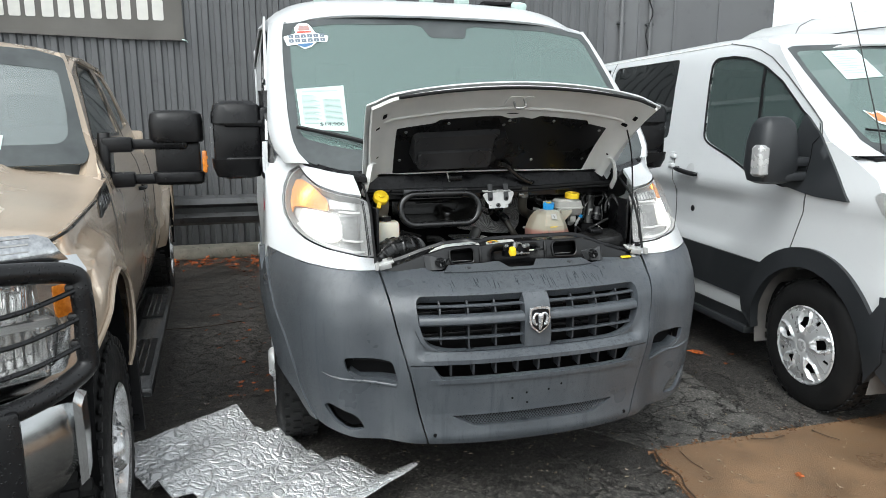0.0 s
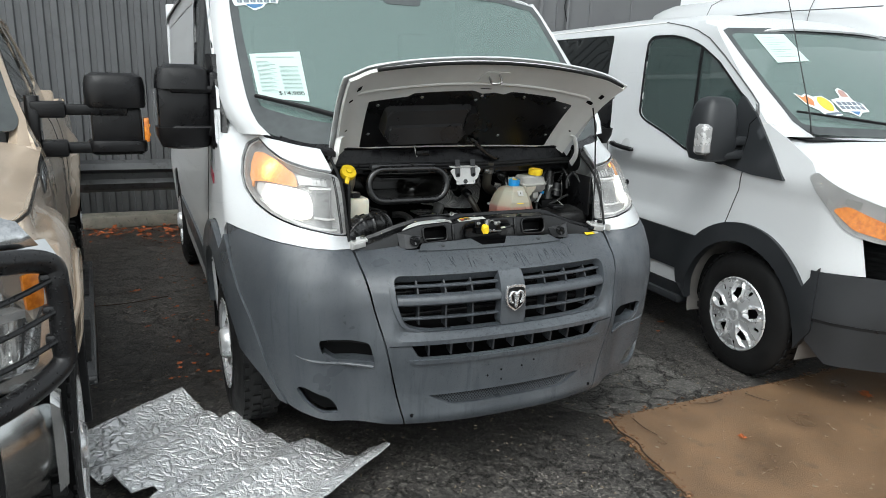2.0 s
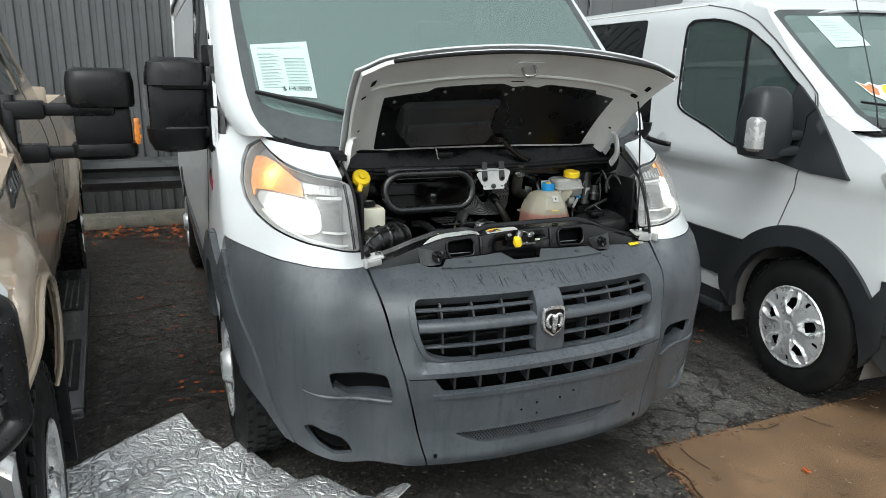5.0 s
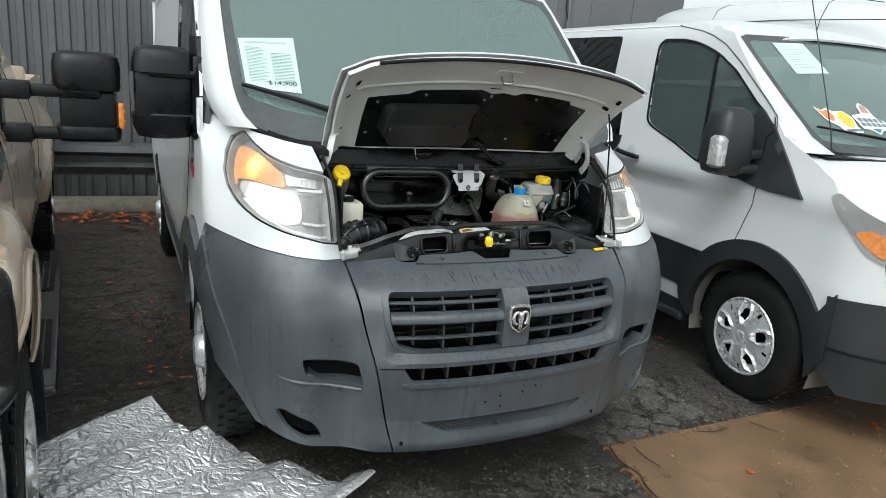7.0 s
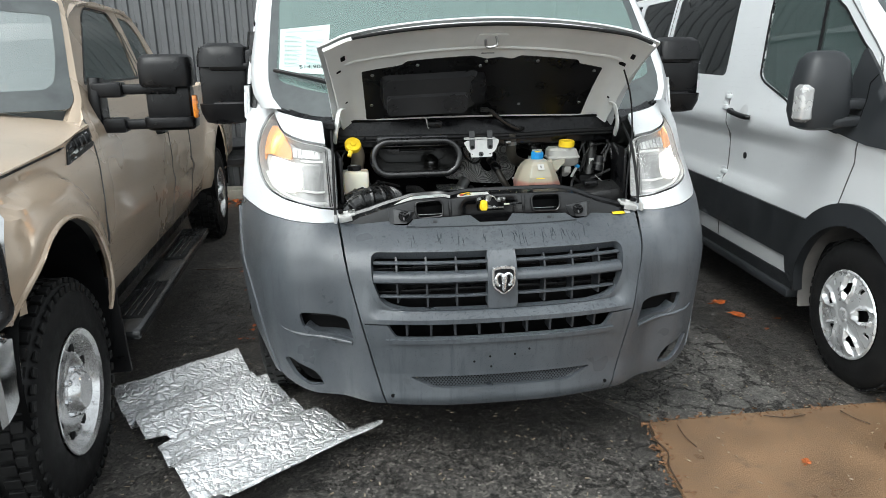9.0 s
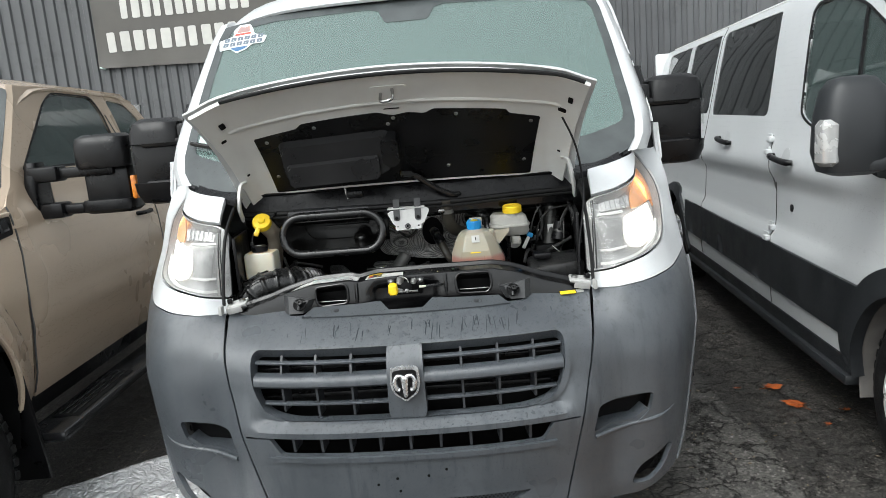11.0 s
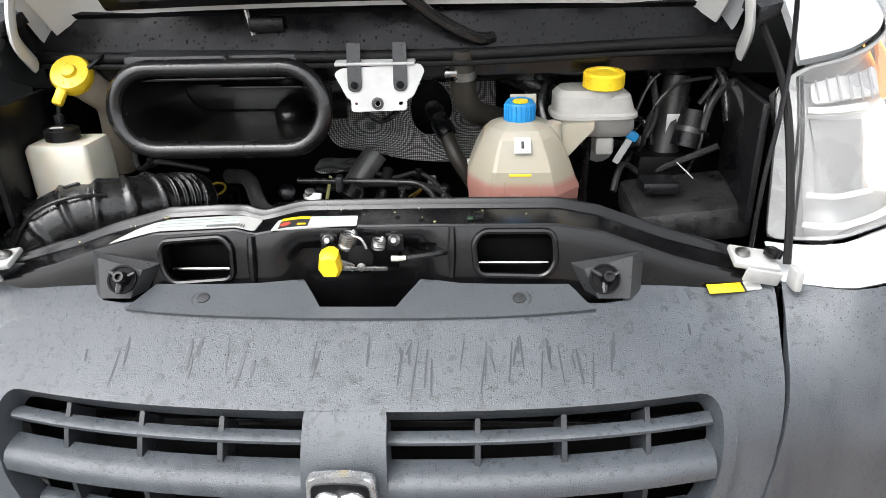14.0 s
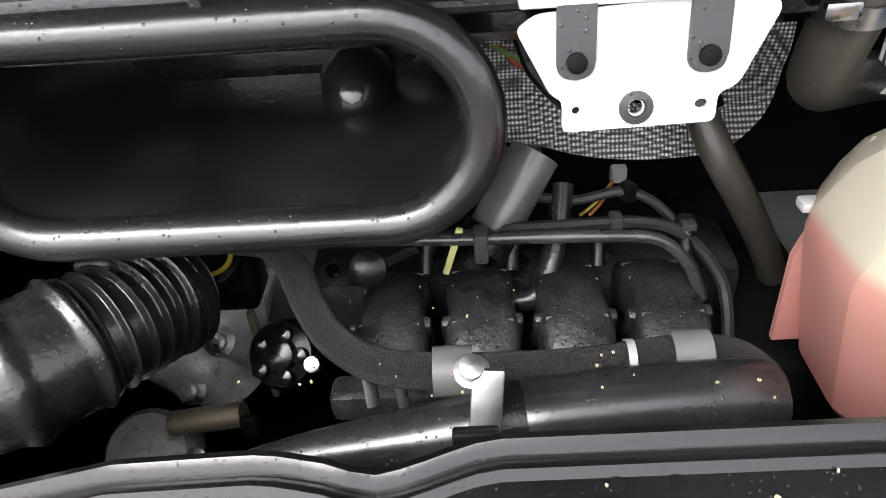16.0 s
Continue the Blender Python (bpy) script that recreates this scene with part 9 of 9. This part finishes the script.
wheel(pk, -1.96, 3.88, 0.40, 0.26, -1, "steel")
part("mudflap", block((-0.12, 0.50, 0.44), (0.24, 0.02, 0.46), 0.006, (8, 0, 0)), BLACKPLASTIC, pk, "black mudflap")
BOARD = surf("wet_black_board", (0.030, 0.031, 0.033), (0.018, 0.019, 0.020), 8, 0.20, 0.1, bump=0.1, drop=0.3, spec=0.7)
board = part("running_board", block((-0.06, 1.60, 0.345), (0.19, 1.98, 0.05), 0.02), BOARD, pk, "black ridged running board")
for y in (1.05, 2.05):
    part("step_pad", block((-0.05, y, 0.372), (0.12, 0.55, 0.010), 0.004), RUBBER, board)
    for dx in (-0.03, 0, 0.03):
        part("rib", block((-0.05 + dx, y, 0.379), (0.012, 0.52, 0.008), 0.002), BOARD, board)
part("rocker", kpanel([(0.70, 0.42), (3.3, 0.42), (3.3, 0.52), (0.70, 0.52)], (), 0.1, 0.05, -0.01), BLACKPLASTIC, pk)

# towing mirror
km = part("side_mirror", loft([[(0.155 + dx * w, 0.98 + dy * d, z) for dx, dy in ring8] for z, w, d in ((1.455, 0.115, 0.085), (1.47, 0.12, 0.09), (1.55, 0.12, 0.09), (1.585, 0.112, 0.08), (1.60, 0.085, 0.06))]), BLACKPLASTIC, pk, "black telescoping towing mirror with amber marker")
km.location = (0.037, 0.06, -0.035)
part("mirror_core", block((0.155, 1.0, 1.375), (0.20, 0.13, 0.17), 0.02), BLACKPLASTIC, km)
part("mirror_foot", loft([[(0.155 + dx * w, 0.98 + dy * d, z) for dx, dy in ring8] for z, w, d in ((1.255, 0.10, 0.06), (1.27, 0.118, 0.085), (1.30, 0.12, 0.09), (1.315, 0.115, 0.085))]), BLACKPLASTIC, km)
for z, th in ((1.445, 0.045), (1.285, 0.045)):
    part("mirror_arm", block((0.02, 0.95, z), (0.36, 0.07, th), 0.012), BLACKPLASTIC, km)
    part("arm_joint", block((-0.10, 0.94, z), (0.13, 0.10, th * 1.5), 0.012), BLACKPLASTIC, km)
part("mirror_mount", loft([[(-0.155 + dx * 0.028, 0.95 + dy * d, z) for dx, dy in ring8] for z, d in ((1.24, 0.05), (1.30, 0.08), (1.42, 0.07), (1.50, 0.04))]), BLACKPLASTIC, km)
part("marker_lamp", block((0.272, 0.955, 1.36), (0.022, 0.05, 0.105), 0.006), AMBER, km, "amber marker lamp")
for dz in (-0.02, 0.02):
    part("marker_rib", block((0.284, 0.95, 1.36 + dz), (0.006, 0.04, 0.012), 0.002), AMBER, km)

# front end: lamp, chrome bumper and guard
def KNOSE(x, z):
    k = abs(x + 1.0) / 0.97
    return (x, -0.68 + 0.33 * k ** 2.5 + 0.05 * smooth(z, 1.0, 1.22), z)


def kn_panel(loop, holes=(), step=0.05, thick=0.012, out=0.0):
    return panel(KNOSE, loop, holes, step, thick, out)


CLEAR, nt, b = node_mat("fluted_reflector")
flute = nt.nodes.new("ShaderNodeTexWave")
flute.wave_type, flute.bands_direction = 'BANDS', 'X'
flute.inputs["Scale"].default_value, flute.inputs["Distortion"].default_value = 14.0, 1.2
tc = nt.nodes.new("ShaderNodeTexCoord")
nt.links.new(tc.outputs["Object"], flute.inputs["Vector"])
b.inputs["Base Color"].default_value = (0.86, 0.86, 0.85, 1)
b.inputs["Metallic"].default_value, b.inputs["Roughness"].default_value = 0.85, 0.14
bp = nt.nodes.new("ShaderNodeBump")
bp.inputs["Strength"].default_value, bp.inputs["Distance"].default_value = 0.8, 0.010
nt.links.new(flute.outputs[0], bp.inputs["Height"])
nt.links.new(bp.outputs[0], b.inputs["Normal"])
lampk = rounded([(-0.090, 0.828), (-0.056, 1.075), (-0.08, 1.105), (-0.44, 1.115), (-0.46, 0.84)], 0.025)
part("lamp_bezel", kn_panel([(-0.042, 0.79), (-0.028, 1.10), (-0.05, 1.145), (-0.49, 1.165), (-0.50, 0.80)], (lampk,), 0.03, 0.06, 0.012), CHROME, pk, "chrome headlight surround")
kl = part("headlight", kn_panel(lampk, (), 0.03, 0.006, 0.016), LENS, pk, "large clear headlight with amber corner")
kl.visible_shadow = False
part("lamp_housing", kn_panel(lampk, (), 0.05, 0.006, -0.06), CLEAR, kl)
for x0, x1, z0, z1 in ((-0.30, -0.13, 0.85, 0.965), (-0.44, -0.31, 0.855, 0.97), (-0.28, -0.165, 0.99, 1.085), (-0.43, -0.30, 1.0, 1.095)):
    bowl = rounded([(x0, z0), (x1, z0), (x1, z1), (x0, z1)], 0.04)
    part("lamp_bowl", kn_panel([(x0 - 0.01, z0 - 0.01), (x1 + 0.01, z0 - 0.01), (x1 + 0.01, z1 + 0.01), (x0 - 0.01, z1 + 0.01)], (bowl,), 0.02, 0.05, -0.006), CLEAR, kl)
part("lamp_divider", kn_panel([(-0.45, 0.972), (-0.10, 0.966), (-0.10, 0.986), (-0.45, 0.994)], (), 0.03, 0.05, 0.004), LAMPGREY, kl)
part("turn_lamp", kn_panel(rounded([(-0.101, 0.985), (-0.067, 0.989), (-0.063, 1.074), (-0.106, 1.070)], 0.006), (), 0.03, 0.01, 0.018), AMBER, kl, "amber corner lamp")
HEADER = surf("brushed_chrome", (0.78, 0.79, 0.80), (0.5, 0.51, 0.52), 40, 0.12, 0.06, metal=1.0, bump=0.15, bscale=30)


def KHEAD(x, z):
    k = abs(x + 1.0) / 0.97
    return (x, -0.68 + 0.33 * k ** 2.5 + interp(z, [1.13, 1.16, 1.19, 1.215, 1.24], [0.0, -0.012, 0.0, 0.03, 0.08]), z)


part("grille_header", panel(KHEAD, [(-0.06, 1.145), (-0.10, 1.20), (-0.13, 1.212), (-0.5, 1.228), (-1.0, 1.232), (-1.5, 1.228), (-1.9, 1.20), (-1.94, 1.145), (-1.5, 1.165), (-0.49, 1.165)], (), 0.03, 0.02, 0.01), HEADER, pk, "chrome strip below the hood edge")
for z in (1.175, 1.19, 1.205):
    part("header_groove", panel(KHEAD, [(-0.14, z), (-1.0, z + 0.012), (-1.0, z + 0.015), (-0.14, z + 0.003)], (), 0.05, 0.003, 0.0115), LAMPGREY, pk)
part("grille", kn_panel([(-0.51, 0.80), (-0.51, 1.16), (-1.49, 1.16), (-1.49, 0.80)], (), 0.08, 0.03, 0.0), CHROME, pk)
for z in (0.88, 0.98, 1.08):
    part("grille_slot", kn_panel(rounded([(-0.55, z - 0.038), (-0.55, z + 0.038), (-1.45, z + 0.038), (-1.45, z - 0.038)], 0.02), (), 0.08, 0.01, 0.006), DARKBAY, pk)
part("fender_end", kpanel([(-0.30, 0.80), (-0.30, 1.15), (-0.38, 1.14), (-0.37, 0.80)], (), 0.04, 0.02, 0.002), TAN, pk)


def KBUMP(x, z):
    k = abs(x + 1.0) / 1.0
    return (x, -0.82 + 0.42 * min(1.2, k) ** 4 + 0.05 * (abs(z - 0.66) / 0.13) ** 2.5, z)


bump_loop = rounded([(-0.05, 0.60), (-0.055, 0.76), (-0.2, 0.785), (-1.8, 0.785), (-1.995, 0.76), (-2.0, 0.60), (-1.9, 0.50), (-0.12, 0.50)], 0.03)
fogk = rounded([(-0.30, 0.55), (-0.30, 0.68), (-0.46, 0.69), (-0.46, 0.55)], 0.03)
PEWTER = surf("dull_bumper", (0.60, 0.61, 0.61), (0.48, 0.49, 0.49), 5, 0.16, 0.06, metal=1.0, dirt=(0.2, 0.2, 0.19))
kb = part("front_bumper", panel(KBUMP, bump_loop, (fogk,), 0.035, 0.012), PEWTER, pk, "dull chrome front bumper, scraped at the corner")
# Dark sheet behind the bumper opening, coloured as the shade within.
part("bumper_recess_shade", panel(KBUMP, [(-0.26, 0.53), (-0.26, 0.70), (-0.50, 0.71), (-0.50, 0.53)], (), 0.06, 0.01, -0.05), DARKBAY, kb)
part("bumper_end", loft([[(0.012 + dx, y, z) for dx, z in ((-0.012, zb), (0.010, zb + 0.02), (0.012, (zb + zc) / 2), (0.008, zc - 0.02), (-0.012, zc))] for y, zb, zc in ((-0.50, 0.52, 0.77), (-0.45, 0.53, 0.78), (-0.40, 0.56, 0.78), (-0.37, 0.61, 0.77))]), CHROME, kb, "bright chrome bumper end").location = (-0.06, 0.0, 0.0)
GUARD = surf("black_powder_coat", (0.012, 0.012, 0.013), (0.008, 0.008, 0.009), 10, 0.3, 0.1, bump=0.1, bscale=300, drop=0.5, dscale=110, spec=0.45)
gd = thing("grille_guard", "black tubular grille guard on the truck's nose", "guard", -1.50, 0.09, 0, 2.9)


def gy(x, o=0.13):
    return KNOSE(x, 0.9)[1] - o


GO = -0.020
part("hoop", tube(spline([(-1.0, gy(-1.0), 1.175), (-0.6, gy(-0.6), 1.175), (-0.35, gy(-0.35), 1.165), (-0.18, gy(-0.18) + 0.005, 1.148), (GO - 0.022, gy(GO) + 0.01, 1.115), (GO, gy(GO) + 0.02, 1.05), (GO, gy(GO) + 0.02, 0.92), (GO - 0.01, gy(GO) + 0.01, 0.845), (-0.14, gy(-0.14), 0.80), (-0.28, gy(-0.28) - 0.01, 0.795), (-0.6, gy(-0.6) - 0.01, 0.80), (-1.0, gy(-1.0) - 0.01, 0.80)], 8), 0.0285, 12), GUARD, gd)
for z in (0.90, 0.975, 1.055):
    part("guard_rod", tube(spline([(GO, gy(GO) + 0.01, z + 0.02), (-0.15, gy(-0.15) + 0.005, z - 0.012), (-0.32, gy(-0.32), z - 0.018), (-0.54, gy(-0.54), z - 0.02)], 6), 0.0075, 8), GUARD, gd)
    part("weld_plate", block((GO - 0.012, gy(GO) + 0.012, z + 0.018), (0.05, 0.03, 0.03), 0.008), GUARD, gd)
for x in (-0.56, -1.44):
    part("upright", block((x, gy(x) - 0.01, 0.87), (0.07, 0.05, 0.66), 0.015), GUARD, gd)
part("lower_plate", block((-0.40, gy(-0.40) + 0.03, 0.735), (0.34, 0.03, 0.10), 0.008, (0, 0, 14)), GUARD, gd)
part("crossbar", tube([(-0.56, gy(-0.56), 0.62), (-1.44, gy(-0.56), 0.62)], 0.025, 10), GUARD, gd)
part("side_brace", block((-0.20, gy(-0.20) - 0.02, 0.66), (0.085, 0.05, 0.30), 0.015, (0, 0, 22)), GUARD, gd)


# ---- loose things on the ground ----
m, nt, b = node_mat("crumpled_foil")
tc = nt.nodes.new("ShaderNodeTexCoord")
wob = noise_tex(nt, 9, 4)
cr = nt.nodes.new("ShaderNodeTexVoronoi")
cr.feature = 'DISTANCE_TO_EDGE'
cr.inputs["Scale"].default_value = 24
mixv = nt.nodes.new("ShaderNodeMix")
mixv.data_type = 'VECTOR'
mixv.inputs[0].default_value = 0.14
nt.links.new(tc.outputs["Object"], mixv.inputs[4])
nt.links.new(wob.outputs["Color"], mixv.inputs[5])
nt.links.new(mixv.outputs[1], cr.inputs["Vector"])
fine = nt.nodes.new("ShaderNodeTexVoronoi")
fine.inputs["Scale"].default_value = 75
nt.links.new(mixv.outputs[1], fine.inputs["Vector"])
b.inputs["Base Color"].default_value = (0.9, 0.91, 0.92, 1)
b.inputs["Metallic"].default_value, b.inputs["Roughness"].default_value = 0.6, 0.24
hh = nt.nodes.new("ShaderNodeMath")
hh.operation = 'MULTIPLY_ADD'
hh.inputs[1].default_value = 0.3
nt.links.new(fine.outputs["Distance"], hh.inputs[0])
nt.links.new(ramp(nt, cr.outputs["Distance"], [(0.0, 0.0), (0.25, 1.0)]).outputs[0], hh.inputs[2])
bp = nt.nodes.new("ShaderNodeBump")
bp.inputs["Strength"].default_value, bp.inputs["Distance"].default_value = 0.75, 0.007
nt.links.new(hh.outputs[0], bp.inputs["Height"])
nt.links.new(bp.outputs[0], b.inputs["Normal"])
FOIL = m
E1, E2 = Vector((0.8, 0.6, 0)), Vector((0.58, -0.815, 0))


def FOILS(u, v):
    z = interp(v, [-0.02, 0.0, 0.20, 0.24, 0.34, 0.42, 0.46, 0.60, 0.64, 0.74, 0.84, 0.88, 1.02, 1.08, 1.13, 1.19, 1.25], [0.055, 0.065, 0.016, 0.03, 0.014, 0.085, 0.075, 0.022, 0.035, 0.014, 0.07, 0.06, 0.018, 0.022, 0.085, 0.125, 0.13])
    z += 0.004 * noise.noise((u * 9, v * 14, 0)) + 0.003 * abs(noise.noise((u * 30 + v * 12, v * 30, 5))) + 0.0015 * noise.noise((u * 80, v * 80, 7)) + 0.02 * smooth(u, 0.5, 0.66) * noise.noise((v * 9, 2, u * 3))
    p = Vector((-1.68, 0.75, 0)) + E1 * u + E2 * v
    return (p.x, p.y, max(0.014, z))


foil = thing("reflective_sunshade", "crumpled folded silver reflective sunshade lying on the ground", "sunshade")
part("sheet", panel(FOILS, [(0.0, 0.0), (0.3, -0.01), (0.64, -0.015), (0.60, 0.2), (0.575, 0.40), (0.60, 0.58), (0.585, 0.78), (0.63, 0.95), (0.655, 1.10), (0.675, 1.21), (0.4, 1.225), (0.0, 1.235), (-0.05, 1.05), (-0.035, 0.80), (-0.01, 0.585), (0.05, 0.575), (0.045, 0.55), (-0.035, 0.53), (-0.03, 0.3)], (), 0.011, 0.006), FOIL, foil, sharp=70)
part("edge_trim", tube([Vector(FOILS(u, 1.222)) + Vector((0, 0, 0.004)) for u in np.linspace(0.02, 0.66, 30)], 0.006, 6), FOIL, foil)


def leaf_bm(size, seed):
    rnd = random.Random(seed)
    bm = bmesh.new()
    c = bm.verts.new((0, 0, 0.012 * size / 0.1))
    ring = []
    for i in range(16):
        a = 2 * math.pi * i / 16
        r = size * (0.5 + 0.32 * (i % 2) + 0.25 * rnd.random()) * (0.75 + 0.25 * math.cos(a))
        ring.append(bm.verts.new((r * math.cos(a), r * math.sin(a) * 0.8, 0.003 + rnd.random() * size * 0.16)))
    for i in range(16):
        bm.faces.new((c, ring[i], ring[(i + 1) % 16]))
    tube([(-size * 0.3, 0, 0.004), (-size * 0.9, 0.01, 0.006)], 0.0015, 4, bm)
    return bm


for n, (x, y, s, rz) in enumerate(((1.715, 1.525, 0.075, 20), (1.745, 1.30, 0.085, 120), (1.165, -0.19, 0.035, 60), (1.93, 1.22, 0.03, 10), (1.78, 1.08, 0.025, 70), (1.55, 1.55, 0.02, 200), (2.15, -0.10, 0.07, 40), (2.3, -0.2, 0.05, 140), (-1.36, 3.1, 0.05, 30))):
    lf = part("leaf", leaf_bm(s, n), LEAF)
    lf.matrix_basis = pose(x, y, 0.014 if y < 0.2 else 0.006, 0, 0, rz)
    tagged(lf, "wet orange fallen leaf on the ground", "leaf", "fallen leaves")
rnd = random.Random(5)
bm = bmesh.new()
for i in range(420):
    x = rnd.uniform(-3.4, 1.6)
    y = 5.44 - abs(rnd.gauss(0, 0.28))
    b2 = leaf_bm(rnd.uniform(0.025, 0.055), i)
    bmesh.ops.transform(b2, matrix=pose(x, y, 0.006 + rnd.random() * 0.03, rnd.uniform(-25, 25), rnd.uniform(-25, 25), rnd.uniform(0, 360)), verts=b2.verts)
    merge(bm, b2)
for i in range(110):
    x, y = rnd.gauss(-0.98, 0.16), rnd.uniform(1.3, 5.2)
    b2 = leaf_bm(rnd.uniform(0.008, 0.026), 500 + i)
    bmesh.ops.transform(b2, matrix=pose(x, y, 0.004, rnd.uniform(-8, 8), rnd.uniform(-8, 8), rnd.uniform(0, 360)), verts=b2.verts)
    merge(bm, b2)
tagged(part("leaf_litter", bm, LEAF), "drift of wet orange leaves along the kerb", "leaves", kind="stuff")
edge_bits = bmesh.new()
CHAFF = surf("pale_debris", (0.30, 0.26, 0.2), (0.2, 0.16, 0.11), 40, 0.7)
bm = bmesh.new()
for i in range(1300):
    x, y = rnd.uniform(-1.7, 2.4), rnd.uniform(-1.0, 4.5) if i % 2 else rnd.uniform(-1.6, 1.6)
    if x > 1.3 and rnd.random() < 0.3:
        continue
    b2 = block((0, 0, 0.003), (rnd.uniform(0.004, 0.018), rnd.uniform(0.002, 0.006), 0.003), 0, (0, 0, 0))
    bmesh.ops.transform(b2, matrix=pose(x, y, 0.013 if (y < 0.2 and x > 0.62) else 0.005, rnd.uniform(-10, 10), 0, rnd.uniform(0, 360)), verts=b2.verts)
    merge(bm, b2)
for i in range(360):
    a, b = rnd.choice(list(zip(slab_loop[:7], slab_loop[1:8])) + [((0.70, 0.19), (2.4, 0.21))] * 3)
    t = rnd.random()
    x, y = a[0] + (b[0] - a[0]) * t + rnd.gauss(0, 0.02), a[1] + (b[1] - a[1]) * t + rnd.gauss(0, 0.02)
    b2 = block((0, 0, 0), (rnd.uniform(0.006, 0.022), rnd.uniform(0.003, 0.010), 0.003), 0)
    bmesh.ops.transform(b2, matrix=pose(x, y, 0.014, rnd.uniform(-25, 25), rnd.uniform(-25, 25), rnd.uniform(0, 360)), verts=b2.verts)
    merge(edge_bits, b2)
tagged(part("leaf_crumbs", edge_bits, surf("brown_leaf_crumbs", (0.20, 0.10, 0.045), (0.09, 0.05, 0.028), 60, 0.6)), "brown leaf crumbs gathered along the slab edge", "leaves", kind="stuff")
tagged(part("debris", bm, CHAFF), "scattered pale bits of leaf and straw on the wet ground", "debris", kind="stuff")
for n, pts in enumerate(([(0.69, 0.17), (0.66, 0.06), (0.67, -0.05), (0.635, -0.14), (0.62, -0.28)], [(0.80, 0.14), (0.79, 0.05), (0.80, -0.03)], [(1.55, 0.15), (1.57, 0.08), (1.60, 0.03)], [(1.2, 0.16), (1.29, 0.13), (1.38, 0.14)], [(-1.75, 2.82), (-1.45, 2.80), (-1.15, 2.88)])):
    tw2 = part("twig", tube(spline([(x, y, 0.02 if n < 4 else 0.012) for x, y in pts], 5), 0.0035 if n in (0, 4) else 0.0022, 6), TWIG)
    tagged(tw2, "thin wet brown twig on the ground", "twig", "fallen twigs")

# bare tree beyond the building
tree = thing("bare_tree", "leafless tree rising behind the vans", "tree", 9.5, 14.0, 0)
bm = bmesh.new()
rnd = random.Random(11)


def limb(p, d, length, r, depth):
    q = [p]
    for i in range(4):
        d = (d + Vector((rnd.uniform(-1, 1), rnd.uniform(-1, 1), rnd.uniform(-0.3, 0.6))) * 0.22).normalized()
        q.append(q[-1] + d * length / 4)
    tube(q, [r, r * 0.9, r * 0.8, r * 0.7, r * 0.55], 5, bm)
    if depth:
        for i in range(4 if depth > 1 else 5):
            k = rnd.choice(q[1:])
            limb(k, (d + Vector((rnd.uniform(-1, 1), rnd.uniform(-1, 1), rnd.uniform(-0.2, 0.8))) * 0.9).normalized(), length * rnd.uniform(0.55, 0.8), r * 0.5, depth - 1)


part("trunk", tube([(0, 0, 0), (0.05, 0, 1.5), (0, 0.1, 3.0)], [0.28, 0.22, 0.18], 10), BRANCH, tree)
for i in range(7):
    limb(Vector((0, 0.1, 2.3 + 0.1 * i)), Vector((math.cos(i * 0.9), math.sin(i * 0.9), 0.9)).normalized(), 2.6, 0.09, 3)
part("crown", bm, BRANCH, tree, "crown of bare twigs")
